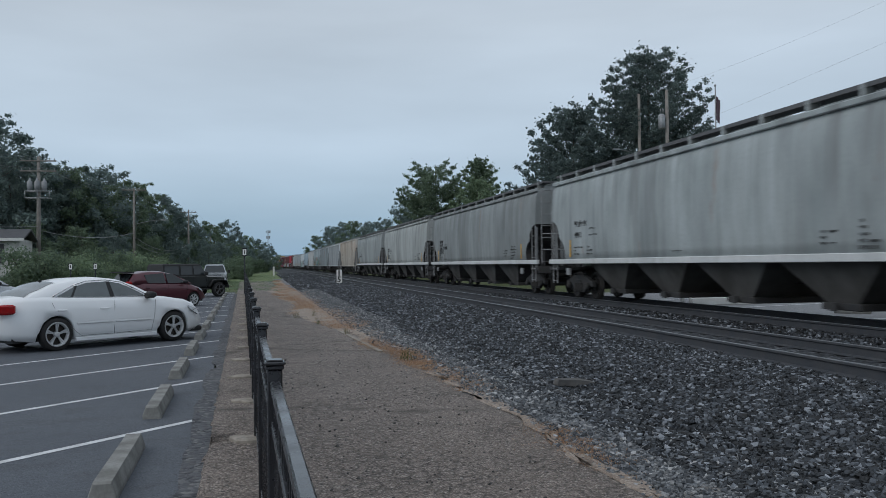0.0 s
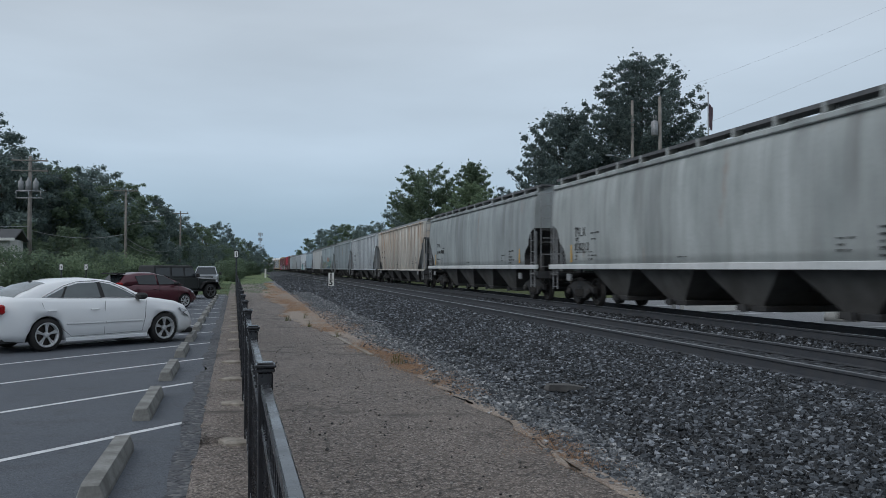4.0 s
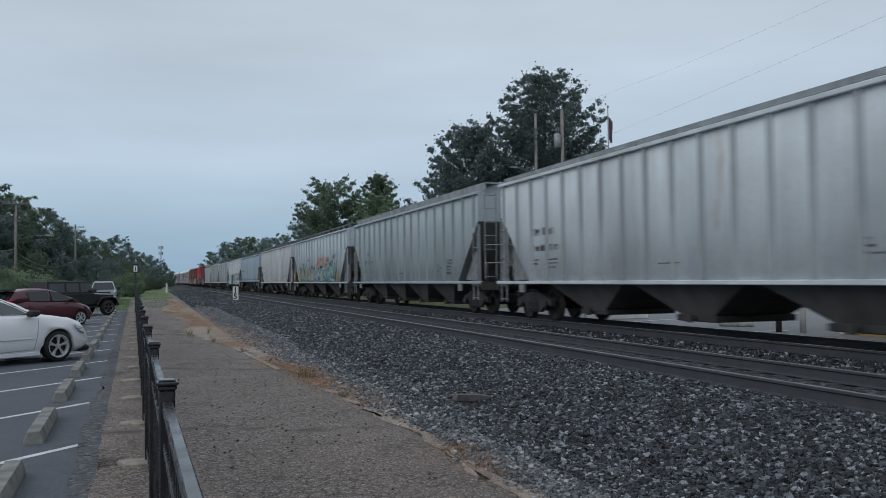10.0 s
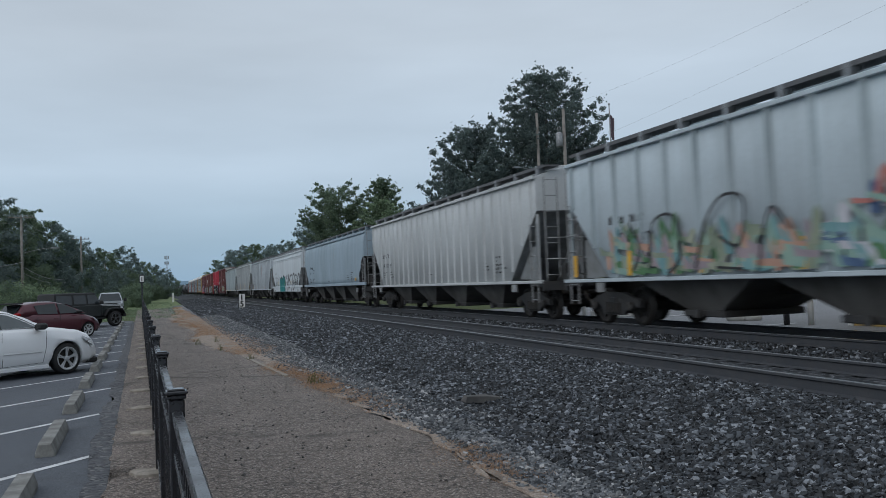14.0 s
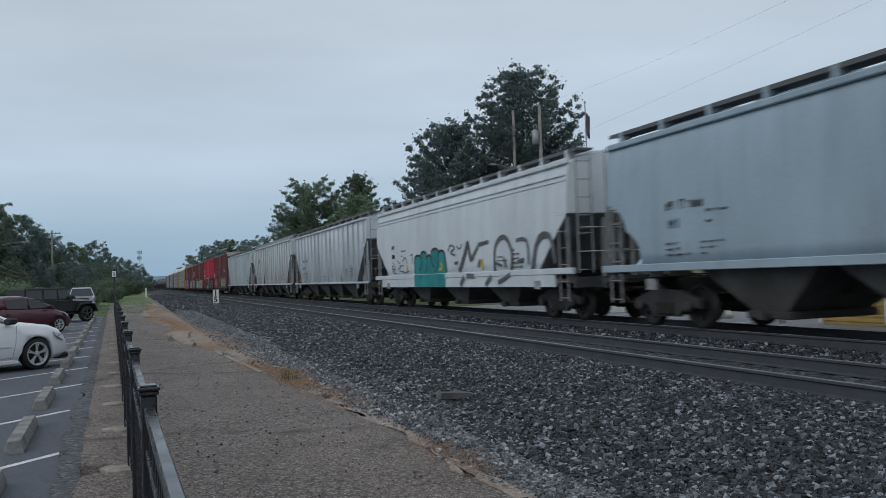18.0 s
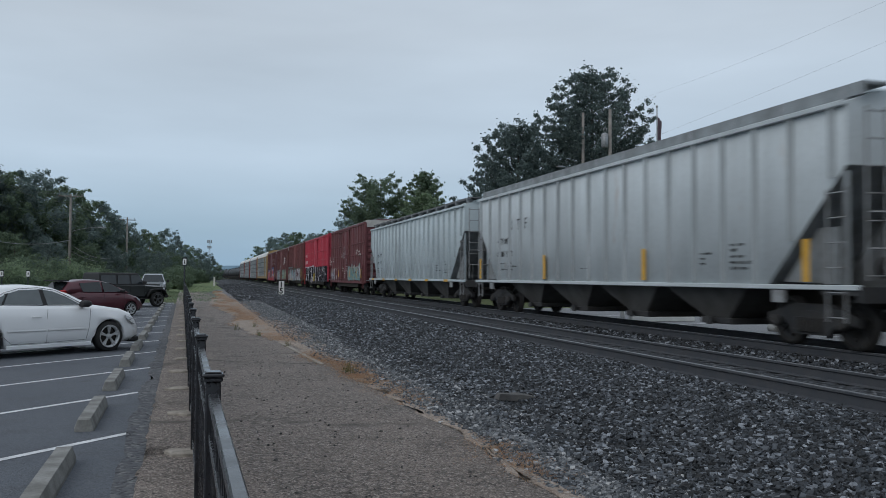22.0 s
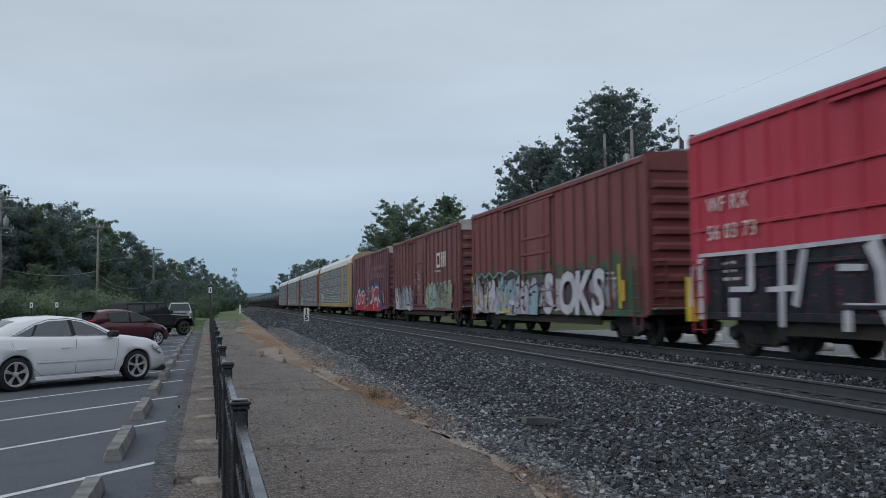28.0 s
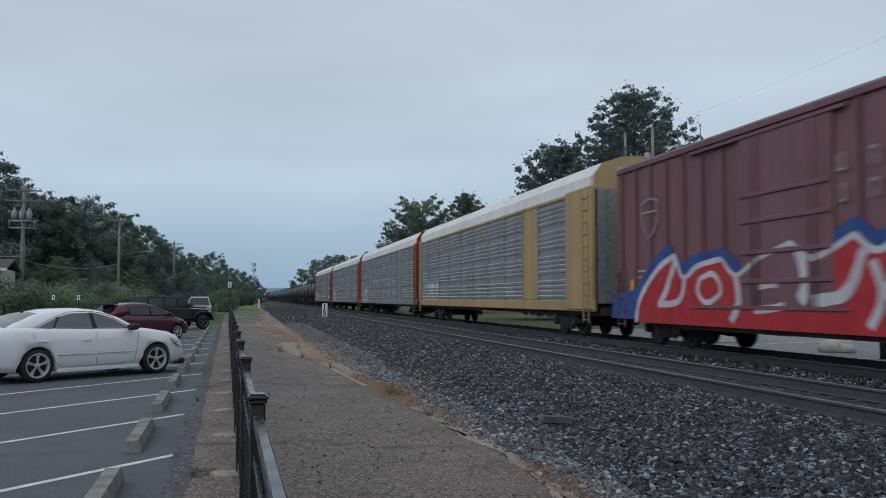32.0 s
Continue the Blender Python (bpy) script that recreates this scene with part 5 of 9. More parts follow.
# Weathered tan, darkened so that the posts read as shaded.
P_TAN_POST = mat_car("grimy_shaded_tan_post_paint", (0.43, 0.405, 0.365), (0.26, 0.21, 0.165), 0.35, 0.5)
P_TAN = mat_car("tan_hopper_paint", (0.56, 0.545, 0.505), (0.36, 0.32, 0.27), 0.4, 0.5, bands=((-0.1, 0.75, (0.12, 0.1, 0.09), 0.75),), top_rust=0.75)
P_WHITE = mat_car("dusty_white_paint", (0.56, 0.605, 0.635), (0.34, 0.345, 0.35), 0.15, 0.5)
P_GREEN = mat_car("grey_green_paint", (0.36, 0.415, 0.44), (0.24, 0.26, 0.26), 0.0, 0.35)
P_PIECE = mat_car("grey_sprayed_paint", (0.46, 0.53, 0.57), (0.3, 0.31, 0.32), 0.03, 0.35)
P_FINE = mat_car("pale_grey_paint", (0.485, 0.51, 0.52), (0.36, 0.35, 0.34), 0.0, 0.35)
P_BLUE = mat_car("blue_grey_paint", (0.30, 0.38, 0.44), (0.28, 0.31, 0.33), 0.05, 0.35)
P_BRIGHT = mat_car("white_hopper_paint", (0.54, 0.59, 0.625), (0.42, 0.43, 0.43), 0.0, 0.3)
P_RIBBED = mat_car("cool_grey_paint", (0.50, 0.555, 0.595), (0.32, 0.33, 0.34), 0.0, 0.4)
P_CREAM = mat_car("cream_grey_paint", (0.50, 0.545, 0.565), (0.38, 0.39, 0.385), 0.06, 0.35)
P_COOL = mat_car("pale_blue_grey_paint", (0.48, 0.55, 0.575), (0.4, 0.42, 0.43), 0.0, 0.25)
# Darker copies of the body paints put shade into the side posts' colour.
POSTS = {p.name: mat_car(p.name + "_shaded_posts", c, (0.17, 0.165, 0.155), 0.08, 0.5) for p, c in (
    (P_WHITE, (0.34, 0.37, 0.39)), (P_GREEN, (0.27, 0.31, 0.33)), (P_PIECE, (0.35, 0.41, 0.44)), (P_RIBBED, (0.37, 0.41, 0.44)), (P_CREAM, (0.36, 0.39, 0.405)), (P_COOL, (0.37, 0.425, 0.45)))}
P_DARKRED = mat_car("dark_red_paint", (0.15, 0.05, 0.056), (0.085, 0.05, 0.045), 0.1, 0.4, sprays=(
    dict(tones=((0.22, 0.32, 0.31), (0.28, 0.36, 0.35), (0.16, 0.27, 0.28)), box=(-6.2, -1.2, 1.0, 2.1), cell=1.2, line=(0.4, 0.36, 0.32), ragged=0.3),
    dict(tones=((0.25, 0.22, 0.22), (0.12, 0.03, 0.03), (0.3, 0.28, 0.3)), box=(4.6, 7.4, 1.0, 1.9), cell=2.2, ragged=0.25)))
# Weathered red, darkened to paint the ribs' shade onto boxcar posts.
P_REDPOST = mat_car("grimy_shaded_red_post_paint", (0.13, 0.05, 0.052), (0.07, 0.045, 0.04), 0.1, 0.4)
P_RED = mat_car("bright_red_paint", (0.42, 0.048, 0.075), (0.18, 0.03, 0.035), 0.0, 0.3, sprays=(
    dict(tones=((0.012, 0.014, 0.022), (0.018, 0.02, 0.028), (0.012, 0.014, 0.02)), box=(-8.5, 7.9, 0.4, 2.2), cell=0.75, ragged=0.08, seed=1.0),))
P_MAROON = mat_car("maroon_paint", (0.185, 0.06, 0.06), (0.1, 0.06, 0.05), 0.2, 0.4, sprays=(
    dict(tones=((0.045, 0.105, 0.06), (0.09, 0.075, 0.05), (0.035, 0.09, 0.055)), box=(-7.7, 8.0, 0.7, 2.35), cell=0.7, ragged=0.8, seed=3.0),
    dict(tones=((0.36, 0.34, 0.37), (0.28, 0.27, 0.3), (0.06, 0.06, 0.06), (0.4, 0.38, 0.4)), box=(-6.2, 7.3, 0.95, 2.0), cell=1.15, line=(0.08, 0.06, 0.08), ragged=0.25, seed=6.0)))
P_BROWN = mat_car("brown_red_paint", (0.165, 0.07, 0.073), (0.085, 0.05, 0.045), 0.15, 0.4, sprays=(
    dict(tones=((0.40, 0.38, 0.27), (0.26, 0.27, 0.2), (0.44, 0.42, 0.34), (0.13, 0.05, 0.04)), box=(-6.9, -1.5, 1.0, 2.25), cell=1.0, line=(0.2, 0.2, 0.16), ragged=0.2, seed=8.0),
    dict(tones=((0.42, 0.4, 0.4), (0.12, 0.04, 0.04), (0.25, 0.3, 0.35)), box=(1.7, 7.2, 1.0, 2.1), cell=1.5, ragged=0.25, seed=9.0)))
P_PURPLE = mat_car("purple_brown_paint", (0.165, 0.08, 0.095), (0.09, 0.065, 0.072), 0.15, 0.35)
P_YELLOW = mat_car("yellow_brown_paint", (0.37, 0.262, 0.125), (0.22, 0.18, 0.12), 0.25, 0.45)
P_ORANGE = mat_car("orange_red_paint", (0.27, 0.06, 0.045), (0.13, 0.05, 0.04), 0.2, 0.35)
# Same metal twice: slats lightened as highlight, panels darkened as gap shade.
P_SLAT = mat_car("highlit_galvanised_slats", (0.46, 0.50, 0.525), (0.25, 0.26, 0.27), 0.06, 0.4, 0.45)
P_GALV = mat_car("shaded_galvanised_panels", (0.19, 0.21, 0.225), (0.15, 0.155, 0.16), 0.0, 0.35, 0.5, sprays=(
    dict(tones=((0.55, 0.55, 0.56), (0.3, 0.33, 0.35), (0.3, 0.33, 0.35)), box=(8.5, 12.5, 1.0, 2.3), cell=2.6, ragged=0.2, seed=2.0),))
P_ROOF = mat_car("pale_roof_paint", (0.66, 0.67, 0.67), (0.3, 0.3, 0.29), 0.05, 0.25)
P_TANK = mat_car("black_tank_paint", (0.03, 0.031, 0.034), (0.07, 0.065, 0.06), 0.05, 0.35, 0.5)
M_PALE_END = mat_plain("pale_end_paint", (0.5, 0.49, 0.46), (0.36, 0.35, 0.33), 2.0, 0.7)
M_RED_SPRAY = mat_plain("red_spray_paint", (0.42, 0.025, 0.03), (0.34, 0.02, 0.025), 2.0, 0.6)
M_WHITE_SPRAY = mat_plain("white_spray_paint", (0.56, 0.56, 0.60), (0.40, 0.39, 0.43), 1.6, 0.6)
M_FADED_INK = mat_plain("faded_lettering", (0.36, 0.32, 0.32), (0.22, 0.17, 0.18), 5.0, 0.7)
M_STEEL_SPRAY = mat_plain("steel_blue_spray", (0.10, 0.17, 0.27), (0.06, 0.10, 0.2), 1.3, 0.6)
M_TEAL_SPRAY = mat_plain("teal_spray_paint", (0.02, 0.26, 0.26), (0.015, 0.19, 0.2), 1.5, 0.6)
M_BLUE_SPRAY = mat_plain("blue_spray_paint", (0.02, 0.085, 0.30), (0.02, 0.05, 0.18), 1.3, 0.6)
M_YELLOW_SPRAY = mat_plain("yellow_spray_paint", (0.62, 0.46, 0.03), (0.5, 0.36, 0.03), 2.0, 0.6)
M_SMOKE_SPRAY = mat_plain("faded_black_spray", (0.06, 0.062, 0.068), (0.14, 0.145, 0.155), 2.2, 0.7)
M_MINT_SPRAY = mat_plain("mint_spray_paint", (0.30, 0.42, 0.34), (0.2, 0.33, 0.3), 2.0, 0.7)
M_ROSE_SPRAY = mat_plain("rose_spray_paint", (0.42, 0.10, 0.09), (0.5, 0.26, 0.22), 1.5, 0.7)
M_CREAM_SPRAY = mat_plain("cream_spray_paint", (0.38, 0.39, 0.30), (0.20, 0.25, 0.19), 1.4, 0.7)
M_LILAC_SPRAY = mat_plain("lilac_white_spray", (0.44, 0.42, 0.48), (0.32, 0.29, 0.35), 1.6, 0.7)
M_PALE_BLUE_SPRAY = mat_plain("pale_blue_spray", (0.30, 0.42, 0.47), (0.2, 0.31, 0.37), 1.5, 0.7)
M_ROSE_GREY_SPRAY = mat_plain("rose_grey_spray", (0.36, 0.29, 0.31), (0.26, 0.22, 0.25), 1.8, 0.7)
M_SAGE_SPRAY = mat_plain("sage_green_spray", (0.27, 0.31, 0.23), (0.18, 0.23, 0.17), 1.6, 0.7)
M_AQUA_SPRAY = mat_plain("aqua_spray", (0.20, 0.36, 0.37), (0.12, 0.25, 0.27), 1.8, 0.7)
M_LEAF_SPRAY = mat_plain("green_spray", (0.10, 0.22, 0.10), (0.06, 0.14, 0.07), 1.8, 0.7)
M_PEACH_SPRAY = mat_plain("peach_spray", (0.50, 0.33, 0.25), (0.42, 0.24, 0.18), 1.8, 0.7)
M_BLACK_SPRAY = mat_plain("black_spray_paint", (0.02, 0.02, 0.022), (0.035, 0.035, 0.038), 3.0, 0.6)

GAPS = [9.2, 31.5, 54.6, 76.8, 99.3, 121.9, 143.4, 164.9, 186.8, 209.7, 232.0, 252.4, 273.8, 296.2, 319.2, 337.5, 357.2, 376.0, 395.1, 413.5, 442.6, 472.0, 501.0, 530.0]
CARS = []


def build_train():
    lengths = [(b - a) * SCALE_S for a, b in zip(GAPS, GAPS[1:])]
    centres = [(a + b) / 2 * SCALE_S for a, b in zip(GAPS, GAPS[1:])]
    grey = "grey smooth-sided covered hopper car with streaked paint"
    made = []
    for k in range(4):
        made.append(covered_hopper(k, grey, lengths[k], P_SMOOTH[k], True, 4, sill_mat=P_SILL))
    made.append(covered_hopper(4, "tan ribbed covered hopper car with rust stains", lengths[4], P_TAN, False, 4, 16, board_dark=False, board_lip=0.16))
    made.append(covered_hopper(5, "dusty white ribbed covered hopper car", lengths[5], P_WHITE, False, 3, 19, board_dark=False, board_lip=0.08))
    made.append(covered_hopper(6, "grey-green ribbed covered hopper car", lengths[6], P_GREEN, False, 4, 18, board_dark=False, board_lip=0.22))
    made.append(covered_hopper(7, "grey ribbed hopper car with colourful spray paint", lengths[7], P_PIECE, False, 3, 18))
    made.append(covered_hopper(8, "pale grey finely ribbed covered hopper car", lengths[8], P_FINE, False, 4, 26, rib_w=0.08, fine=True))
    made.append(covered_hopper(9, "pale blue-grey smooth-sided covered hopper car", lengths[9], P_BLUE, True, 4))
    made.append(covered_hopper(10, "white smooth hopper car with teal and black spray paint", lengths[10], P_BRIGHT, True, 3, deep=True, straight=True))
    made.append(covered_hopper(11, "cool grey ribbed covered hopper car", lengths[11], P_RIBBED, False, 4, 18))
    made.append(covered_hopper(12, "bluish grey ribbed hopper car with yellow markers", lengths[12], P_CREAM, False, 4, 19, eave=4.2, board_dark=False, board_lip=0.18))
    made.append(covered_hopper(13, "pale blue-grey ribbed covered hopper car", lengths[13], P_COOL, False, 4, 23, eave=4.2))
    made.append(boxcar(14, "dark red boxcar with pale teal spray paint", lengths[14], P_DARKRED, 15, 3.0, M_PALE_END, rails=True))
    made.append(boxcar(15, "bright red boxcar with black and white spray paint", lengths[15], P_RED, 20, 3.0, None, rails=True))
    made.append(boxcar(16, "maroon boxcar with white letters sprayed over green", lengths[16], P_MAROON, 19, 2.9))
    made.append(boxcar(17, "brown-red boxcar with pale yellow spray paint", lengths[17], P_BROWN, 18, 2.9, M_PALE_END))
    made.append(boxcar(18, "purple-brown boxcar with red and blue spray paint", lengths[18], P_PURPLE, 18, 3.0, M_PALE_END))
    made.append(autorack(19, "yellow-framed autorack car with galvanised louvred panels", lengths[19], P_YELLOW, P_GALV, P_YELLOW, P_ROOF, None, True))
    made.append(autorack(20, "red-framed autorack car with galvanised louvred panels", lengths[20], P_ORANGE, P_GALV, P_ORANGE, P_ROOF, P_GALV))
    made.append(autorack(21, "red-framed autorack car with weathered louvred panels", lengths[21], P_ORANGE, P_GALV, P_ORANGE, P_ROOF, P_GALV))
    made.append(autorack(22, "red-framed autorack car with pale roof", lengths[22], P_ORANGE, P_GALV, P_ORANGE, P_ROOF, P_GALV))
    end = GAPS[-1] * SCALE_S
    first = tank_car(23, "black cylindrical tank car", 17.6, P_TANK)
    made.append(first)
    centres.append(end + 8.8)
    n_spin = len(TRUCK_SPINS)
    for k in range(1, 15):
        made.append((copy_thing(first[0], pose(0, 0, 0)), first[1]))
        centres.append(end + 8.8 + 17.6 * k)
    for (car, e), c in zip(made, centres):
        CARS.append((car, c))
    return made


MADE = build_train()


def curve_through(pts, n=5):
    """Points of a smooth line through pts."""
    out = []
    for i in range(len(pts) - 1):
        p0, p1, p2, p3 = pts[max(0, i - 1)], pts[i], pts[i + 1], pts[min(len(pts) - 1, i + 2)]
        for k in range(n):
            t = k / n
            out.append(tuple(0.5 * (2 * p1[c] + (p2[c] - p0[c]) * t + (2 * p0[c] - 5 * p1[c] + 4 * p2[c] - p3[c]) * t * t + (3 * p1[c] - p0[c] - 3 * p2[c] + p3[c]) * t ** 3) for c in (0, 1)))
    return out + [tuple(pts[-1])]


def strokes(car, x, lines, mat, label, bent=True):
    """Sprayed strokes on the side: (width, points of (y, z)) each, with ragged edges."""
    rng = random.Random(len(lines) * 7 + 1)
    for w, pts in lines:
        s = Shape()
        pts = [Vector(p) for p in (curve_through(pts) if bent else pts)]
        left, right = [], []
        for i, p in enumerate(pts):
            d = (pts[min(i + 1, len(pts) - 1)] - pts[max(0, i - 1)])
            d = d.normalized() if d.length > 1e-5 else Vector((1, 0))
            q = Vector((-d.y, d.x)) * w * 0.5
            left.append(p + q * rng.uniform(0.85, 1.12))
            right.append(p - q * rng.uniform(0.85, 1.12))
        n = len(pts)
        s.add([(x, p.x, p.y) for p in left] + [(x, p.x, p.y) for p in right], [(i, i + 1, n + i + 1, n + i) for i in range(n - 1)])
        x -= 0.0004
        part("spray_stroke", s, mat, car, label)


def patch(car, x, pts, mat, label):
    """A flat sprayed field with the outline pts of (y, z)."""
    return part("spray_field", Shape().add([(x, y, z) for y, z in pts], [tuple(range(len(pts)))]), mat, car, label)


def fingers(car, x, y0, y1, z0, z1, n, fill, ink, seed, label, inner=3):
    """A row of fat sprayed forms, slanted and notched, with dark outlines and marks; not to be read."""
    rng = random.Random(seed)
    cuts = [y0]
    for k in range(n):
        cuts.append(cuts[-1] - rng.uniform(0.55, 1.45))
    f = (y1 - y0) / (cuts[-1] - y0)
    cuts = [y0 + (c - y0) * f for c in cuts]
    lines = []
    h = z1 - z0
    for k in range(n):
        a, b = cuts[k] + 0.04, cuts[k + 1]
        w = a - b
        lean = rng.uniform(-0.3, 0.3) * w
        ta, tb = z1 - rng.uniform(0, 0.3) * h, z1 - rng.uniform(0, 0.25) * h
        low = z0 + rng.uniform(0, 0.07) * h
        pts = [(a + rng.uniform(-0.05, 0.08), low), (a + lean * 0.4, low + h * 0.45), (a + lean, ta - 0.1 * h), (a + lean - 0.15 * w, ta)]
        if rng.random() < 0.5:
            m = a - w * rng.uniform(0.4, 0.6) + lean
            d = rng.uniform(0.1, 0.35) * h
            pts += [(m + 0.08 * w, ta - 0.02 * h), (m, ta - d), (m - 0.08 * w, tb)]
        pts += [(b + lean + 0.15 * w, tb), (b + lean, tb - 0.12 * h), (b + lean * 0.3, low + h * 0.4), (b + rng.uniform(-0.06, 0.06), low)]
        patch(car, x - 0.0006 * k, pts, fill[(k * 3 + k // 2) % len(fill)] if isinstance(fill, tuple) else fill, label)
        lines.append((rng.uniform(0.04, 0.08), pts[2:-2]))
        lines.append((rng.uniform(0.03, 0.09), pts[-4:]))
        for j in range(inner):
            yy, zz = a - w * rng.uniform(0.2, 0.8), low + h * rng.uniform(0.12, 0.75)
            kind = rng.random()
            if kind < 0.4:
                lines.append((rng.uniform(0.05, 0.13), [(yy + w * 0.2, zz), (yy - w * 0.15, zz + rng.uniform(-0.06, 0.06))]))
            elif kind < 0.7:
                lines.append((rng.uniform(0.04, 0.1), [(yy, zz - 0.15 * h), (yy + rng.uniform(-0.1, 0.1), zz + 0.2 * h)]))
            else:
                lines.append((rng.uniform(0.05, 0.09), [(yy + w * 0.18, zz + 0.1 * h), (yy, zz - 0.06 * h), (yy - w * 0.2, zz + 0.04 * h)]))
    strokes(car, x - 0.0006 * n - 0.002, lines, ink, "dark sprayed outline")


def shards(car, x, y0, y1, z0, z1, n, mats, seed, lean=0.5, label="sprayed shards of colour"):
    """Interlocked slanted and hooked strokes of several colours, not to be read; a mesh for each colour."""
    rng = random.Random(seed)
    shapes = [Shape() for _ in mats]
    h = z1 - z0
    for k in range(n):
        f = (k + rng.random()) / n
        c = y0 + (y1 - y0) * f
        top = z0 + h * (0.55 + 0.45 * abs(math.sin(f * 9.0 + seed))) * rng.uniform(0.75, 1.0)
        zb = z0 + rng.random() ** 1.6 * (top - z0) * 0.7
        ln = rng.uniform(0.35, 1.0) * min(0.9, top - zb + 0.2)
        sl = rng.gauss(0, lean) * ln
        w = rng.uniform(0.07, 0.2)
        pts = [(c, zb), (c + w * 1.3, zb + rng.uniform(-0.03, 0.05)), (c + w + sl, zb + ln * 0.8), (c + sl * 1.25 + w * 0.4, zb + ln), (c + sl - w * 0.2, zb + ln * 0.72)]
        if rng.random() < 0.4:
            pts = [(c, zb), (c + ln * 0.9, zb + w * 0.4), (c + ln, zb + w + rng.uniform(0, 0.25)), (c + ln * 0.6, zb + w * 1.3), (c - 0.05, zb + w)]
        pts = [(y, min(max(z, z0), z1)) for y, z in pts]
        shapes[rng.randrange(len(mats))].add([(x - 0.00012 * k, y, z) for y, z in pts], [(0, 1, 2, 3, 4)])
    for s, mt in zip(shapes, mats):
        part("spray_shards", s, mt, car, label)


def markers(car, ys, z0, z1, x=-1.56, w=0.07):
    for y in ys:
        part("reflector", Shape().box(x - 0.006, x, y - w, y + w, z0, z1), M_YELLOW, car, "yellow reflector")


def car_lettering():
    for k in (1, 2):
        car, e = MADE[k]
        lettering("lettering", "TILX", 0.42, M_INK, car, side_pose(-1.524, e - 2.5, 2.25), "dark stencilled letters", spacing=1.15)
        lettering("lettering", "838213", 0.36, M_INK, car, side_pose(-1.524, e - 2.5, 1.8), "dark stencilled letters", spacing=1.15)
    for k in range(4):
        car, e = MADE[k]
        markers(car, (e - 2.15, -e + 2.15), 1.42, 2.0, -1.512, 0.05)
    car, e = MADE[7]
    markers(car, (9.2, 6.5, 3.7, 0.9, -2.0, -4.8, -7.3), 1.2, 1.75, -1.56, 0.09)
    xs = -1.557
    shards(car, xs, 7.3, 0.4, 1.18, 2.5, 150, (M_LEAF_SPRAY, M_PEACH_SPRAY, M_CREAM_SPRAY, M_MINT_SPRAY, M_SAGE_SPRAY, M_ROSE_GREY_SPRAY, M_AQUA_SPRAY), 4, 0.3)
    shards(car, xs, 0.6, -6.9, 1.18, 2.75, 170, (M_MINT_SPRAY, M_AQUA_SPRAY, M_PALE_BLUE_SPRAY, M_STEEL_SPRAY, M_WHITE_SPRAY, M_MINT_SPRAY, M_LEAF_SPRAY), 9, 0.6)
    shards(car, xs - 0.03, -0.6, -4.6, 2.1, 2.85, 26, (M_ROSE_SPRAY,), 3, 0.7, "rose red sprayed shards")
    strokes(car, xs - 0.034, [(0.16, [(-3.6, 1.7), (-4.6, 2.25), (-5.6, 2.5), (-6.5, 2.9)]), (0.13, [(-2.2, 2.2), (-3.2, 2.45), (-4.3, 2.3), (-5.4, 2.0), (-6.4, 2.0)]), (0.12, [(-4.0, 1.35), (-5.2, 1.8), (-6.3, 2.2)]), (0.1, [(-0.6, 2.3), (-1.5, 2.1), (-2.4, 2.5)])], M_MINT_SPRAY, "mint green sprayed sweeps")
    strokes(car, xs - 0.04, [(0.2, [(-3.4, 1.3), (-4.6, 1.28)]), (0.16, [(-5.4, 1.45), (-6.6, 1.4)]), (0.16, [(-1.0, 1.3), (-1.9, 1.35)])], M_STEEL_SPRAY, "blue sprayed dashes")
    strokes(car, xs - 0.044, [(0.06, [(6.4, 2.4), (6.0, 1.8), (6.3, 1.3)]), (0.06, [(5.6, 1.3), (5.4, 2.3), (4.6, 2.4), (4.4, 1.6), (4.9, 1.2)]), (0.06, [(3.9, 1.3), (3.5, 2.2), (2.9, 2.65), (2.3, 2.5), (2.5, 1.7), (3.1, 1.9)]), (0.05, [(2.0, 1.2), (1.6, 2.3), (1.1, 1.9)]), (0.05, [(3.2, 1.3), (2.4, 1.25)])], M_BLACK_SPRAY, "black sprayed outlines")
    car, e = MADE[11]
    markers(car, (7.5, 3.2, -4.0), 1.2, 1.5, -1.56, 0.08)
    car, e = MADE[12]
    markers(car, (9.5, 3.1, -3.2, -9.0), 1.2, 1.95, -1.56, 0.09)
    lettering("lettering", "I T F", 0.52, M_INK, car, side_pose(-1.56, 6.1, 2.86), "dark stencilled letters", 0.002, 0, 1.5)
    car, e = MADE[13]
    for y in (9.2, 5.85, 2.5, -0.9, -4.3, -7.7):
        part("reflector", Shape().box(-1.558, -1.551, y - 0.28, y + 0.28, 1.05, 1.15), M_YELLOW, car, "yellow reflector")
    car, e = MADE[9]
    part("reflector", Shape().box(-1.53, -1.522, -e + 2.2, -e + 2.5, 1.45, 1.62), M_YELLOW, car, "orange reflector")
    car, e = MADE[14]
    shards(car, -1.553, -1.4, -6.3, 0.95, 2.35, 70, (M_AQUA_SPRAY, M_PALE_BLUE_SPRAY, M_AQUA_SPRAY, M_CREAM_SPRAY), 5, 0.25, "pale teal sprayed shards")
    strokes(car, -1.565, [(0.05, [(-1.7, 1.1), (-2.1, 2.2), (-2.6, 1.3)]), (0.05, [(-3.0, 1.2), (-3.1, 2.3), (-3.9, 2.2)]), (0.05, [(-4.2, 1.1), (-4.5, 2.3), (-5.2, 1.4)]), (0.1, [(-5.5, 2.2), (-5.9, 1.7), (-6.3, 1.9)])], M_SMOKE_SPRAY, "dark sprayed outlines")
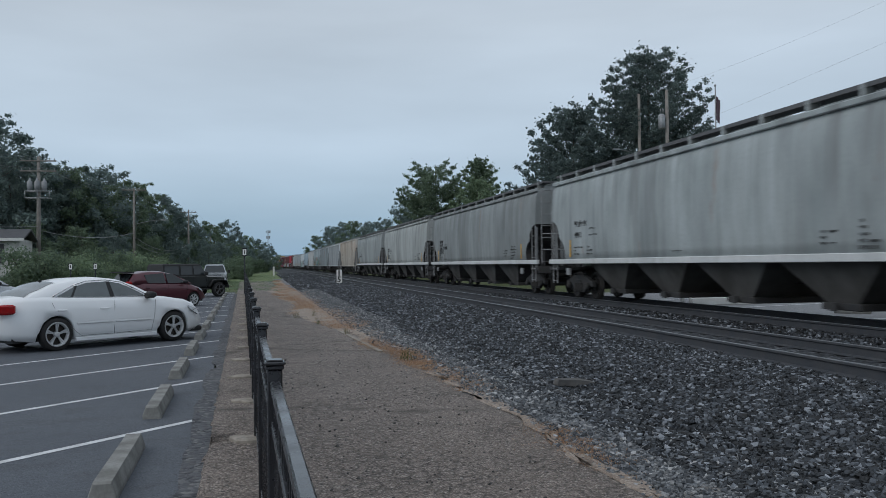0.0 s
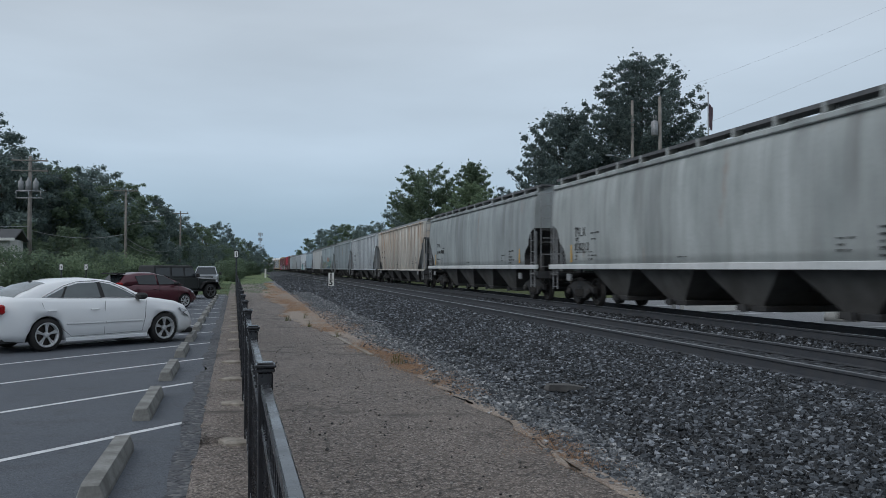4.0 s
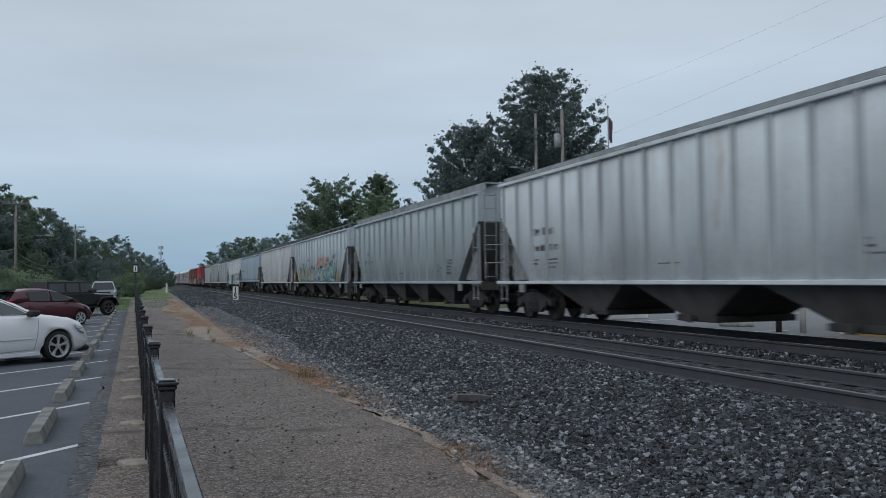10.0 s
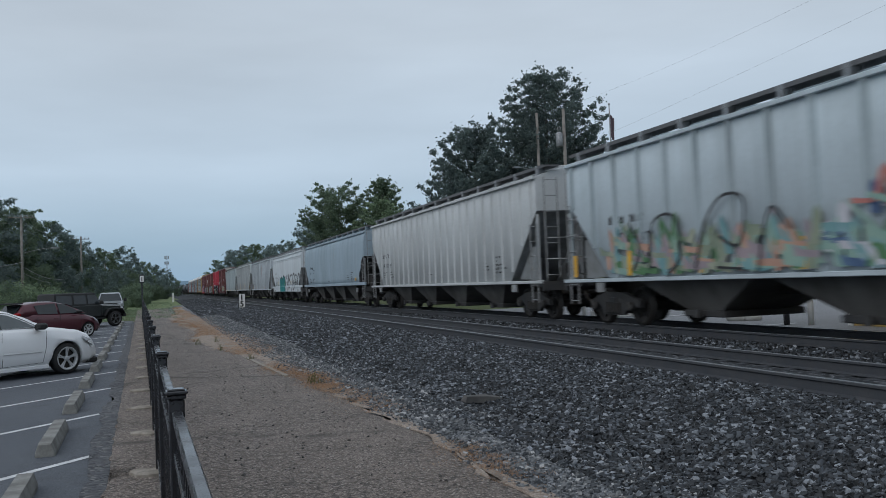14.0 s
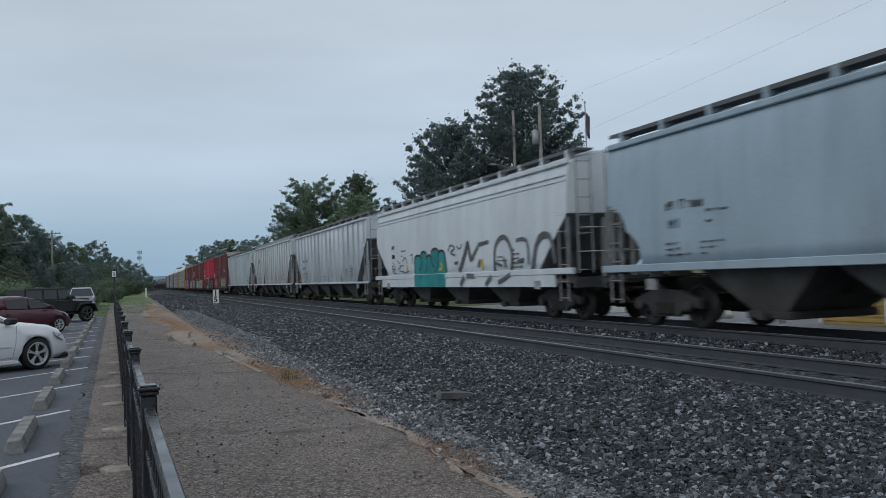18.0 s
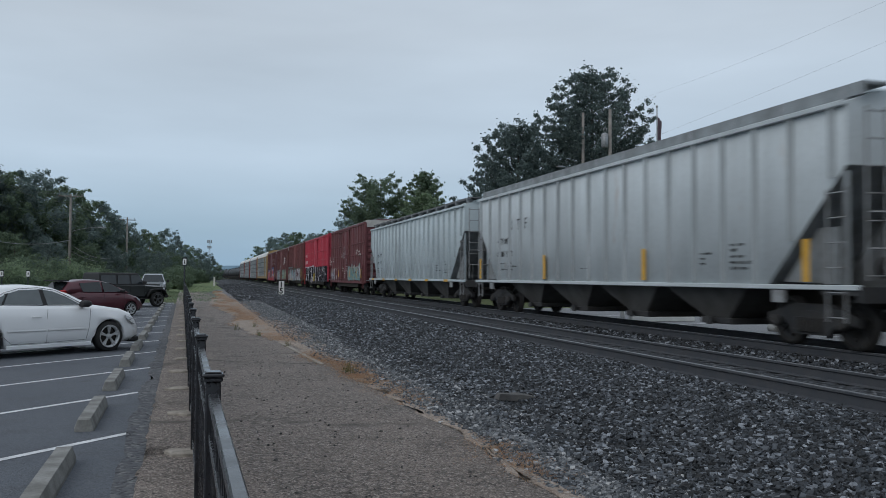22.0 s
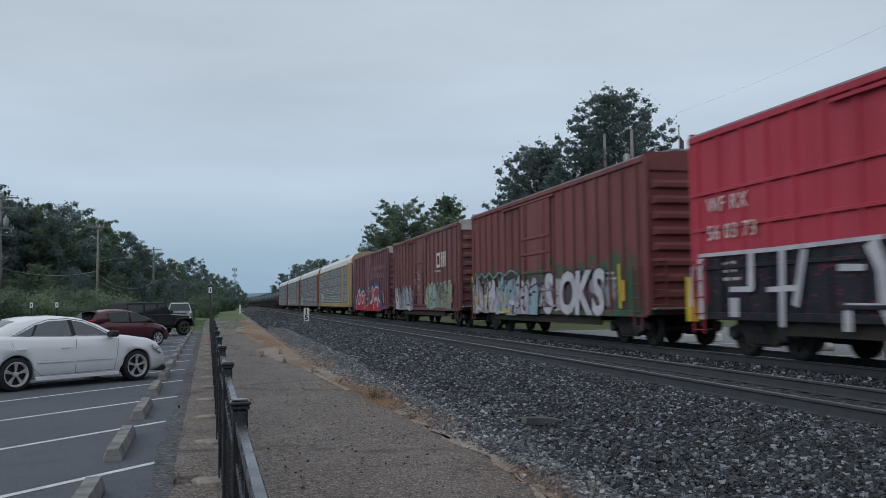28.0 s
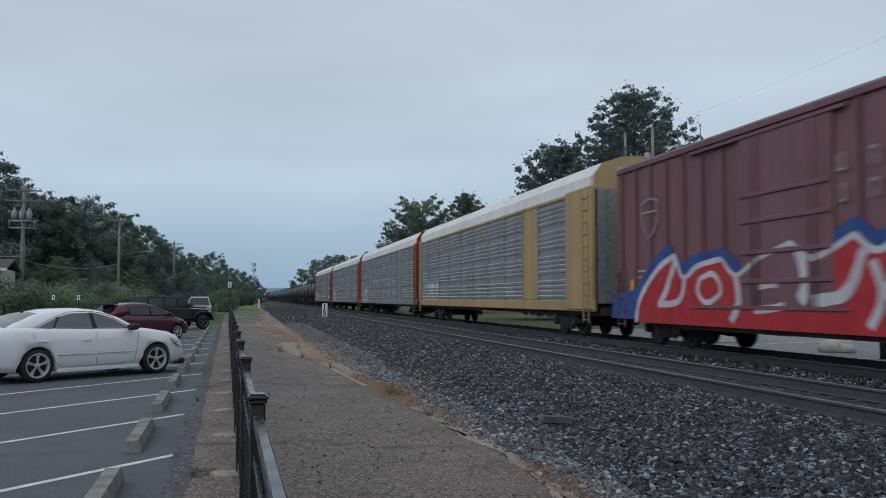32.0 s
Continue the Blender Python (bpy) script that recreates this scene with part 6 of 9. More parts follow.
    strokes(car, -1.575, [(0.3, [(-6.0, 2.0), (-6.4, 1.5)]), (0.26, [(-6.2, 1.4), (-6.6, 1.6)])], M_WHITE_SPRAY, "white sprayed cloud")
    shards(car, -1.553, 7.3, 5.2, 0.95, 1.95, 40, (M_LILAC_SPRAY, M_ROSE_GREY_SPRAY, M_SMOKE_SPRAY), 8, 0.3, "faded grey sprayed shards")
    strokes(car, -1.605, [(0.09, [(0.9, 2.75), (0.75, 3.15), (0.6, 2.8)]), (0.1, [(0.55, 3.2), (0.3, 3.45), (0.05, 3.2)]), (0.08, [(0.0, 2.8), (-0.15, 3.15), (-0.3, 2.75)]), (0.09, [(0.75, 2.6), (0.3, 2.7), (-0.2, 2.6)]), (0.07, [(0.5, 3.0), (0.3, 2.85), (0.1, 3.0)])], M_FADED_INK, "worn white emblem")
    for y, z in ((1.05, 1.95), (0.1, 1.75), (-0.6, 1.95), (0.3, 1.45), (1.5, 2.9), (-0.7, 2.45)):
        bars(car, -1.606, y, z, 3, M_WHITE_INK, 0.4, 0.07, 0.13, random.Random(int(y * 7 + z * 11)))
    for y, z in ((8.3, 2.75), (8.3, 2.4), (6.4, 2.6), (-5.6, 2.9), (-4.6, 3.0)):
        bars(car, -1.545, y, z, 2, M_WHITE_INK, 0.7, 0.13, 0.2, random.Random(int(y * 5 + z * 9)))
    markers(car, (3.3, -2.0, -4.9), 1.2, 1.75, -1.57, 0.09)
    car, e = MADE[15]
    x = -1.548
    for body, z in (("WF RX", 3.1), ("56 03 73", 2.5)):
        lettering("lettering", body, 0.46, M_WHITE_INK, car, side_pose(x, e - 0.75, z), "white stencilled letters", spacing=1.12)
    patch(car, -1.546, [(8.7, 0.72), (8.7, 1.75), (8.35, 1.7), (8.2, 0.74)], M_YELLOW_SPRAY, "yellow sprayed edge")
    strokes(car, -1.549, [(0.26, [(8.0, 0.78), (8.02, 2.12)]), (0.16, [(8.45, 1.05), (8.35, 2.0)]), (0.08, [(8.1, 2.19), (5.4, 2.17), (2.45, 2.2)]), (0.2, [(6.12, 2.14), (6.15, 1.4)]), (0.12, [(6.9, 1.42), (6.1, 1.42)]), (0.34, [(6.75, 0.85), (6.75, 1.25)]),
                          (0.17, [(5.1, 2.14), (5.15, 0.68)]), (0.11, [(5.6, 1.4), (4.75, 1.42)]), (0.2, [(4.45, 2.12), (4.75, 1.08)]), (0.1, [(3.4, 1.1), (2.55, 1.08)]), (0.2, [(3.36, 1.05), (3.36, 0.65)]), (0.12, [(3.55, 1.75), (2.9, 1.72)]),
                          (0.3, [(2.75, 2.15), (2.5, 1.7), (2.45, 1.1), (2.1, 0.6)])], M_WHITE_SPRAY, "white block strokes sprayed over black", False)
    strokes(car, -1.60, [(0.14, [(2.0, 2.24), (0.55, 2.26)]), (0.18, [(0.55, 2.26), (0.6, 1.55)]), (0.5, [(1.35, 1.0), (0.6, 1.0)]), (0.3, [(-0.7, 2.2), (-1.3, 1.7), (-1.1, 1.0), (-1.5, 0.8)])], M_WHITE_SPRAY, "white block strokes sprayed over black", False)
    patch(car, -1.6, [(0.5, 0.8), (0.45, 1.5), (-0.2, 1.6), (-0.15, 0.82)], M_YELLOW_SPRAY, "yellow sprayed block")
    strokes(car, -1.549, [(0.22, [(-2.2, 2.15), (-2.5, 1.2), (-3.1, 0.9)]), (0.16, [(-3.4, 2.1), (-3.6, 1.3), (-4.6, 1.35), (-4.7, 2.1)]), (0.2, [(-5.4, 0.8), (-5.2, 1.6), (-6.1, 2.1)]), (0.14, [(-6.6, 0.8), (-6.7, 2.1)]), (0.2, [(-7.2, 1.4), (-8.1, 1.5)])], M_WHITE_SPRAY, "white block strokes sprayed over black", False)
    car, e = MADE[16]
    for k, ch in enumerate("SOKS"):
        m = side_pose(-1.552, -0.8 - 1.32 * k, 0.86) @ Matrix.Diagonal((1.05, 1, 1, 1))
        lettering("spray_outline", ch, 1.75, M_BLACK_SPRAY, car, m, "dark outline of a sprayed letter", 0.001, 0.08, 1, 0.10)
        lettering("spray_lettering", ch, 1.75, M_WHITE_SPRAY, car, Matrix.Translation((-0.003, 0, 0)) @ m, "fat white sprayed letter", 0.001, 0.08, 1, 0.065)
    fingers(car, -1.552, 7.7, 1.55, 0.68, 2.25, 8, (M_LILAC_SPRAY, M_PALE_BLUE_SPRAY, M_WHITE_SPRAY, M_ROSE_GREY_SPRAY), M_BLACK_SPRAY, 9, "fat white sprayed form")
    fingers(car, -1.60, 1.4, -0.4, 0.68, 1.9, 2, (M_LILAC_SPRAY, M_PALE_BLUE_SPRAY), M_BLACK_SPRAY, 19, "fat white sprayed form")
    strokes(car, -1.575, [(0.07, [(7.7, 2.0), (7.3, 2.35), (6.8, 2.2), (6.4, 2.38), (5.9, 2.2), (5.3, 2.36), (4.7, 2.15), (4.0, 2.34), (3.3, 2.2), (2.6, 2.36), (1.8, 2.2)])], M_AQUA_SPRAY, "pale blue sprayed line")
    shards(car, -1.577, 7.5, 1.7, 0.75, 1.9, 46, (M_PALE_BLUE_SPRAY, M_ROSE_GREY_SPRAY, M_YELLOW_SPRAY, M_WHITE_SPRAY, M_LILAC_SPRAY), 21, 0.35, "pastel sprayed shards")
    strokes(car, -1.551, [(0.16, [(7.9, 2.3), (7.95, 0.8)]), (0.14, [(-6.6, 2.2), (-6.65, 1.0)])], M_YELLOW_SPRAY, "orange sprayed strokes", False)
    car, e = MADE[17]
    fingers(car, -1.551, -1.6, -6.9, 0.85, 2.25, 8, (M_CREAM_SPRAY, M_SAGE_SPRAY, M_CREAM_SPRAY, M_MINT_SPRAY), M_SMOKE_SPRAY, 12, "pale yellow sprayed form")
    fingers(car, -1.551, 7.0, 1.75, 0.72, 2.25, 9, (M_WHITE_SPRAY, M_ROSE_GREY_SPRAY, M_PALE_BLUE_SPRAY), M_SMOKE_SPRAY, 15, "white sprayed form", 3)
    strokes(car, -1.556, [(0.2, [(-1.2, 1.35), (-1.5, 1.1)]), (0.18, [(-5.0, 1.5), (-5.02, 1.1)]), (0.16, [(7.6, 1.4), (7.6, 1.0)]), (0.16, [(2.05, 1.6), (2.1, 1.2)])], M_YELLOW_SPRAY, "orange sprayed strokes", False)
    # railway emblem, as plain shapes
    s = Shape()
    for y0, y1, z0, z1 in ((-4.12, -3.98, 2.94, 3.68), (-4.75, -4.61, 2.94, 3.68), (-4.61, -4.12, 3.54, 3.68), (-4.61, -4.12, 2.94, 3.08), (-5.2, -5.0, 2.94, 3.68), (-5.55, -5.35, 2.94, 3.68), (-5.9, -5.7, 2.94, 3.68)):
        s.box(-1.556, -1.55, y0, y1, z0, z1)
    part("emblem", s, M_WHITE_INK, car, "white painted emblem")
    bars(car, -1.605, 0.35, 2.75, 4, M_WHITE_INK, 0.45, 0.05, 0.1)
    bars(car, -1.605, 1.2, 2.45, 3, M_WHITE_INK, 0.35, 0.05, 0.11)
    bars(car, -1.605, 0.3, 2.1, 3, M_WHITE_INK, 0.4, 0.06, 0.12)
    bars(car, -1.552, -3.5, 2.72, 1, M_WHITE_INK, 1.6, 0.12)
    car, e = MADE[18]
    top = [(6.3, 1.3), (5.3, 2.0), (4.37, 2.3), (4.0, 1.75), (3.3, 2.0), (2.26, 2.12), (1.7, 1.75), (0.9, 2.05), (-0.22, 2.33), (-0.9, 2.0), (-2.06, 2.36), (-2.6, 2.05), (-3.3, 2.3), (-4.52, 2.28), (-4.6, 1.55), (-5.13, 1.3)]
    patch(car, -1.549, [(8.2, 0.7)] + [(8.1, 1.35), (6.9, 1.45)] + [(y + 0.25 if y > 3 else y - (0.05 if y > -4 else 0.45), z + 0.3 + 0.1 * rough(y, z, 2.0)) for y, z in top] + [(-6.1, 1.2), (-6.3, 0.68)], M_BLUE_SPRAY, "blue sprayed halo")
    patch(car, -1.552, [(6.6, 0.62)] + top + [(-5.5, 0.62)], M_RED_SPRAY, "red sprayed field")
    strokes(car, -1.555, [(0.16, [(6.62, 0.62)] + top[:3]), (0.13, top[2:6]), (0.1, top[5:9]), (0.13, top[8:11]), (0.13, top[10:14]), (0.16, top[13:] + [(-5.3, 1.25)]), (0.2, [(4.3, 2.25), (4.9, 1.4), (5.2, 1.15)]), (0.16, [(5.3, 1.1), (4.2, 1.2), (3.9, 1.75)]),
                          (0.13, [(3.2, 1.7), (2.6, 1.8), (2.3, 1.4), (2.9, 1.15), (3.3, 1.4), (3.2, 1.7)]), (0.2, [(1.7, 1.75), (1.6, 1.2), (1.9, 0.75)]), (0.16, [(0.9, 1.5), (0.2, 1.55)]), (0.16, [(1.0, 1.0), (0.0, 1.1)]), (0.3, [(-0.5, 2.2), (-0.7, 1.5), (-0.5, 1.2)]),
                          (0.24, [(-0.9, 1.2), (-1.8, 1.35), (-2.3, 2.1)]), (0.2, [(-2.5, 1.9), (-2.7, 1.3), (-2.4, 0.75)]), (0.28, [(-2.7, 1.35), (-3.6, 1.5), (-3.9, 1.35)]), (0.3, [(-4.5, 1.6), (-4.3, 1.1), (-4.0, 1.0)])], M_WHITE_SPRAY, "white sprayed outlines")
    strokes(car, -1.552, [(0.05, [(6.2, 3.75), (5.75, 3.85), (5.3, 3.75)]), (0.05, [(6.2, 3.75), (6.15, 3.2), (5.75, 2.8)]), (0.05, [(5.3, 3.75), (5.35, 3.2), (5.75, 2.8)]), (0.04, [(6.15, 3.5), (5.35, 3.5)])], M_FADED_INK, "worn shield emblem")
    for k in range(8):
        for z in (3.5, 2.95):
            yy = -1.75 - 0.82 * k
            if z < 3 and k == 7:
                continue
            part("name_block", Shape().box(-1.556, -1.552, yy - 0.12, yy - 0.07, z, z + 0.32).box(-1.556, -1.552, yy + 0.07, yy + 0.12, z, z + 0.32).box(-1.556, -1.552, yy - 0.07, yy + 0.07, z + (0.27 if k % 2 else 0.0), z + (0.32 if k % 2 else 0.05)), M_FADED_INK, car)
    car, e = MADE[10]
    humps = []
    for c, r, z in ((3.15, 0.42, 2.08), (2.45, 0.38, 2.2), (1.8, 0.3, 2.05), (1.15, 0.42, 2.26), (0.45, 0.38, 2.16)):
        humps += [(c + r * math.cos(a * math.pi / 6), z - 0.16 + 0.16 * math.sin(a * math.pi / 6)) for a in range(0, 7)]
    patch(car, -1.5225, [(3.56, 1.36)] + humps + [(0.06, 1.36)], M_TEAL_SPRAY, "teal sprayed field")
    patch(car, -1.5535, [(3.56, 0.9), (3.56, 1.35), (0.06, 1.35), (0.06, 0.9)], M_TEAL_SPRAY, "teal sprayed field on the sill")
    strokes(car, -1.524, [(0.09, humps[7 * k:7 * k + 7]) for k in range(5)] + [(0.06, [(3.56, 1.4), (3.58, 1.95)]), (0.07, [(2.8, 2.0), (2.75, 1.7), (3.0, 1.5)]), (0.06, [(2.1, 2.0), (2.1, 1.6), (2.4, 1.4)]), (0.06, [(1.55, 2.1), (1.5, 1.75), (1.2, 1.6)]), (0.07, [(0.85, 2.05), (0.8, 1.7), (1.2, 1.4)]), (0.07, [(0.06, 2.0), (0.0, 1.6), (-0.05, 1.4)])], M_BLACK_SPRAY, "black sprayed outlines")
    strokes(car, -1.5245, [(0.1, [(0.55, 1.75), (0.4, 1.55), (0.7, 1.5)]), (0.12, [(4.6, 1.75), (4.5, 1.45)]), (0.16, [(-3.3, 1.75), (-3.35, 1.4)])], M_YELLOW_SPRAY, "orange sprayed strokes")
    strokes(car, -1.5225, [(0.22, [(-1.25, 1.4), (-1.75, 1.85), (-2.15, 2.35)]), (0.22, [(-2.15, 2.35), (-2.3, 1.9), (-2.4, 1.75)]), (0.16, [(-2.4, 1.75), (-2.7, 1.95), (-3.0, 2.15)]), (0.13, [(-3.0, 2.2), (-3.9, 2.26)]), (0.16, [(-4.3, 1.25), (-4.35, 2.0), (-4.8, 2.32), (-5.3, 2.25), (-5.6, 1.8), (-5.5, 1.25)]),
                          (0.14, [(-3.0, 1.5), (-3.15, 1.75)]), (0.1, [(-0.85, 1.68), (-1.2, 1.7)]), (0.12, [(-5.0, 1.75), (-5.15, 1.45)]), (0.12, [(-5.9, 2.2), (-6.6, 2.15), (-6.7, 1.5)]), (0.2, [(-6.9, 1.3), (-7.3, 2.1), (-8.0, 2.2), (-8.3, 1.5)]), (0.07, [(-0.25, 2.1), (-0.5, 2.3), (-0.9, 2.2), (-0.5, 2.05), (-0.95, 1.95)]), (0.06, [(-1.1, 2.25), (-1.4, 2.15), (-1.6, 2.3)]),
                          (0.08, [(-4.4, 1.6), (-4.9, 1.5)]), (0.1, [(-6.0, 1.6), (-6.4, 1.65)])], M_SMOKE_SPRAY, "faded black sprayed outlines")
    strokes(car, -1.556, [(0.2, [(-1.4, 0.95), (-1.8, 1.2)]), (0.16, [(-2.0, 1.25), (-2.7, 1.22)]), (0.15, [(-3.6, 0.95), (-4.1, 1.2)]), (0.13, [(-4.6, 1.0), (-5.5, 1.25)])], M_SMOKE_SPRAY, "faded black sprayed outlines")
    strokes(car, -1.5225, [(0.04, [(6.6, 1.9), (6.2, 1.7), (6.5, 1.5), (6.0, 1.42)]), (0.04, [(5.9, 1.95), (5.5, 1.8), (5.8, 1.55)]), (0.05, [(5.2, 1.9), (4.8, 2.05), (4.5, 1.8)]), (0.04, [(5.3, 1.5), (4.9, 1.45), (4.3, 1.5)]), (0.05, [(4.1, 2.1), (3.8, 2.15), (3.9, 1.8)])], M_SMOKE_SPRAY, "faint sprayed marks")
    for z in (3.55, 3.68):
        part("side_seam", Shape().box(-1.50, -1.44, -e + 0.3, e - 0.3, z, z + 0.035), P_BRIGHT, car)


car_lettering()

# ---- parked vehicles ----
def mat_carpaint(name, c, metal=0.0, rough=0.28):
    m, nt, b = node_mat(name, rough, metal, 0.5)
    n = noise_node(nt, 2.0, 4.0)
    f = noise_node(nt, 90.0, 2.0)
    col = blend(nt, span(nt, n, 0.35, 0.7, 0, 0.12), c, tuple(v * 0.8 for v in c))
    nt.links.new(blend(nt, span(nt, f, 0.4, 0.7, 0, 0.06), col, (0.3, 0.28, 0.25)), b.inputs["Base Color"])
    b.inputs["Coat Weight"].default_value = 0.5
    b.inputs["Coat Roughness"].default_value = 0.12
    return m


def mat_glass(name, c=(0.02, 0.025, 0.028)):
    m, nt, b = node_mat(name, 0.06, 0.0, 0.6)
    n = noise_node(nt, 3.0, 2.0)
    nt.links.new(blend(nt, span(nt, n, 0.3, 0.7, 0, 0.4), c, tuple(v * 1.6 for v in c)), b.inputs["Base Color"])
    return m


M_CARWHITE = mat_carpaint("white_car_paint", (0.84, 0.85, 0.86))
M_CARRED = mat_carpaint("maroon_car_paint", (0.078, 0.010, 0.020), 0.2)
M_CARBLACK = mat_carpaint("black_green_car_paint", (0.022, 0.026, 0.026))
M_CARSILVER = mat_carpaint("silver_car_paint", (0.42, 0.44, 0.47), 0.5)
M_GLASS = mat_glass("tinted_car_glass")
# Base raised to paint in reflected sky and the view through the cabin.
M_SEDAN_GLASS = mat_glass("reflection_grey_car_glass", (0.11, 0.125, 0.13))
M_TYRE = mat_plain("tyre_rubber", (0.018, 0.018, 0.019), (0.03, 0.029, 0.028), 8.0, 0.85)
M_RIM = mat_plain("alloy_rim", (0.62, 0.63, 0.64), (0.5, 0.51, 0.52), 8.0, 0.35, 0.2)
M_DARK_RIM = mat_plain("dark_grey_rim", (0.16, 0.165, 0.17), (0.1, 0.1, 0.1), 8.0, 0.4, 0.3)
M_TRIM = mat_plain("black_plastic_trim", (0.018, 0.018, 0.019), (0.028, 0.028, 0.028), 8.0, 0.6)
M_REDLAMP = mat_plain("red_lamp_lens", (0.42, 0.012, 0.014), (0.3, 0.01, 0.012), 9.0, 0.2)
M_CLEARLAMP = mat_plain("clear_lamp_lens", (0.42, 0.44, 0.46), (0.25, 0.27, 0.29), 9.0, 0.12)
M_CHROME = mat_plain("chrome_trim", (0.6, 0.61, 0.62), (0.5, 0.5, 0.51), 9.0, 0.15, 1.0)


def lerp_tab(tab, s):
    if s <= tab[0][0]:
        return tab[0][1]
    for (a, va), (b, vb) in zip(tab, tab[1:]):
        if s <= b:
            k = (s - a) / (b - a)
            k = k * k * (3 - 2 * k) * 0.5 + k * 0.5
            return va + (vb - va) * k
    return tab[-1][1]


def wheel_part(car, x, y, r, w, rim_mat, spokes=5, side=1):
    ws = Shape().lathe([(-w / 2, r * 0.7), (-w / 2, r * 0.93), (-w * 0.35, r), (w * 0.35, r), (w / 2, r * 0.93), (w / 2, r * 0.7), (w * 0.3, r * 0.66), (-w * 0.3, r * 0.66), (-w / 2, r * 0.7)], "y", 28, (x, y, r), cap=False)
    tyre = part("wheel", ws, M_TYRE, car, "black tyre on an alloy rim")
    rm = Shape().lathe([(side * w * 0.47, r * 0.76), (side * w * 0.53, r * 0.74), (side * w * 0.46, r * 0.66), (side * w * 0.1, r * 0.64)], "y", 28, (x, y, r), cap=False)
    rm.lathe([(side * w * 0.2, 0.06), (side * w * 0.44, 0.055), (side * w * 0.46, 0.03)], "y", 12, (x, y, r))
    y0, y1, y2 = y + side * w * 0.24, y + side * w * 0.40, y + side * w * 0.47
    for k in range(spokes):
        a = 2 * math.pi * k / spokes + 0.3
        for e0, e1 in ((-0.95, -0.12), (0.12, 0.95)):
            def at(rad, half, yy):
                q = a + half * 0.115 * (r * 0.5 / rad) ** 0.45
                return (x + rad * math.cos(q), yy, r + rad * math.sin(q))
            rm.rings([[at(0.06, e0 * 1.6, y1), at(0.06, e1 * 1.6, y1), at(0.06, e1 * 1.6, y0), at(0.06, e0 * 1.6, y0)],
                      [at(r * 0.42, e0 * 1.5, y1), at(r * 0.42, e1 * 1.5, y1), at(r * 0.42, e1 * 1.5, y0), at(r * 0.42, e0 * 1.5, y0)],
                      [at(r * 0.69, e0 * 1.9, y2), at(r * 0.69, e1 * 1.9, y2), at(r * 0.69, e1 * 1.9, y0), at(r * 0.69, e0 * 1.9, y0)]])
    part("rim", rm, rim_mat, tyre)
    part("brake_disc", Shape().lathe([(side * w * 0.02, r * 0.6), (side * w * 0.08, r * 0.6)], "y", 20, (x, y, r)), M_BLACK_IRON, tyre)


def shell(L, W, top, bottom, wheels, wheel_r, half_w, nose=0.8):
    """Lower body: lofted sections, with wheel arches cut into the lower edge. x runs forward."""
    s = Shape()
    rings = []
    n = 96
    for k in range(n + 1):
        x = -L / 2 + L * k / n
        d = min(x + L / 2, L / 2 - x)
        plan = 1 - 0.36 * max(0.0, 1 - d / nose) ** 2.0
        w = W / 2 * plan
        zt = lerp_tab(top, x)
        zb = lerp_tab(bottom, x)
        arch = zb
        for wx in wheels:
            q = (wheel_r * 1.13) ** 2 - (x - wx) ** 2
            if q > 0:
                arch = max(arch, wheel_r + math.sqrt(q))
        arch = min(arch, zt - 0.12)
        h = zt - zb
        ring = []
        for u, v in half_w:
            z = zb + h * v
            ring.append((x, w * u, max(z, arch) if v < 0.85 else z))
        order = ring + [(x, 0.5 * w * half_w[-1][0], zt + 0.02), (x, 0, zt + 0.03), (x, -0.5 * w * half_w[-1][0], zt + 0.02)] + [(x, -y, z) for x, y, z in reversed(ring)]
        rings.append(order)
    s.rings(rings, True, True)
    return s


def cabin(front, rear, zb, zr_tab, wb, wr):
    """Glasshouse shell from x=rear to x=front; the roof height follows zr_tab."""
    s = Shape()
    rings = []
    n = 40
    for k in range(n + 1):
        x = rear + (front - rear) * k / n
        z = max(zb + 0.004, lerp_tab(zr_tab, x))
        f = min(1.0, (z - zb) / 0.5)
        w1 = wb + (wr - wb) * f
        ring = [(x, wb, zb), (x, wb + (w1 - wb) * 0.5, zb + (z - zb) * 0.5), (x, w1, z - 0.05 * f), (x, w1 * 0.86, z - 0.012 * f), (x, w1 * 0.45, z + 0.012), (x, 0, z + 0.018)]
        rings.append(ring + [(a, -b, c) for a, b, c in reversed(ring[:-1])])
    s.rings(rings, True, True)
    return s


def side_glass(car, pts, zb, zr, wb, wr, name="window", lift=0.018, mat=None):
    """Panes on both sides: pts of (x, z)."""
    for sg in (-1, 1):
        s = Shape()
        v = []
        for x, z in pts:
            k = (z - zb) / (zr - zb)
            v.append((x, sg * (wb + (wr - wb) * k + lift), z))
        for x, z in pts:
            k = (z - zb) / (zr - zb)
            v.append((x, sg * (wb + (wr - wb) * k - 0.01), z))
        n = len(pts)
        f = [tuple(range(n)), tuple(reversed(range(n, 2 * n)))] + [(i, n + i, n + (i + 1) % n, (i + 1) % n) for i in range(n)]
        s.add(v, f)
        part(name, s, mat or M_GLASS, car, "dark tinted pane" if mat is None else "")


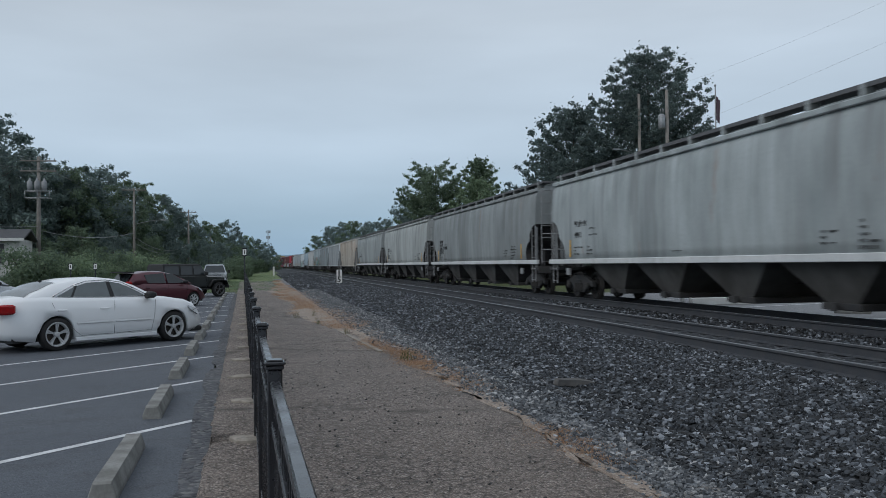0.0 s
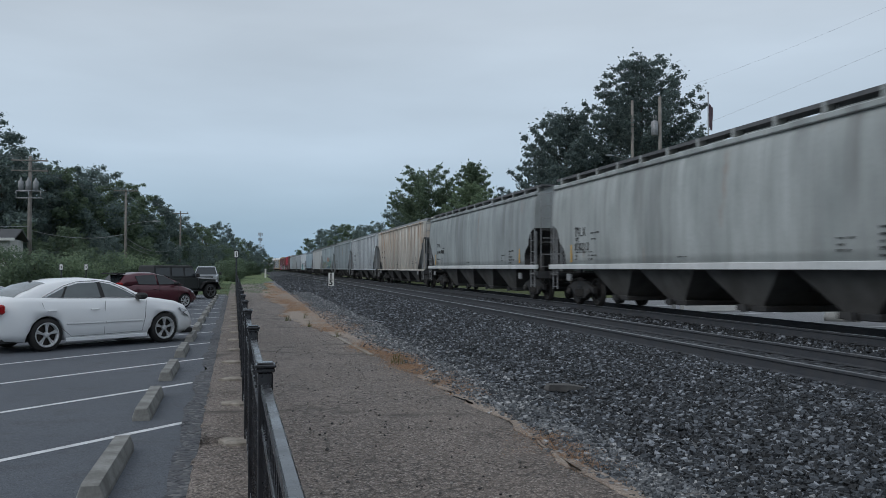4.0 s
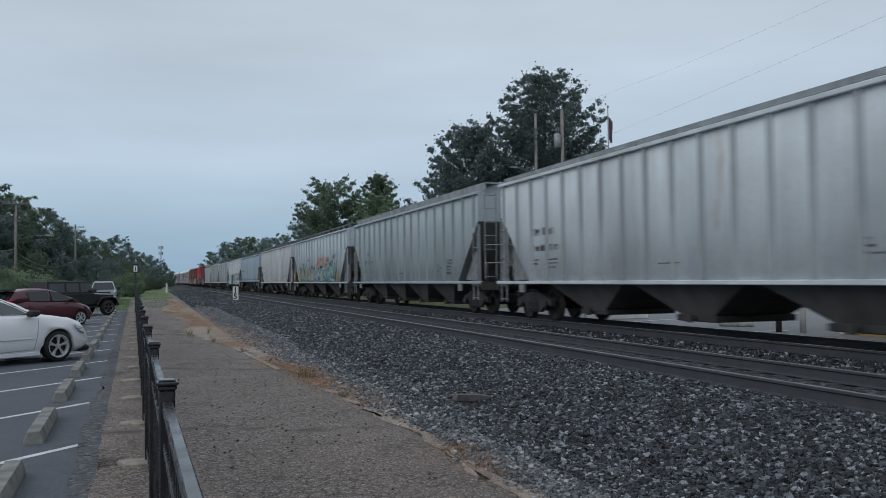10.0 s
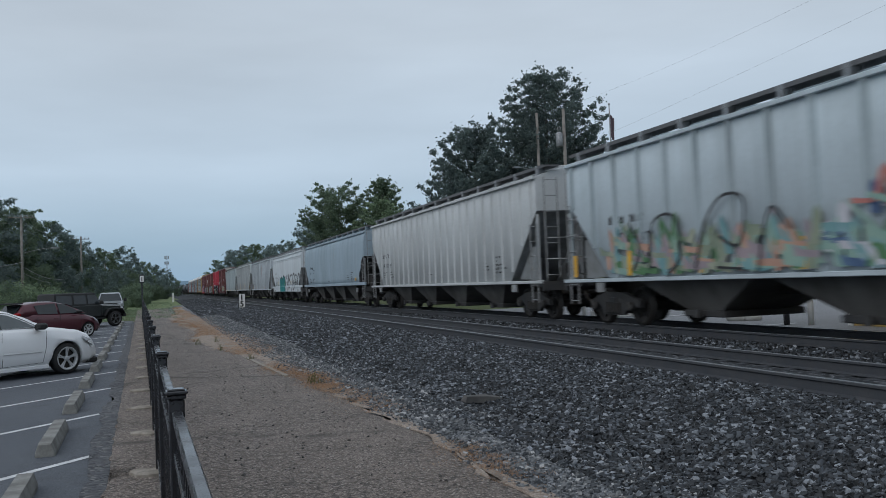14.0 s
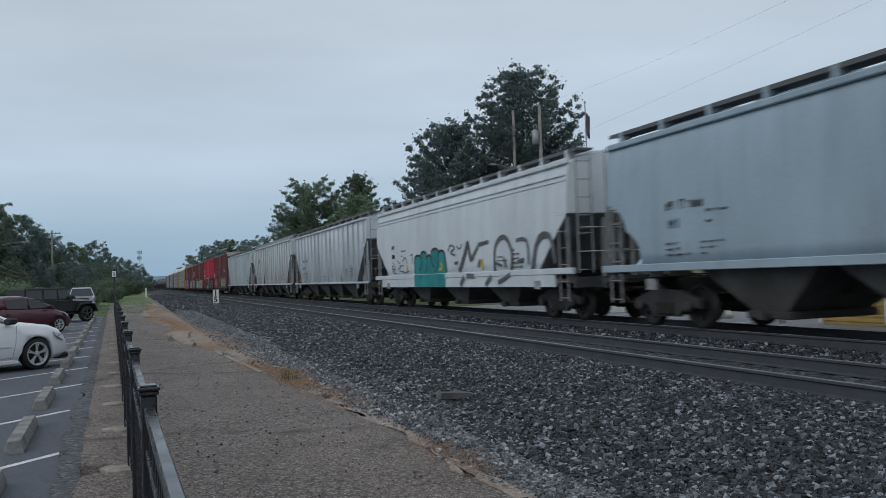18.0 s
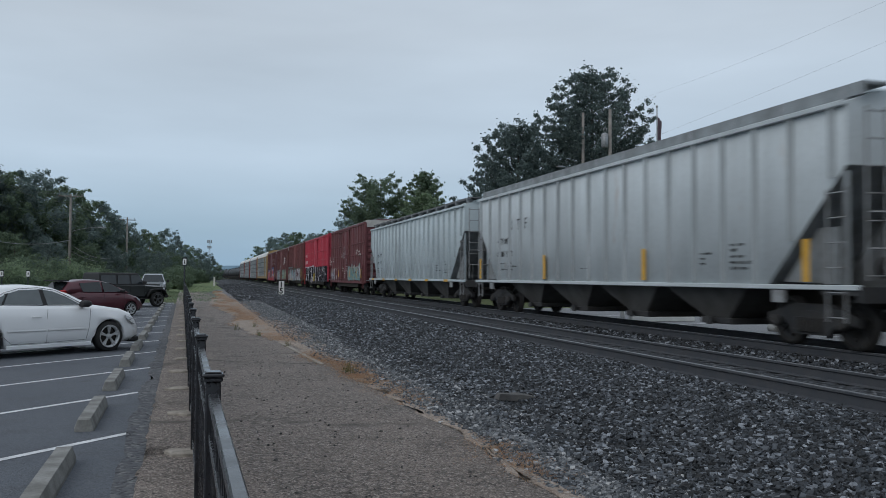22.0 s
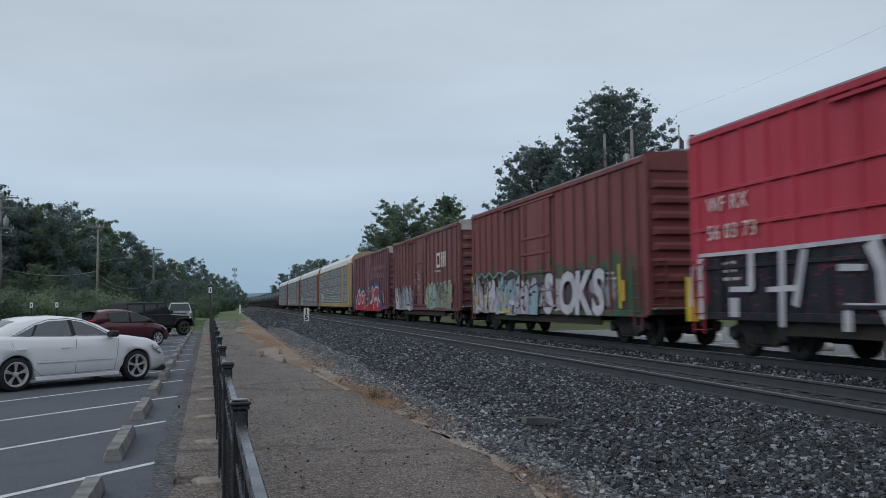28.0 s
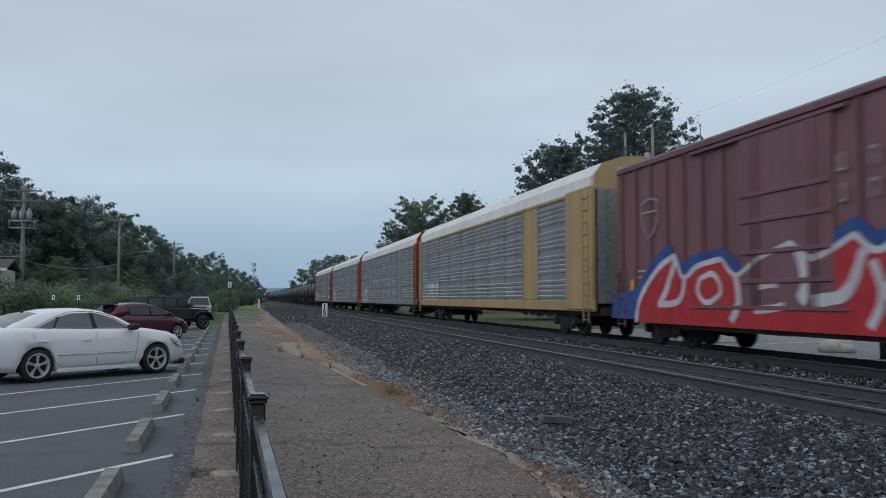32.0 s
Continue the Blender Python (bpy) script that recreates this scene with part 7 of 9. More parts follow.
def curved_glass(car, name, x0, x1, zb, tab, wb, wr, inset=0.9, lift=0.012, mat=None):
    """A pane that follows the cabin's shell between x0 and x1, over the middle of its width."""
    s = Shape()
    rows = []
    n = 8
    for k in range(n + 1):
        x = x0 + (x1 - x0) * k / n
        z = max(zb + 0.004, lerp_tab(tab, x))
        f = min(1.0, (z - zb) / 0.5)
        w1 = wb + (wr - wb) * f
        rows.append([(x, w1 * u * inset, z + dz + lift) for u, dz in ((-0.95, -0.02 * f), (-0.8, -0.006 * f), (-0.45, 0.012), (0, 0.018), (0.45, 0.012), (0.8, -0.006 * f), (0.95, -0.02 * f))])
    m = 7
    s.add([p for r in rows for p in r], [(k * m + i, k * m + i + 1, (k + 1) * m + i + 1, (k + 1) * m + i) for k in range(n) for i in range(m - 1)], True)
    part(name, s, mat or M_GLASS, car, "tinted pane")


def seam(car, pts, y, mat=None, r=0.0035):
    for sg in (-1, 1):
        part("door_seam", Shape().path([(x, sg * (y(x, z)), z) for x, z in pts], r, 4), mat or M_TRIM, car)


def sedan(m):
    car = thing("sedan", "white four-door sedan parked at a slant in the lot", "car", m, "parked cars")
    L, W, r = 4.86, 1.84, 0.335
    wf, wr_ = 1.49, -1.25
    hw = [(0.90, 0.0), (0.985, 0.16), (0.995, 0.45), (0.97, 0.72), (0.93, 0.9), (0.86, 1.0)]
    top = [(-2.43, 0.94), (-2.3, 1.05), (-1.9, 1.09), (-1.5, 1.09), (-0.8, 1.06), (0.9, 1.035), (1.3, 1.01), (1.75, 0.945), (2.1, 0.845), (2.3, 0.71), (2.43, 0.56)]
    bot = [(-2.43, 0.40), (-2.2, 0.26), (-1.6, 0.2), (1.8, 0.19), (2.2, 0.22), (2.43, 0.30)]
    part("body", shell(L, W, top, bot, (wf, wr_), r, hw), M_CARWHITE, car)
    zb, wb, wr2 = 0.98, 0.80, 0.60
    roof = [(-2.0, 0.985), (-1.6, 1.21), (-1.15, 1.375), (-0.65, 1.45), (-0.15, 1.465), (0.25, 1.43), (0.6, 1.31), (0.9, 1.15), (1.22, 0.985)]
    part("cabin", cabin(1.22, -2.0, zb, roof, wb, wr2), M_CARWHITE, car)
    zr = 1.49
    side_glass(car, [(0.80, 1.065), (0.08, 1.06), (0.03, 1.375), (0.25, 1.335), (0.53, 1.22)], zb, zr, wb, wr2, mat=M_SEDAN_GLASS)
    side_glass(car, [(-0.02, 1.06), (-0.85, 1.08), (-0.72, 1.3), (-0.48, 1.365), (-0.06, 1.38)], zb, zr, wb, wr2, mat=M_SEDAN_GLASS)
    side_glass(car, [(-0.9, 1.082), (-1.2, 1.095), (-0.78, 1.28)], zb, zr, wb, wr2, "quarter_window", mat=M_SEDAN_GLASS)
    side_glass(car, [(0.085, 1.055), (-0.025, 1.055), (-0.065, 1.385), (0.035, 1.38)], zb, zr, wb, wr2, "pillar_trim", 0.014, M_TRIM)
    side_glass(car, [(-0.84, 1.075), (-0.91, 1.078), (-0.79, 1.29), (-0.71, 1.31)], zb, zr, wb, wr2, "pillar_trim", 0.014, M_TRIM)
    for sg in (-1, 1):
        ch = Shape()
        pts = [(0.9, 1.05), (0.62, 1.2), (0.3, 1.36), (-0.06, 1.415), (-0.5, 1.4), (-0.8, 1.32), (-1.3, 1.095), (-0.9, 1.065), (0.0, 1.045), (0.9, 1.05)]
        ch.path([(x, sg * (wb + (wr2 - wb) * (z - zb) / (zr - zb) + 0.02), z) for x, z in pts], 0.009, 4)
        part("window_trim", ch, M_CHROME, car)
    curved_glass(car, "windscreen", 1.16, 0.42, zb, roof, wb, wr2, mat=M_SEDAN_GLASS)
    curved_glass(car, "rear_window", -1.93, -1.12, zb, roof, wb, wr2, mat=M_SEDAN_GLASS)
    yy = lambda x, z: W / 2 * (0.995 if z < 0.75 else 0.96) + 0.001
    seam(car, [(1.02, 0.96), (0.98, 0.6), (0.9, 0.3), (0.0, 0.28), (0.03, 0.98)], yy)
    seam(car, [(0.03, 0.98), (0.0, 0.28), (-0.75, 0.28), (-1.0, 0.5), (-1.25, 0.75), (-1.35, 0.98)], yy)
    for sg in (-1, 1):
        yw = sg * W / 2
        for x in (-0.12, -1.05):
            part("door_handle", Shape().box(x - 0.2, x, min(yw * 0.985, yw * 1.012), max(yw * 0.985, yw * 1.012), 0.8, 0.835, 0.008), M_CARWHITE, car)
        for x0, x1 in ((-0.85, -0.03), (0.03, 0.88)):
            part("side_moulding", Shape().box(x0, x1, min(yw * 0.99, yw * 1.012), max(yw * 0.99, yw * 1.012), 0.52, 0.56, 0.008), M_CARWHITE, car)
        part("sill_trim", Shape().box(-0.85, 1.05, yw * 0.95 - 0.02, yw * 0.95 + 0.02, 0.17, 0.25, 0.01), M_CARWHITE, car)
        mir = Shape().box(0.72, 0.95, sg * 0.98 - 0.1, sg * 0.98 + 0.1, 1.0, 1.14, 0.04)
        mir.box(0.8, 0.88, min(sg * 0.78, sg * 0.95), max(sg * 0.78, sg * 0.95), 1.0, 1.04)
        part("door_mirror", mir, M_TRIM, car)
        part("headlamp", Shape().add([(1.88, sg * 0.86, 0.80), (2.2, sg * 0.72, 0.70), (2.3, sg * 0.55, 0.62), (2.3, sg * 0.55, 0.54), (2.2, sg * 0.79, 0.58), (1.95, sg * 0.9, 0.68)], [(0, 1, 2, 3, 4, 5)] if sg < 0 else [(5, 4, 3, 2, 1, 0)]), M_CLEARLAMP, car)
        part("tail_lamp", Shape().box(-2.43, -2.08, min(sg * 0.66, sg * 0.9), max(sg * 0.66, sg * 0.9), 0.78, 0.97, 0.03), M_REDLAMP, car)
        for x in (wf, wr_):
            wheel_part(car, x, sg * (W / 2 - 0.12), r, 0.215, M_RIM, 5, sg)
            part("wheel_well", Shape().box(x - 0.36, x + 0.36, sg * 0.45 - 0.2, sg * 0.45 + 0.2, 0.2, 0.72), M_TRIM, car)
    part("grille", Shape().box(2.36, 2.44, -0.5, 0.5, 0.36, 0.52, 0.02), M_TRIM, car)
    part("front_valance", Shape().box(2.1, 2.4, -0.7, 0.7, 0.17, 0.3, 0.03), M_TRIM, car)
    part("fuel_flap", Shape().lathe([(W / 2 * 0.975, 0.085), (W / 2 * 0.992, 0.085)], "y", 16, (-1.72, 0, 0.82)), M_CARWHITE, car)
    part("underbody", Shape().box(-2.1, 2.1, -0.75, 0.75, 0.2, 0.4), M_TRIM, car)
    part("antenna_fin", Shape().prism([(-1.2, 1.36), (-1.0, 1.37), (-1.18, 1.43)], "y", -0.015, 0.015), M_TRIM, car)
    return car


def hatchback(m, mat, label, name="hatchback"):
    car = thing(name, label, "car", m, "parked cars")
    L, W, r = 3.85, 1.67, 0.29
    wf, wr_ = 1.18, -1.27
    hw = [(0.90, 0.0), (0.985, 0.16), (0.995, 0.45), (0.97, 0.72), (0.93, 0.9), (0.86, 1.0)]
    top = [(-1.92, 0.95), (-1.7, 1.02), (0.6, 0.98), (1.0, 0.93), (1.5, 0.80), (1.75, 0.68), (1.92, 0.5)]
    bot = [(-1.92, 0.36), (-1.7, 0.25), (1.6, 0.2), (1.92, 0.28)]
    part("body", shell(L, W, top, bot, (wf, wr_), r, hw), mat, car)
    zb, wb, wr2 = 0.96, 0.74, 0.56
    roof = [(-1.9, 0.965), (-1.72, 1.2), (-1.5, 1.42), (-0.8, 1.5), (-0.2, 1.49), (0.3, 1.38), (0.7, 1.2), (1.12, 0.965)]
    part("cabin", cabin(1.12, -1.9, zb, roof, wb, wr2), mat, car)
    side_glass(car, [(0.85, 1.0), (-0.05, 1.0), (-0.1, 1.41), (0.22, 1.37), (0.6, 1.18)], zb, 1.5, wb, wr2)
    side_glass(car, [(-0.15, 1.0), (-1.0, 1.02), (-1.1, 1.36), (-0.2, 1.42)], zb, 1.5, wb, wr2)
    part("windscreen", Shape().add([(1.08, -0.64, 1.0), (1.08, 0.64, 1.0), (0.35, 0.52, 1.385), (0.35, -0.52, 1.385), (1.06, -0.64, 0.98), (1.06, 0.64, 0.98), (0.33, 0.52, 1.37), (0.33, -0.52, 1.37)], [(0, 1, 2, 3), (7, 6, 5, 4), (0, 4, 5, 1), (2, 6, 7, 3)]), M_GLASS, car)
    part("rear_window", Shape().add([(-1.9, -0.6, 1.05), (-1.9, 0.6, 1.05), (-1.58, 0.52, 1.4), (-1.58, -0.52, 1.4), (-1.87, -0.6, 1.03), (-1.87, 0.6, 1.03), (-1.55, 0.52, 1.38), (-1.55, -0.52, 1.38)], [(3, 2, 1, 0), (4, 5, 6, 7), (0, 1, 5, 4), (2, 3, 7, 6)]), M_GLASS, car)
    part("rear_spoiler", Shape().box(-1.95, -1.45, -0.5, 0.5, 1.44, 1.49, 0.015), M_TRIM, car)
    yy = lambda x, z: W / 2 * (0.995 if z < 0.75 else 0.96) + 0.001
    seam(car, [(0.85, 0.95), (0.85, 0.6), (0.8, 0.3), (-0.1, 0.28), (-0.08, 0.97)], yy)
    seam(car, [(-0.08, 0.97), (-0.1, 0.28), (-0.8, 0.28), (-1.05, 0.6), (-1.1, 0.97)], yy)
    for sg in (-1, 1):
        yw = sg * W / 2
        for x in (-0.2, -0.95):
            part("door_handle", Shape().box(x - 0.17, x, min(yw * 0.985, yw * 1.012), max(yw * 0.985, yw * 1.012), 0.8, 0.83, 0.008), mat, car)
        part("door_mirror", Shape().box(0.6, 0.8, sg * 0.9 - 0.09, sg * 0.9 + 0.09, 0.98, 1.11, 0.04), M_TRIM, car)
        part("headlamp", Shape().add([(1.4, sg * 0.79, 0.80), (1.7, sg * 0.6, 0.70), (1.74, sg * 0.62, 0.58), (1.5, sg * 0.81, 0.66)], [(0, 1, 2, 3)] if sg < 0 else [(3, 2, 1, 0)]), M_CLEARLAMP, car)
        part("tail_lamp", Shape().box(-1.95, -1.72, min(sg * 0.6, sg * 0.78), max(sg * 0.6, sg * 0.78), 0.8, 1.1, 0.03), M_REDLAMP, car)
        for x in (wf, wr_):
            wheel_part(car, x, sg * (W / 2 - 0.11), r, 0.18, M_RIM, 7, sg)
            part("wheel_well", Shape().box(x - 0.31, x + 0.31, sg * 0.42 - 0.2, sg * 0.42 + 0.2, 0.2, 0.62), M_TRIM, car)
    part("underbody", Shape().box(-1.7, 1.7, -0.68, 0.68, 0.2, 0.4), M_TRIM, car)
    part("grille", Shape().box(1.86, 1.93, -0.4, 0.4, 0.34, 0.5, 0.02), M_TRIM, car)
    return car


def offroader(m):
    car = thing("offroad_car", "black boxy four-door off-road car parked in the lot", "car", m, "parked cars")
    W, r = 1.6, 0.40
    wf, wr_ = 1.45, -1.5
    tub = Shape().box(-2.05, 0.75, -W / 2, W / 2, 0.55, 1.18, 0.04)
    part("body", tub, M_CARBLACK, car)
    part("hood", Shape().rings([[(0.75, -0.74, 0.6), (0.75, 0.74, 0.6), (0.75, 0.74, 1.12), (0.75, 0.6, 1.19), (0.75, -0.6, 1.19), (0.75, -0.74, 1.12)], [(2.0, -0.62, 0.62), (2.0, 0.62, 0.62), (2.0, 0.62, 1.05), (2.0, 0.52, 1.12), (2.0, -0.52, 1.12), (2.0, -0.62, 1.05)]]), M_CARBLACK, car)
    part("hard_top", Shape().rings([[(-2.05, -0.78, 1.18), (-2.05, 0.78, 1.18), (0.72, 0.78, 1.18), (0.72, -0.78, 1.18)], [(-1.98, -0.68, 1.78), (-1.98, 0.68, 1.78), (0.35, 0.68, 1.78), (0.35, -0.68, 1.78)], [(-1.9, -0.6, 1.83), (-1.9, 0.6, 1.83), (0.25, 0.6, 1.83), (0.25, -0.6, 1.83)]]), M_TRIM, car)
    for x0, x1, x2, x3 in ((-0.12, 0.62, 0.40, -0.12), (-0.95, -0.22, -0.22, -0.92), (-1.95, -1.05, -1.05, -1.9)):
        side_glass(car, [(x0, 1.24), (x1, 1.24), (x2, 1.70), (x3, 1.70)], 1.18, 1.78, 0.78, 0.68)
    part("windscreen", Shape().add([(0.73, -0.68, 1.22), (0.73, 0.68, 1.22), (0.40, 0.6, 1.74), (0.40, -0.6, 1.74)], [(0, 1, 2, 3)]), M_GLASS, car)
    for sg in (-1, 1):
        for x in (wf, wr_):
            wheel_part(car, x, sg * (W / 2 + 0.02), r, 0.26, M_DARK_RIM, 5, sg)
            fl = Shape()
            pts = [(x - 0.62, 0.62), (x - 0.42, 0.92), (x - 0.2, 0.98), (x + 0.25, 0.98), (x + 0.45, 0.92), (x + 0.6, 0.7)]
            for (a, za), (b_, zb_) in zip(pts, pts[1:]):
                fl.add([(a, sg * 0.6, za), (b_, sg * 0.6, zb_), (b_, sg * 0.94, zb_ - 0.02), (a, sg * 0.94, za - 0.02), (a, sg * 0.6, za - 0.05), (b_, sg * 0.6, zb_ - 0.05), (b_, sg * 0.94, zb_ - 0.07), (a, sg * 0.94, za - 0.07)], [(0, 1, 2, 3), (7, 6, 5, 4), (2, 6, 7, 3), (0, 4, 5, 1)])
            part("fender_flare", fl, M_TRIM, car)
        seam(car, [(0.68, 1.16), (0.66, 0.6), (-0.15, 0.6), (-0.15, 1.16)], lambda x, z: W / 2 + 0.002)
        seam(car, [(-0.2, 1.16), (-0.2, 0.6), (-0.85, 0.6), (-1.0, 0.85), (-1.0, 1.16)], lambda x, z: W / 2 + 0.002)
        part("door_mirror", Shape().box(0.48, 0.62, sg * 0.98 - 0.1, sg * 0.98 + 0.1, 1.2, 1.4, 0.03), M_TRIM, car)
        part("headlamp", Shape().lathe([(1.98, 0.09), (2.03, 0.08)], "x", 14, (0, sg * 0.42, 0.93)), M_CLEARLAMP, car)
        part("side_step", Shape().tube((-0.95, sg * 0.86, 0.45), (0.85, sg * 0.86, 0.45), 0.04), M_TRIM, car)
    part("front_bumper", Shape().box(2.0, 2.2, -0.85, 0.85, 0.48, 0.66, 0.03), M_TRIM, car)
    part("rear_bumper", Shape().box(-2.2, -2.03, -0.8, 0.8, 0.48, 0.66, 0.03), M_TRIM, car)
    part("spare_wheel", Shape().lathe([(-2.3, 0.3), (-2.3, 0.38), (-2.1, 0.4), (-2.06, 0.3)], "x", 24, (0, 0, 1.1)), M_TYRE, car)
    part("chassis", Shape().box(-2.0, 2.0, -0.5, 0.5, 0.4, 0.6), M_TRIM, car)
    return car


def pickup(m):
    car = thing("pickup_truck", "silver pickup truck facing the fence end", "truck", m, "parked cars")
    W, r = 1.95, 0.39
    wf, wr_ = 1.75, -1.85
    part("body", Shape().box(-0.5, 1.2, -W / 2, W / 2, 0.55, 1.15, 0.07), M_CARSILVER, car)
    part("hood", Shape().rings([[(1.1, -0.95, 0.55), (1.1, 0.95, 0.55), (1.1, 0.95, 1.1), (1.1, 0.8, 1.2), (1.1, -0.8, 1.2), (1.1, -0.95, 1.1)], [(2.6, -0.92, 0.55), (2.6, 0.92, 0.55), (2.6, 0.9, 1.02), (2.6, 0.75, 1.1), (2.6, -0.75, 1.1), (2.6, -0.9, 1.02)]]), M_CARSILVER, car)
    part("cabin", Shape().rings([[(-1.0, -0.93, 1.15), (-1.0, 0.93, 1.15), (1.15, 0.93, 1.15), (1.15, -0.93, 1.15)], [(-0.9, -0.72, 1.8), (-0.9, 0.72, 1.8), (0.45, 0.72, 1.8), (0.45, -0.72, 1.8)], [(-0.8, -0.62, 1.86), (-0.8, 0.62, 1.86), (0.35, 0.62, 1.86), (0.35, -0.62, 1.86)]]), M_CARSILVER, car)
    part("bed", Shape().box(-2.8, -0.95, -W / 2, W / 2, 0.6, 1.2, 0.05), M_CARSILVER, car)
    part("windscreen", Shape().add([(1.13, -0.84, 1.2), (1.13, 0.84, 1.2), (0.5, 0.66, 1.77), (0.5, -0.66, 1.77)], [(0, 1, 2, 3)]), M_GLASS, car)
    side_glass(car, [(0.85, 1.2), (0.1, 1.2), (0.1, 1.72), (0.42, 1.72)], 1.15, 1.8, 0.93, 0.72)
    side_glass(car, [(0.02, 1.2), (-0.85, 1.2), (-0.82, 1.72), (0.02, 1.72)], 1.15, 1.8, 0.93, 0.72)
    gr = part("grille", Shape().box(2.58, 2.63, -0.55, 0.55, 0.72, 1.04, 0.02), M_TRIM, car)
    for k in range(3):
        part("grille_bar", Shape().box(2.62, 2.66, -0.54, 0.54, 0.76 + 0.09 * k, 0.79 + 0.09 * k, 0.008), M_CHROME, gr)
    part("front_bumper", Shape().box(2.58, 2.75, -0.95, 0.95, 0.5, 0.68, 0.04), M_CHROME, car)
    for sg in (-1, 1):
        part("headlamp", Shape().box(2.5, 2.64, min(sg * 0.6, sg * 0.9), max(sg * 0.6, sg * 0.9), 0.78, 1.0, 0.03), M_CLEARLAMP, car)
        part("door_mirror", Shape().box(0.75, 0.95, sg * 1.12 - 0.1, sg * 1.12 + 0.1, 1.15, 1.4, 0.03), M_TRIM, car)
        for x in (wf, wr_):
            wheel_part(car, x, sg * (W / 2 - 0.12), r, 0.25, M_RIM, 6, sg)
    part("chassis", Shape().box(-2.6, 2.5, -0.6, 0.6, 0.4, 0.65), M_TRIM, car)
    return car


LOT_Z = -0.035
HEAD = 40.0      # heading of the slanted stalls: degrees from +x
sedan(pose(-3.72, 20.3, LOT_Z, 0, 0, HEAD))
hatchback(pose(-4.35, 38.4, LOT_Z, 0, 0, HEAD), M_CARRED, "maroon small hatchback parked at a slant in the lot")
offroader(pose(-4.1, 49.3, LOT_Z, 0, 0, HEAD))
pickup(pose(-3.95, 74.0, -0.06, 0, 0, -88))
hatchback(pose(-12.0, 40.6, LOT_Z, 0, 0, 20), M_CARSILVER, "silver compact car parked in the far row")

# ---- trees, bushes, weeds ----
def mat_leaf(name, tones, rough_v=0.6):
    m, nt, b = node_mat(name, rough_v, 0, 0.25)
    geo = nt.nodes.new("ShaderNodeNewGeometry")
    r = nt.nodes.new("ShaderNodeValToRGB")
    els = r.color_ramp.elements
    els[0].color, els[1].color = rgba(tones[0]), rgba(tones[-1])
    for k in range(1, len(tones) - 1):
        els.new(k / (len(tones) - 1)).color = rgba(tones[k])
    nt.links.new(geo.outputs["Random Per Island"], r.inputs["Fac"])
    n = noise_node(nt, 0.35, 3.0)
    col = blend(nt, span(nt, n, 0.35, 0.65, 0, 0.4), r.outputs["Color"], tuple(v * 0.7 for v in tones[0]))
    nt.links.new(col, b.inputs["Base Color"])
    tl = nt.nodes.new("ShaderNodeBsdfTranslucent")
    nt.links.new(col, tl.inputs["Color"])
    mx = nt.nodes.new("ShaderNodeMixShader")
    mx.inputs[0].default_value = 0.55
    nt.links.new(b.outputs[0], mx.inputs[1])
    nt.links.new(tl.outputs[0], mx.inputs[2])
    nt.links.new(mx.outputs[0], nt.nodes["Material Output"].inputs["Surface"])
    return m


# Foliage tones, raised and greyed to paint in distance haze; dark one bluer.
M_LEAF_DARK = mat_leaf("dark_foliage", ((0.11, 0.147, 0.15), (0.15, 0.195, 0.185), (0.19, 0.245, 0.215)))
M_LEAF_MID = mat_leaf("green_foliage", ((0.13, 0.18, 0.135), (0.18, 0.24, 0.16), (0.225, 0.295, 0.18)))
M_LEAF_BRIGHT = mat_leaf("fresh_foliage", ((0.17, 0.235, 0.155), (0.23, 0.305, 0.19), (0.29, 0.37, 0.22)))
# Lighter, bluer leaves for the wood: haze is put into their colour.
M_LEAF_WOOD = mat_leaf("haze_blue_foliage", ((0.15, 0.2, 0.2), (0.205, 0.265, 0.25), (0.26, 0.33, 0.29)))
M_BARK = mat_plain("tree_bark", (0.07, 0.058, 0.048), (0.12, 0.1, 0.085), 3.0, 0.95, 0, 0.5)
M_DRY = mat_leaf("dry_grass", ((0.33, 0.19, 0.115), (0.45, 0.275, 0.165), (0.56, 0.43, 0.31)), 0.9)
M_SOIL = mat_asphalt("dry_sandy_soil", (0.25, 0.2, 0.163), (0.3, 0.248, 0.205), (0.5, 0.45, 0.4), 0.02, 0.0, 0.8, 1.0, stain=(0.205, 0.155, 0.125))
M_WEED = mat_leaf("weed_green", ((0.07, 0.09, 0.03), (0.12, 0.13, 0.05), (0.2, 0.17, 0.08)), 0.9)


def leaf_mesh(name, clumps, per, size, mat, seed, flat=0.75, outer=0.35):
    """Many small leaves on and in clumps of (centre, radius)."""
    rng = np.random.default_rng(seed)
    cs = np.array([c for c, r in clumps])
    rs = np.array([r for c, r in clumps])
    weights = rs ** 2 / (rs ** 2).sum()
    total = int(per)
    idx = rng.choice(len(clumps), total, p=weights)
    d = rng.normal(size=(total, 3))
    d /= np.linalg.norm(d, axis=1)[:, None]
    rad = rs[idx] * np.abs(rng.normal(0.72, 0.27, total))
    p = cs[idx] + d * rad[:, None] * np.array([1, 1, flat])
    n = d + 0.5 * rng.normal(size=(total, 3)) + np.array([0, 0, 0.35])
    n /= np.linalg.norm(n, axis=1)[:, None]
    a = np.cross(n, rng.normal(size=(total, 3)))
    a /= np.linalg.norm(a, axis=1)[:, None]
    b = np.cross(n, a)
    s = size * (0.5 + rng.random(total))[:, None]
    v = np.stack([p - a * s, p + b * s * 0.5, p + a * s, p - b * s * 0.5], 1).reshape(-1, 3)
    f = np.arange(4 * total).reshape(-1, 4)
    me = bpy.data.meshes.new(name)
    me.from_pydata(v.tolist(), [], f.tolist())
    me.materials.append(mat)
    return me


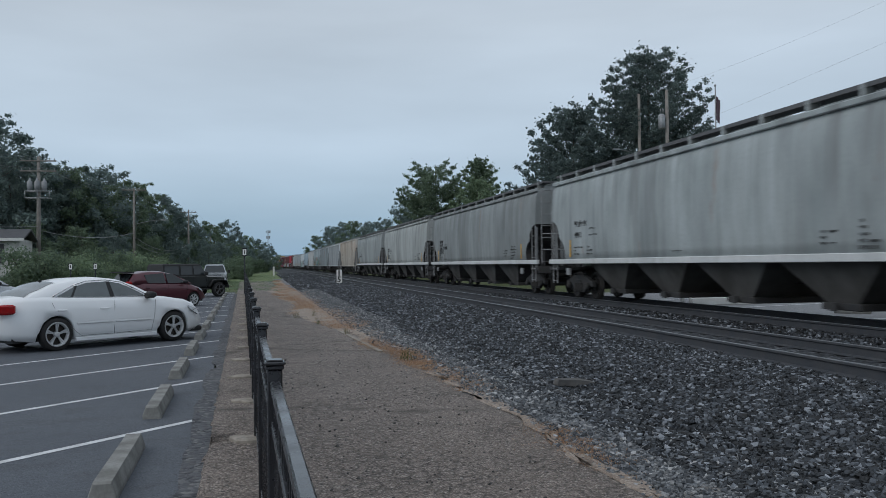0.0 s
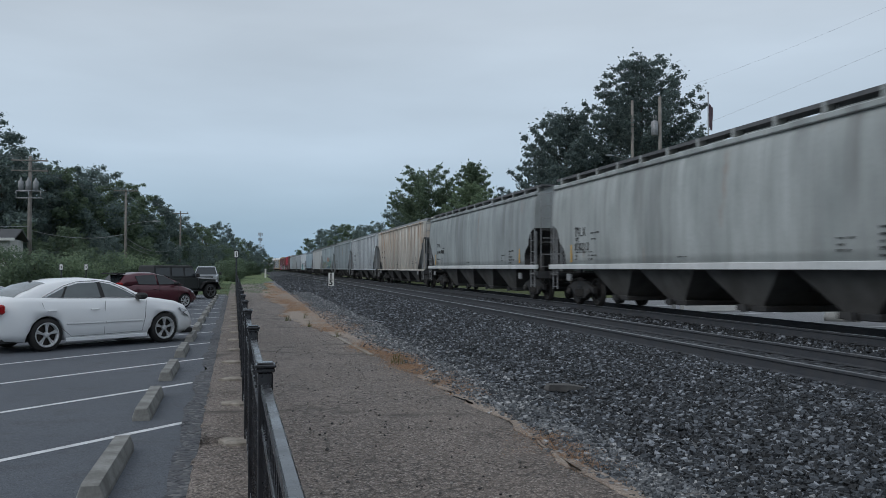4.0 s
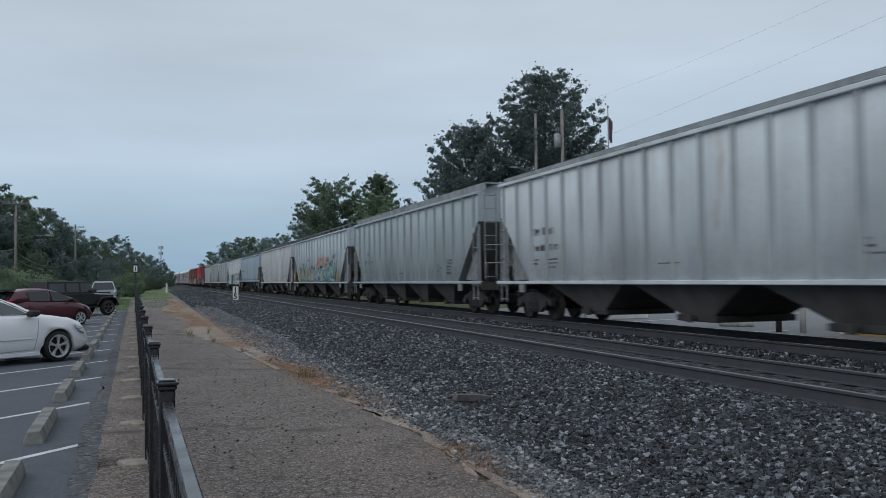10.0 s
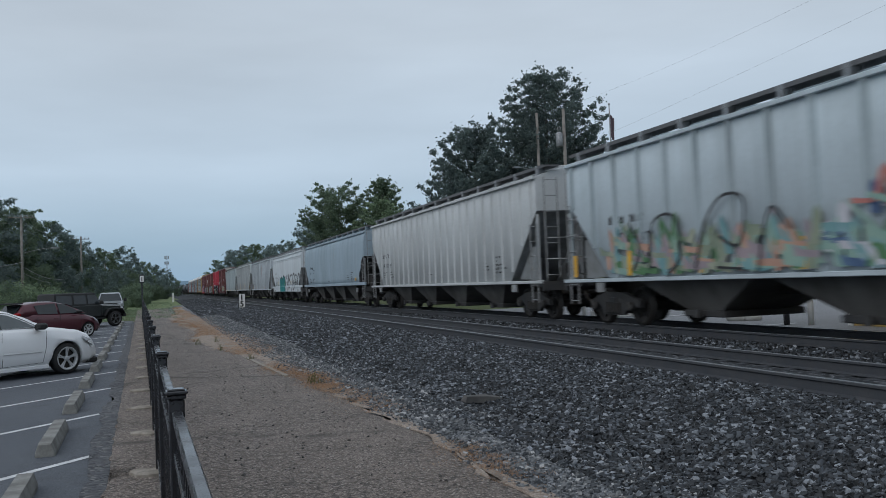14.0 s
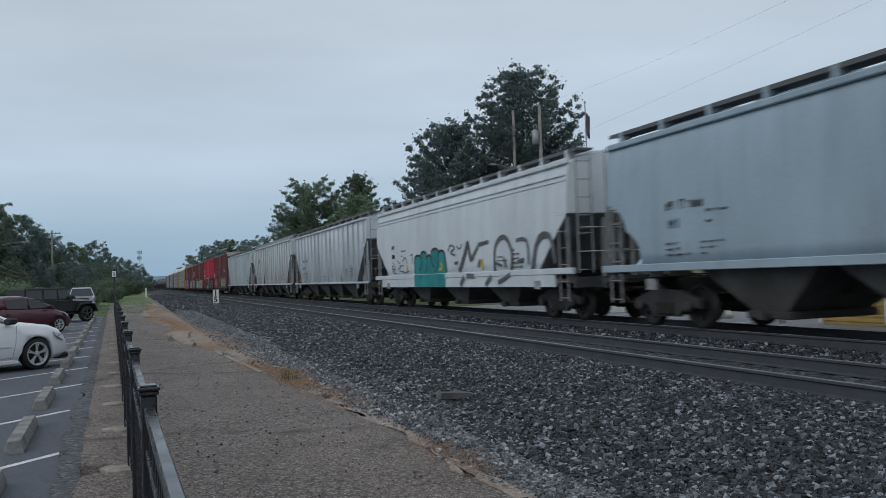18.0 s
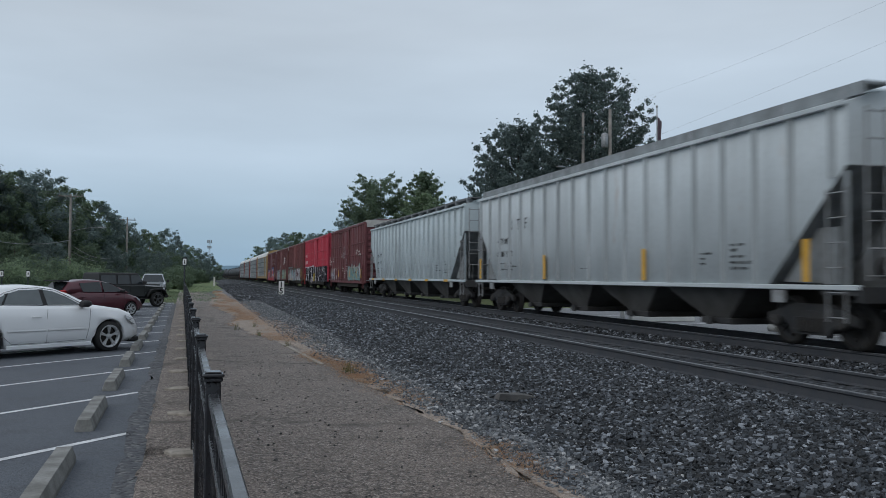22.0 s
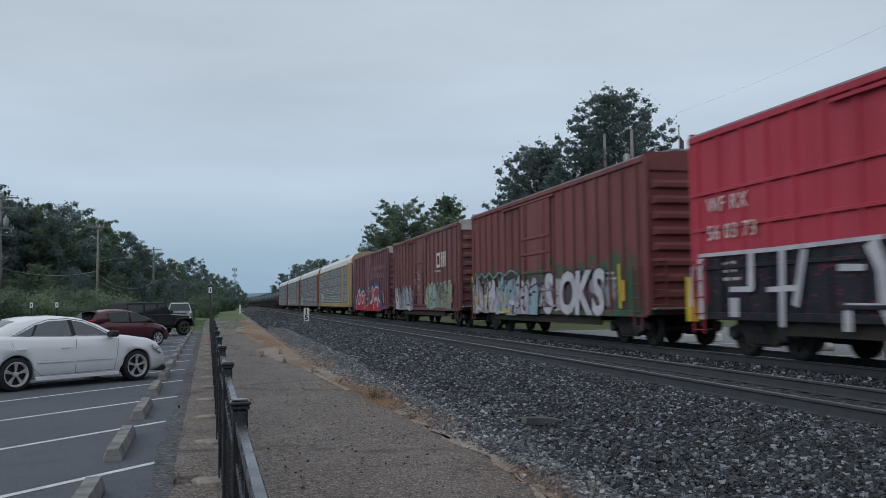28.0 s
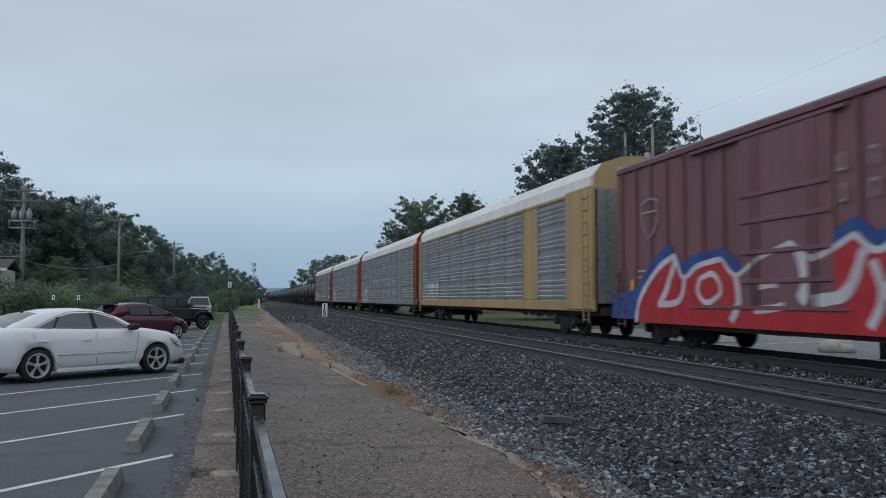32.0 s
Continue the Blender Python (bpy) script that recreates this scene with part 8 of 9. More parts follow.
def tree(label, height, spread, seed, leaf, leaves, mat, m=None, low=0.22, cone=0.0, lumps=60, lump=0.2, flat=0.8, inside=0.5, group=""):
    """A trunk with limbs that reach into a lumpy crown; cone narrows it upwards."""
    rng = random.Random(seed)
    t = thing("tree", label, "tree", m, group)
    s = Shape()
    base_r = height * 0.017
    pts = [Vector((rng.uniform(-0.1, 0.1) * k, rng.uniform(-0.1, 0.1) * k, height * 0.88 * k / 6)) for k in range(7)]
    for k in range(6):
        s.tube(pts[k], pts[k + 1], base_r * (1 - 0.15 * k), base_r * (1 - 0.15 * (k + 1)), 8, cap=False)
    clumps = []
    for k in range(lumps):
        f = low + (1 - low) * (k + 0.5) / lumps
        u = (f - low) / (1 - low)
        wide = (1 - cone) * math.sqrt(max(0.0, 1 - (2 * u - 0.85) ** 2 / 1.35)) + cone * (1 - u) ** 0.75
        a = k * 2.39996 + rng.uniform(-0.5, 0.5)
        out = spread * wide * (0.8 + 0.38 * noise.noise(Vector((math.cos(a) * 1.5 + seed, math.sin(a) * 1.5, u * 4))))
        r = out * (1.0 if rng.random() > inside else rng.uniform(0.25, 0.8))
        tip = Vector((math.cos(a) * r, math.sin(a) * r, f * height - spread * lump * 0.4))
        clumps.append((tuple(tip), spread * lump * rng.uniform(0.6, 1.15) * (0.75 + 0.4 * (1 - u))))
        # sprigs that break the outline
        for j in range(2):
            d = Vector((math.cos(a) * 0.8 + rng.uniform(-0.7, 0.7), math.sin(a) * 0.8 + rng.uniform(-0.7, 0.7), rng.uniform(-0.1, 0.8)))
            clumps.append((tuple(tip + d * spread * lump * 0.9), spread * lump * rng.uniform(0.22, 0.42)))
        if k % 3 == 0:
            f0 = max(0.1, f - 0.16)
            i = min(5, int(f0 * 6 / 0.88))
            p = pts[i].lerp(pts[i + 1], min(1.0, f0 * 6 / 0.88 - i))
            mid = p.lerp(tip, 0.55) + Vector((0, 0, -0.05 * height * (1 - u)))
            s.tube(p, mid, base_r * 0.34 * (1.2 - u), base_r * 0.2 * (1.2 - u), 6, cap=False)
            s.tube(mid, tip, base_r * 0.2 * (1.2 - u), base_r * 0.06, 5, cap=False)
    part("trunk", s, M_BARK, t, "tapered trunk with limbs")
    part("crown", leaf_mesh("crown", clumps, leaves, leaf, mat, seed, flat), mat, t, "uneven leafy crown")
    return t


def branch_tree(label, height, reach, seed, leaf, leaves, mat, m, low=0.1, lift=0.25, branches=220, group=""):
    """A tree of long rising branches set with leafy twigs, so that its outline ends in many points. reach: (share of the height, length) pairs."""
    rng = random.Random(seed)
    t = thing("tree", label, "tree", m, group)
    s = Shape()
    base_r = height * 0.016
    s.tube((0, 0, 0), (0, 0, height * 0.5), base_r, base_r * 0.6, 10, cap=False).tube((0, 0, height * 0.5), (0, 0, height * 0.96), base_r * 0.6, base_r * 0.1, 8, cap=False)
    clumps = []
    for k in range(branches):
        u = (k + 0.5) / branches
        a = k * 2.39996 + rng.uniform(-0.4, 0.4)
        out = Vector((math.cos(a), math.sin(a), 0))
        side = Vector((-out.y, out.x, 0))
        ln = lerp_tab(reach, u) * rng.uniform(0.7, 1.1) * (1 + 0.18 * noise.noise(Vector((math.cos(a) * 2 + seed, math.sin(a) * 2, u * 5))))
        rise = ln * (lift + 0.75 * u * u) * rng.uniform(0.6, 1.3)
        z0 = height * (low + (0.97 - low) * u) - rise
        start = Vector((0, 0, max(height * low * 0.6, z0)))
        tip = Vector((0, 0, start.z + rise)) + out * ln
        tip.z = min(tip.z, height)
        n = max(3, int(ln / 0.6))
        for j in range(1, n + 1):
            q = j / n
            if q < 0.3:
                continue
            p = start.lerp(tip, q) + Vector((0, 0, -0.07 * ln * math.sin(math.pi * q)))
            clumps.append((tuple(p), 0.62 * (1.3 - q)))
            for sg in (-1, 1):
                tw = (0.28 * ln * (1.1 - q) + 0.3) * rng.uniform(0.5, 1.2)
                e = p + side * sg * tw + out * tw * 0.55 + Vector((0, 0, tw * rng.uniform(-0.1, 0.6)))
                clumps.append((tuple(p.lerp(e, 0.55)), 0.36))
                clumps.append((tuple(e), 0.21))
        clumps.append((tuple(tip + (tip - start).normalized() * 0.35), 0.15))
        clumps.append((tuple(tip + (tip - start).normalized() * 0.7 + Vector((0, 0, 0.1))), 0.1))
        if k % 4 == 0:
            mid = start.lerp(tip, 0.5) + Vector((0, 0, -0.07 * ln))
            s.tube(start, mid, base_r * 0.3 * (1.1 - u), base_r * 0.16 * (1.1 - u), 6, cap=False).tube(mid, tip, base_r * 0.16 * (1.1 - u), 0.012, 5, cap=False)
    part("trunk", s, M_BARK, t, "tapered trunk with rising limbs")
    part("crown", leaf_mesh("crown", clumps, leaves, leaf, mat, seed, 0.8), mat, t, "dense crown with pointed twigs")
    return t


def bush(label, r, h, seed, leaf, leaves, mat, m):
    rng = random.Random(seed)
    t = thing("bush", label, "bush", m, "bushes beyond the lot")
    s = Shape()
    clumps = []
    for k in range(7):
        a = k * 0.9
        tip = Vector((math.cos(a) * r * 0.6, math.sin(a) * r * 0.6, h * rng.uniform(0.5, 0.85)))
        s.tube((0, 0, 0), tip, 0.05, 0.015, 5)
        clumps += [(tuple(tip), r * rng.uniform(0.3, 0.55)), (tuple(tip * 0.55), r * 0.5), (tuple(tip * 0.25 + Vector((0, 0, 0.2))), r * 0.45)]
    part("woody_base", s, M_BARK, t)
    part("foliage", leaf_mesh("foliage", clumps, leaves, leaf, mat, seed, 0.9), mat, t)
    return t


def plant_woods():
    rng = random.Random(11)
    kinds = [tree("tall dark broadleaf tree in the wood beyond the lot", 15.0, 5.2, 21, 0.16, 17000, M_LEAF_WOOD, pose(-27.5, 118, 0), lumps=46, lump=0.24, group="trees of the wood"),
             tree("rounded green broadleaf tree at the wood's edge", 13.0, 5.2, 22, 0.16, 17000, M_LEAF_MID, pose(-21.5, 126, 0), low=0.12, lumps=46, lump=0.24, group="trees of the wood"),
             tree("dense dark green tree in the wood beyond the lot", 13.5, 4.8, 23, 0.16, 16000, M_LEAF_WOOD, pose(-24.5, 122, 0), low=0.1, lumps=44, lump=0.25, flat=0.9, group="trees of the wood"),
             tree("slender broadleaf tree with a thin crown", 14.0, 3.8, 24, 0.15, 9500, M_LEAF_MID, pose(-17.8, 128, 0), lumps=34, lump=0.23, group="trees of the wood")]
    # (kind, x over y, y, height over the kind's own)
    spots = [(0, -0.292, 108, 1.32), (2, -0.262, 112, 1.12), (0, -0.235, 116, 1.03), (1, -0.205, 118, 1.14), (2, -0.182, 120, 1.10), (3, -0.125, 146, 1.0), (0, -0.113, 150, 0.92), (1, -0.098, 156, 0.86),
             (2, -0.085, 160, 0.82), (3, -0.066, 168, 0.74), (1, -0.055, 172, 0.74), (0, -0.040, 186, 0.76), (2, -0.032, 198, 0.64), (1, -0.020, 222, 0.72), (2, -0.008, 240, 0.66), (0, 0.002, 264, 0.58), (1, 0.010, 288, 0.5), (2, 0.016, 322, 0.42),
             (2, -0.31, 116, 1.1), (0, -0.275, 124, 1.15), (0, -0.222, 126, 1.02), (1, -0.165, 128, 1.06), (0, -0.148, 140, 1.0), (2, -0.135, 146, 0.9), (2, -0.105, 158, 0.78), (0, -0.07, 182, 0.62), (1, -0.048, 202, 0.62), (0, -0.028, 232, 0.55), (2, -0.015, 256, 0.5),
             (2, -0.06, 128, 0.36), (2, -0.045, 138, 0.4), (1, -0.036, 152, 0.42), (1, -0.027, 172, 0.42), (2, -0.018, 192, 0.45), (1, -0.245, 104, 0.52), (2, -0.29, 100, 0.55), (1, -0.195, 106, 0.5), (2, -0.16, 110, 0.45), (1, -0.12, 116, 0.42), (2, -0.09, 124, 0.4), (2, -0.002, 215, 0.42)]
    for k, xr, y, sc in spots:
        c = copy_thing(kinds[k], pose(xr * y, y, -0.1, 0, 0, rng.uniform(0, 360)))
        w = sc * rng.uniform(0.95, 1.15)
        c.scale = (w, w, sc)
    # beyond the railway, far off
    far = [(1, 0.062, 250, 0.78), (2, 0.075, 235, 0.9), (0, 0.09, 225, 0.86), (1, 0.105, 215, 0.96), (2, 0.12, 205, 0.88), (0, 0.135, 195, 0.78), (1, 0.15, 180, 0.75), (2, 0.165, 165, 0.8), (0, 0.082, 280, 0.8), (1, 0.128, 240, 0.85), (0, 0.17, 130, 0.8), (2, 0.052, 300, 0.5)]
    for k, xr, y, sc in far:
        c = copy_thing(kinds[k], pose(xr * y, y, -0.1, 0, 0, rng.uniform(0, 360)))
        c.scale = (sc, sc, sc)
        tagged(c, "broadleaf tree of the far wood behind the railway", group="trees behind the railway")
    g = "trees behind the railway"
    branch_tree("spreading green tree behind the railway", 15.4, ((0, 4.2), (0.3, 5.2), (0.6, 5.4), (0.85, 4.4), (1, 2.8)), 31, 0.12, 70000, M_LEAF_MID, pose(22.3, 112, 0), 0.12, 0.14, 150, g)
    branch_tree("tall green tree with a pointed top behind the railway", 15.8, ((0, 3.4), (0.4, 3.6), (0.7, 3.0), (0.9, 1.9), (1, 0.8)), 32, 0.13, 36000, M_LEAF_MID, pose(27.8, 110, 0), 0.1, 0.15, 110, g)
    branch_tree("broad pale layered tree behind the railway", 12.2, ((0, 4.6), (0.5, 4.6), (0.8, 3.0), (1, 1.0)), 33, 0.13, 22000, M_LEAF_BRIGHT, pose(25.2, 101, 0), 0.15, 0.05, 60, g)
    branch_tree("tall dark tree with pointed branches behind the train", 20.6, ((0, 6.4), (0.3, 6.3), (0.55, 5.7), (0.75, 5.0), (0.9, 3.6), (1, 1.3)), 41, 0.115, 140000, M_LEAF_DARK, pose(32.9, 70, 0), 0.1, 0.3, 280, g)
    branch_tree("dark bushy tree beside the tall one", 15.2, ((0, 6.2), (0.3, 6.0), (0.6, 5.0), (0.85, 3.4), (1, 1.2)), 42, 0.115, 95000, M_LEAF_DARK, pose(25.6, 69, 0), 0.06, 0.25, 220, g)
    tree("dark tree behind the railway yard", 14.2, 4.0, 43, 0.18, 9000, M_LEAF_DARK, pose(45.5, 44, 0), lumps=40, group=g)
    # undergrowth
    b0 = bush("dense green bush at the lot's far edge", 2.3, 2.7, 51, 0.09, 9000, M_LEAF_BRIGHT, pose(-9.0, 74, -0.1))
    b1 = bush("ragged bush at the lot's far edge", 2.0, 3.1, 52, 0.09, 8000, M_LEAF_MID, pose(-12.2, 72, -0.1))
    for k in range(26):
        xr = -0.305 + 0.0105 * k + rng.uniform(-0.006, 0.006)
        y = rng.uniform(60, 72) + max(0, k - 14) * 2.2
        c = copy_thing(b0 if k % 2 else b1, pose(xr * y, y, -0.12, 0, 0, rng.uniform(0, 360)))
        sc = rng.uniform(0.45, 1.0) * (0.72 if xr > -0.17 else 1.0) * (0.42 if xr < -0.255 else 1.0)
        c.scale = (sc * 1.15, sc * 1.15, sc)
    for xr, y, sc in ((-0.022, 105, 0.6), (-0.018, 135, 0.7), (-0.008, 190, 1.0), (-0.03, 110, 0.9), (-0.024, 130, 1.0), (0.002, 215, 1.0), (0.16, 95, 0.8), (0.2, 90, 0.8), (0.14, 120, 1.0)):
        c = copy_thing(b1, pose(xr * y, y, -0.12, 0, 0, rng.uniform(0, 360)))
        c.scale = (sc, sc, sc)


plant_woods()

# a far wooded ridge, with haze painted into its blue colour
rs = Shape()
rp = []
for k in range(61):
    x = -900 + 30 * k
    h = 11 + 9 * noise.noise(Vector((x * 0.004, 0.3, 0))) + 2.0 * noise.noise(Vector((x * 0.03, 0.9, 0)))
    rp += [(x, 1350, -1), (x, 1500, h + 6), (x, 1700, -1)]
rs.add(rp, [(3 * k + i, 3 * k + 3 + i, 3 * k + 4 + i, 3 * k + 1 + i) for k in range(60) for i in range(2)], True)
solid("backdrop", rs, mat_plain("haze_tinted_ridge", (0.16, 0.26, 0.33), (0.13, 0.22, 0.29), 0.02, 1.0, fine=0.2), "far wooded ridge, tinted blue for haze", "hill", "structure")


# tufts: dry grass and weeds along the path's edge
def tuft_mesh(name, spots, per, h, spread, mat, seed, width=0.006):
    rng = np.random.default_rng(seed)
    n = len(spots) * per
    c = np.repeat(np.array(spots), per, 0)
    base = c[:, :3] + np.stack([rng.normal(size=n) * c[:, 3], rng.normal(size=n) * c[:, 3], np.zeros(n)], 1)
    hh = h * (0.35 + 0.9 * rng.random(n))
    lean = rng.normal(size=(n, 2)) * spread * hh[:, None]
    a = rng.random(n) * 6.28
    w = np.stack([np.cos(a), np.sin(a), np.zeros(n)], 1) * width
    mid = base + np.stack([lean[:, 0] * 0.4, lean[:, 1] * 0.4, hh * 0.6], 1)
    tip = base + np.stack([lean[:, 0], lean[:, 1], hh * 0.9], 1)
    v = np.stack([base - w, base + w, mid + w * 0.7, tip, mid - w * 0.7], 1).reshape(-1, 3)
    k = 5 * np.arange(n)[:, None]
    f = np.concatenate([k + np.array([[0, 1, 2, 4]])], 0).tolist() + (k + np.array([[4, 2, 3]])).tolist()
    me = bpy.data.meshes.new(name)
    me.from_pydata(v.tolist(), [], f)
    me.materials.append(mat)
    return me


# how far bare soil and dry grass reach to either side of the path's edge, by distance
WORN_LEFT = ((4, -0.05), (12, -0.08), (20, -0.2), (26, -0.6), (31, -1.0), (35, -0.3), (42, -0.55), (57, -0.6), (70, 0.2), (97, 0.5))
WORN_RIGHT = ((4, 0.04), (10, 0.1), (14, 0.28), (20, 0.45), (26, 0.9), (31, 1.05), (35, 0.6), (42, 1.1), (57, 1.2), (70, 1.3), (97, 1.3))


def verge():
    rng = random.Random(5)
    dry, weeds = [], []

    def lush(y):
        return noise.noise(Vector((y * 0.35, 7.7, 0))) + 0.4 * noise.noise(Vector((y * 1.3, 1.7, 0)))

    for k in range(2600):
        y = 4.6 + 50 * rng.random() ** 1.5
        if lush(y) + rng.uniform(-0.3, 0.3) < -0.05 + (0.18 if y < 10 else 0.0):
            continue
        x = path_edge(y) + rng.gauss(0.03, 0.07 + 0.011 * y)
        dry.append((x, y, max(-0.02, verge_z(x, y)), 0.03 + 0.004 * y))
    for k in range(5200):
        y = 13 + 84 * rng.random() ** 1.15
        u = rng.random()
        lo, hi = lerp_tab(WORN_LEFT, y), lerp_tab(WORN_RIGHT, y)
        x = path_edge(y) + lo + (hi - lo) * u
        if noise.noise(Vector((x * 0.9, y * 0.22, 2.0))) + 0.5 * noise.noise(Vector((x * 2.5, y * 0.9, 5.0))) > abs(u - 0.5) * 1.1 - 0.42:
            dry.append((x, y, max(0.005, verge_z(x, y)), 0.12))
    solid("dry_grass", tuft_mesh("dry_grass", dry, 24, 0.03, 1.7, M_DRY, 3, 0.0035), M_DRY, "dry straw-coloured grass along the path's edge", "grass", "stuff")
    soil = Shape()
    ys = [y for y in STEPS if 4.5 < y < 98]
    pts = []
    for y in ys:
        lo, hi = lerp_tab(WORN_LEFT, y), lerp_tab(WORN_RIGHT, y)
        for k in (0.0, 0.12, 0.35, 0.6, 0.88, 1.0):
            x = path_edge(y) + lo + (hi - lo) * k + 0.3 * (0.2 + min(1.0, y / 30)) * rough(k * 5, y, 1.9)
            base = 0.012 * rough(x, y, 0.7) if x < path_edge(y) - 0.02 else -0.2
            pts.append((x, y, max(base, verge_z(x, y)) + (0.012 if 0 < k < 1 else -0.004)))
    soil.add(pts, [(6 * i + j, 6 * i + j + 1, 6 * i + j + 7, 6 * i + j + 6) for i in range(len(ys) - 1) for j in range(5)], True)
    solid("dry_soil", soil, M_SOIL, "bare sandy soil along the crumbling path edge", "soil", "structure")
    for x, y in ((2.45, 14.6), (2.38, 14.8), (1.5, 24.5), (1.9, 20.6), (1.0, 27.5), (1.6, 28.5)):
        weeds.append((x, y, 0.0, 0.04))
    solid("weeds", tuft_mesh("weeds", weeds, 16, 0.22, 0.22, M_WEED, 4, 0.005), M_WEED, "thin brown-green weeds in the path's cracks", "weeds", "stuff")
    green = []
    for k in range(900):
        y = rng.uniform(57, 150)
        green.append((rng.uniform(-9, 1.2), y, -0.06, 0.4))
    solid("grass", tuft_mesh("grass", green, 16, 0.16, 0.5, M_LEAF_BRIGHT, 6, 0.02), M_LEAF_BRIGHT, "green grass strip beyond the fence's end", "grass", "stuff")


verge()

# ---- poles, wires, signs, buildings ----
def wood_pole(x, y, h, r=0.15, label="weathered wooden utility pole", arms=(), lean=0.0, name="utility_pole"):
    p = thing(name, label, "utility pole", pose(x, y, -0.1, 0, lean, 0), "utility poles")
    part("shaft", Shape().tube((0, 0, 0), (0, 0, h), r, r * 0.65, 12), M_POLE, p)
    for z, half, yaw in arms:
        a = radians(yaw)
        d = Vector((math.cos(a), math.sin(a), 0))
        cb = Shape()
        q = pose(0, -0.14, z, 0, 0, yaw)
        cb.box(-half, half, -0.05, 0.05, -0.06, 0.06, 0.008, q)
        arm = part("crossarm", cb, M_POLE, p)
        for k in (-0.9, -0.45, 0.45, 0.9):
            ins = Shape().lathe([(0.06, 0.02), (0.12, 0.045), (0.16, 0.03), (0.2, 0.045), (0.23, 0.02)], "z", 8, tuple(q @ Vector((half * k, 0, 0))))
            part("insulator", ins, M_GALV, arm)
        br = Shape().tube(q @ Vector((-half * 0.5, 0, 0)), (0, -0.12, z - 0.6), 0.015).tube(q @ Vector((half * 0.5, 0, 0)), (0, -0.12, z - 0.6), 0.015)
        part("brace", br, M_GALV, p)
    return p


def street_arm(p, z, reach, yaw, rise=0.5):
    a = radians(yaw)
    d = Vector((math.cos(a), math.sin(a), 0))
    pts = [Vector((0, 0, z)) + d * (reach * k / 6) + Vector((0, 0, rise * math.sin(k / 6 * math.pi / 2))) for k in range(7)]
    part("lamp_arm", Shape().path(pts, 0.03), M_GALV, p)
    e = pts[-1]
    s = Shape()
    q = Matrix.Translation(e) @ pose(0, 0, 0, 0, 0, yaw)
    s.rings([[q @ Vector(v) for v in ((-0.1, -0.08, -0.03), (-0.1, 0.08, -0.03), (-0.1, 0.08, 0.05), (-0.1, -0.08, 0.05))], [q @ Vector(v) for v in ((0.3, -0.16, -0.07), (0.3, 0.16, -0.07), (0.3, 0.16, 0.09), (0.3, -0.16, 0.09))], [q @ Vector(v) for v in ((0.75, -0.1, -0.05), (0.75, 0.1, -0.05), (0.75, 0.1, 0.04), (0.75, -0.1, 0.04))]])
    part("lamp_head", s, M_GALV, p, "grey cobra-head lamp, unlit")


def wire(name, a, b, sag, r=0.010, label="thin dark overhead cable"):
    a, b = Vector(a), Vector(b)
    pts = [a.lerp(b, k / 16) - Vector((0, 0, sag * 4 * (k / 16) * (1 - k / 16))) for k in range(17)]
    q = (b - a).to_track_quat("Z", "Y")
    rings = [[p + q @ Vector((r * math.cos(i * 1.2566), r * math.sin(i * 1.2566), 0)) for i in range(5)] for p in pts]
    return solid(name, Shape().rings(rings, True, True), M_WIRE, label, "cable")


# poles beyond the lot
M_REGULATOR = mat_plain("grey_regulator_paint", (0.3, 0.31, 0.32), (0.24, 0.25, 0.26), 4.0, 0.6)
P1, P2, P3, P4 = (-19.4, 82.0), (-13.9, 100.0), (-11.4, 140.0), (-9.8, 176.0)
p1 = wood_pole(*P1, 11.6, 0.22, "thick wooden pole with a transformer rack", ((11.2, 1.5, 0), (10.3, 1.5, 0)))
rk = Shape()
for z in (7.9, 8.5):
    rk.path([(-1.0, -0.5, z), (1.0, -0.5, z), (1.0, 0.3, z), (-1.0, 0.3, z), (-1.0, -0.5, z)], 0.05)
for x in (-1.0, 0, 1.0):
    rk.tube((x, -0.5, 7.9), (x, -0.5, 8.5), 0.04)
part("rack", rk, M_GALV, p1, "pale steel equipment rack")
for x in (-0.7, -0.1, 0.5):
    part("regulator", Shape().lathe([(8.5, 0.22), (9.35, 0.24), (9.45, 0.12), (9.7, 0.05)], "z", 12, (x, -0.15, 0)), M_REGULATOR, p1)
p2 = wood_pole(*P2, 10.4, 0.17, arms=((10.2, 1.25, 0),))
street_arm(p2, 6.4, 2.9, -5, 0.5)
wood_pole(*P3, 10.6, 0.17, arms=((10.2, 1.2, 10),))
wood_pole(*P4, 10.0, 0.16, arms=((9.7, 1.1, 10),), lean=-3)
for dz, off, sag in ((11.3, -1.2, 0.7), (11.3, 1.2, 0.7), (10.4, 0.9, 0.7)):
    wire("overhead_cable", (P1[0] + off, P1[1], dz), (P2[0] + off * 0.8, P2[1], dz - 1.0), sag)
    wire("overhead_cable", (P2[0] + off * 0.8, P2[1], dz - 1.0), (P3[0] + off * 0.8, P3[1], dz - 0.9), sag)
    wire("overhead_cable", (P3[0] + off * 0.8, P3[1], dz - 0.9), (P4[0] + off * 0.8, P4[1], dz - 1.5), sag)
    wire("overhead_cable", (P1[0] + off, P1[1], dz), (-30, 50, dz), sag)
wire("overhead_cable", (P1[0], P1[1], 5.0), (P2[0], P2[1], 5.4), 0.6, 0.032)
wire("overhead_cable", (P2[0], P2[1], 5.0), (P3[0], P3[1], 5.2), 1.3, 0.036)
wire("overhead_cable", (P2[0], P2[1], 4.3), (P3[0], P3[1], 4.6), 1.1, 0.03)
wire("overhead_cable", (P1[0], P1[1], 5.3), (-30, 55, 5.6), 0.5, 0.03)

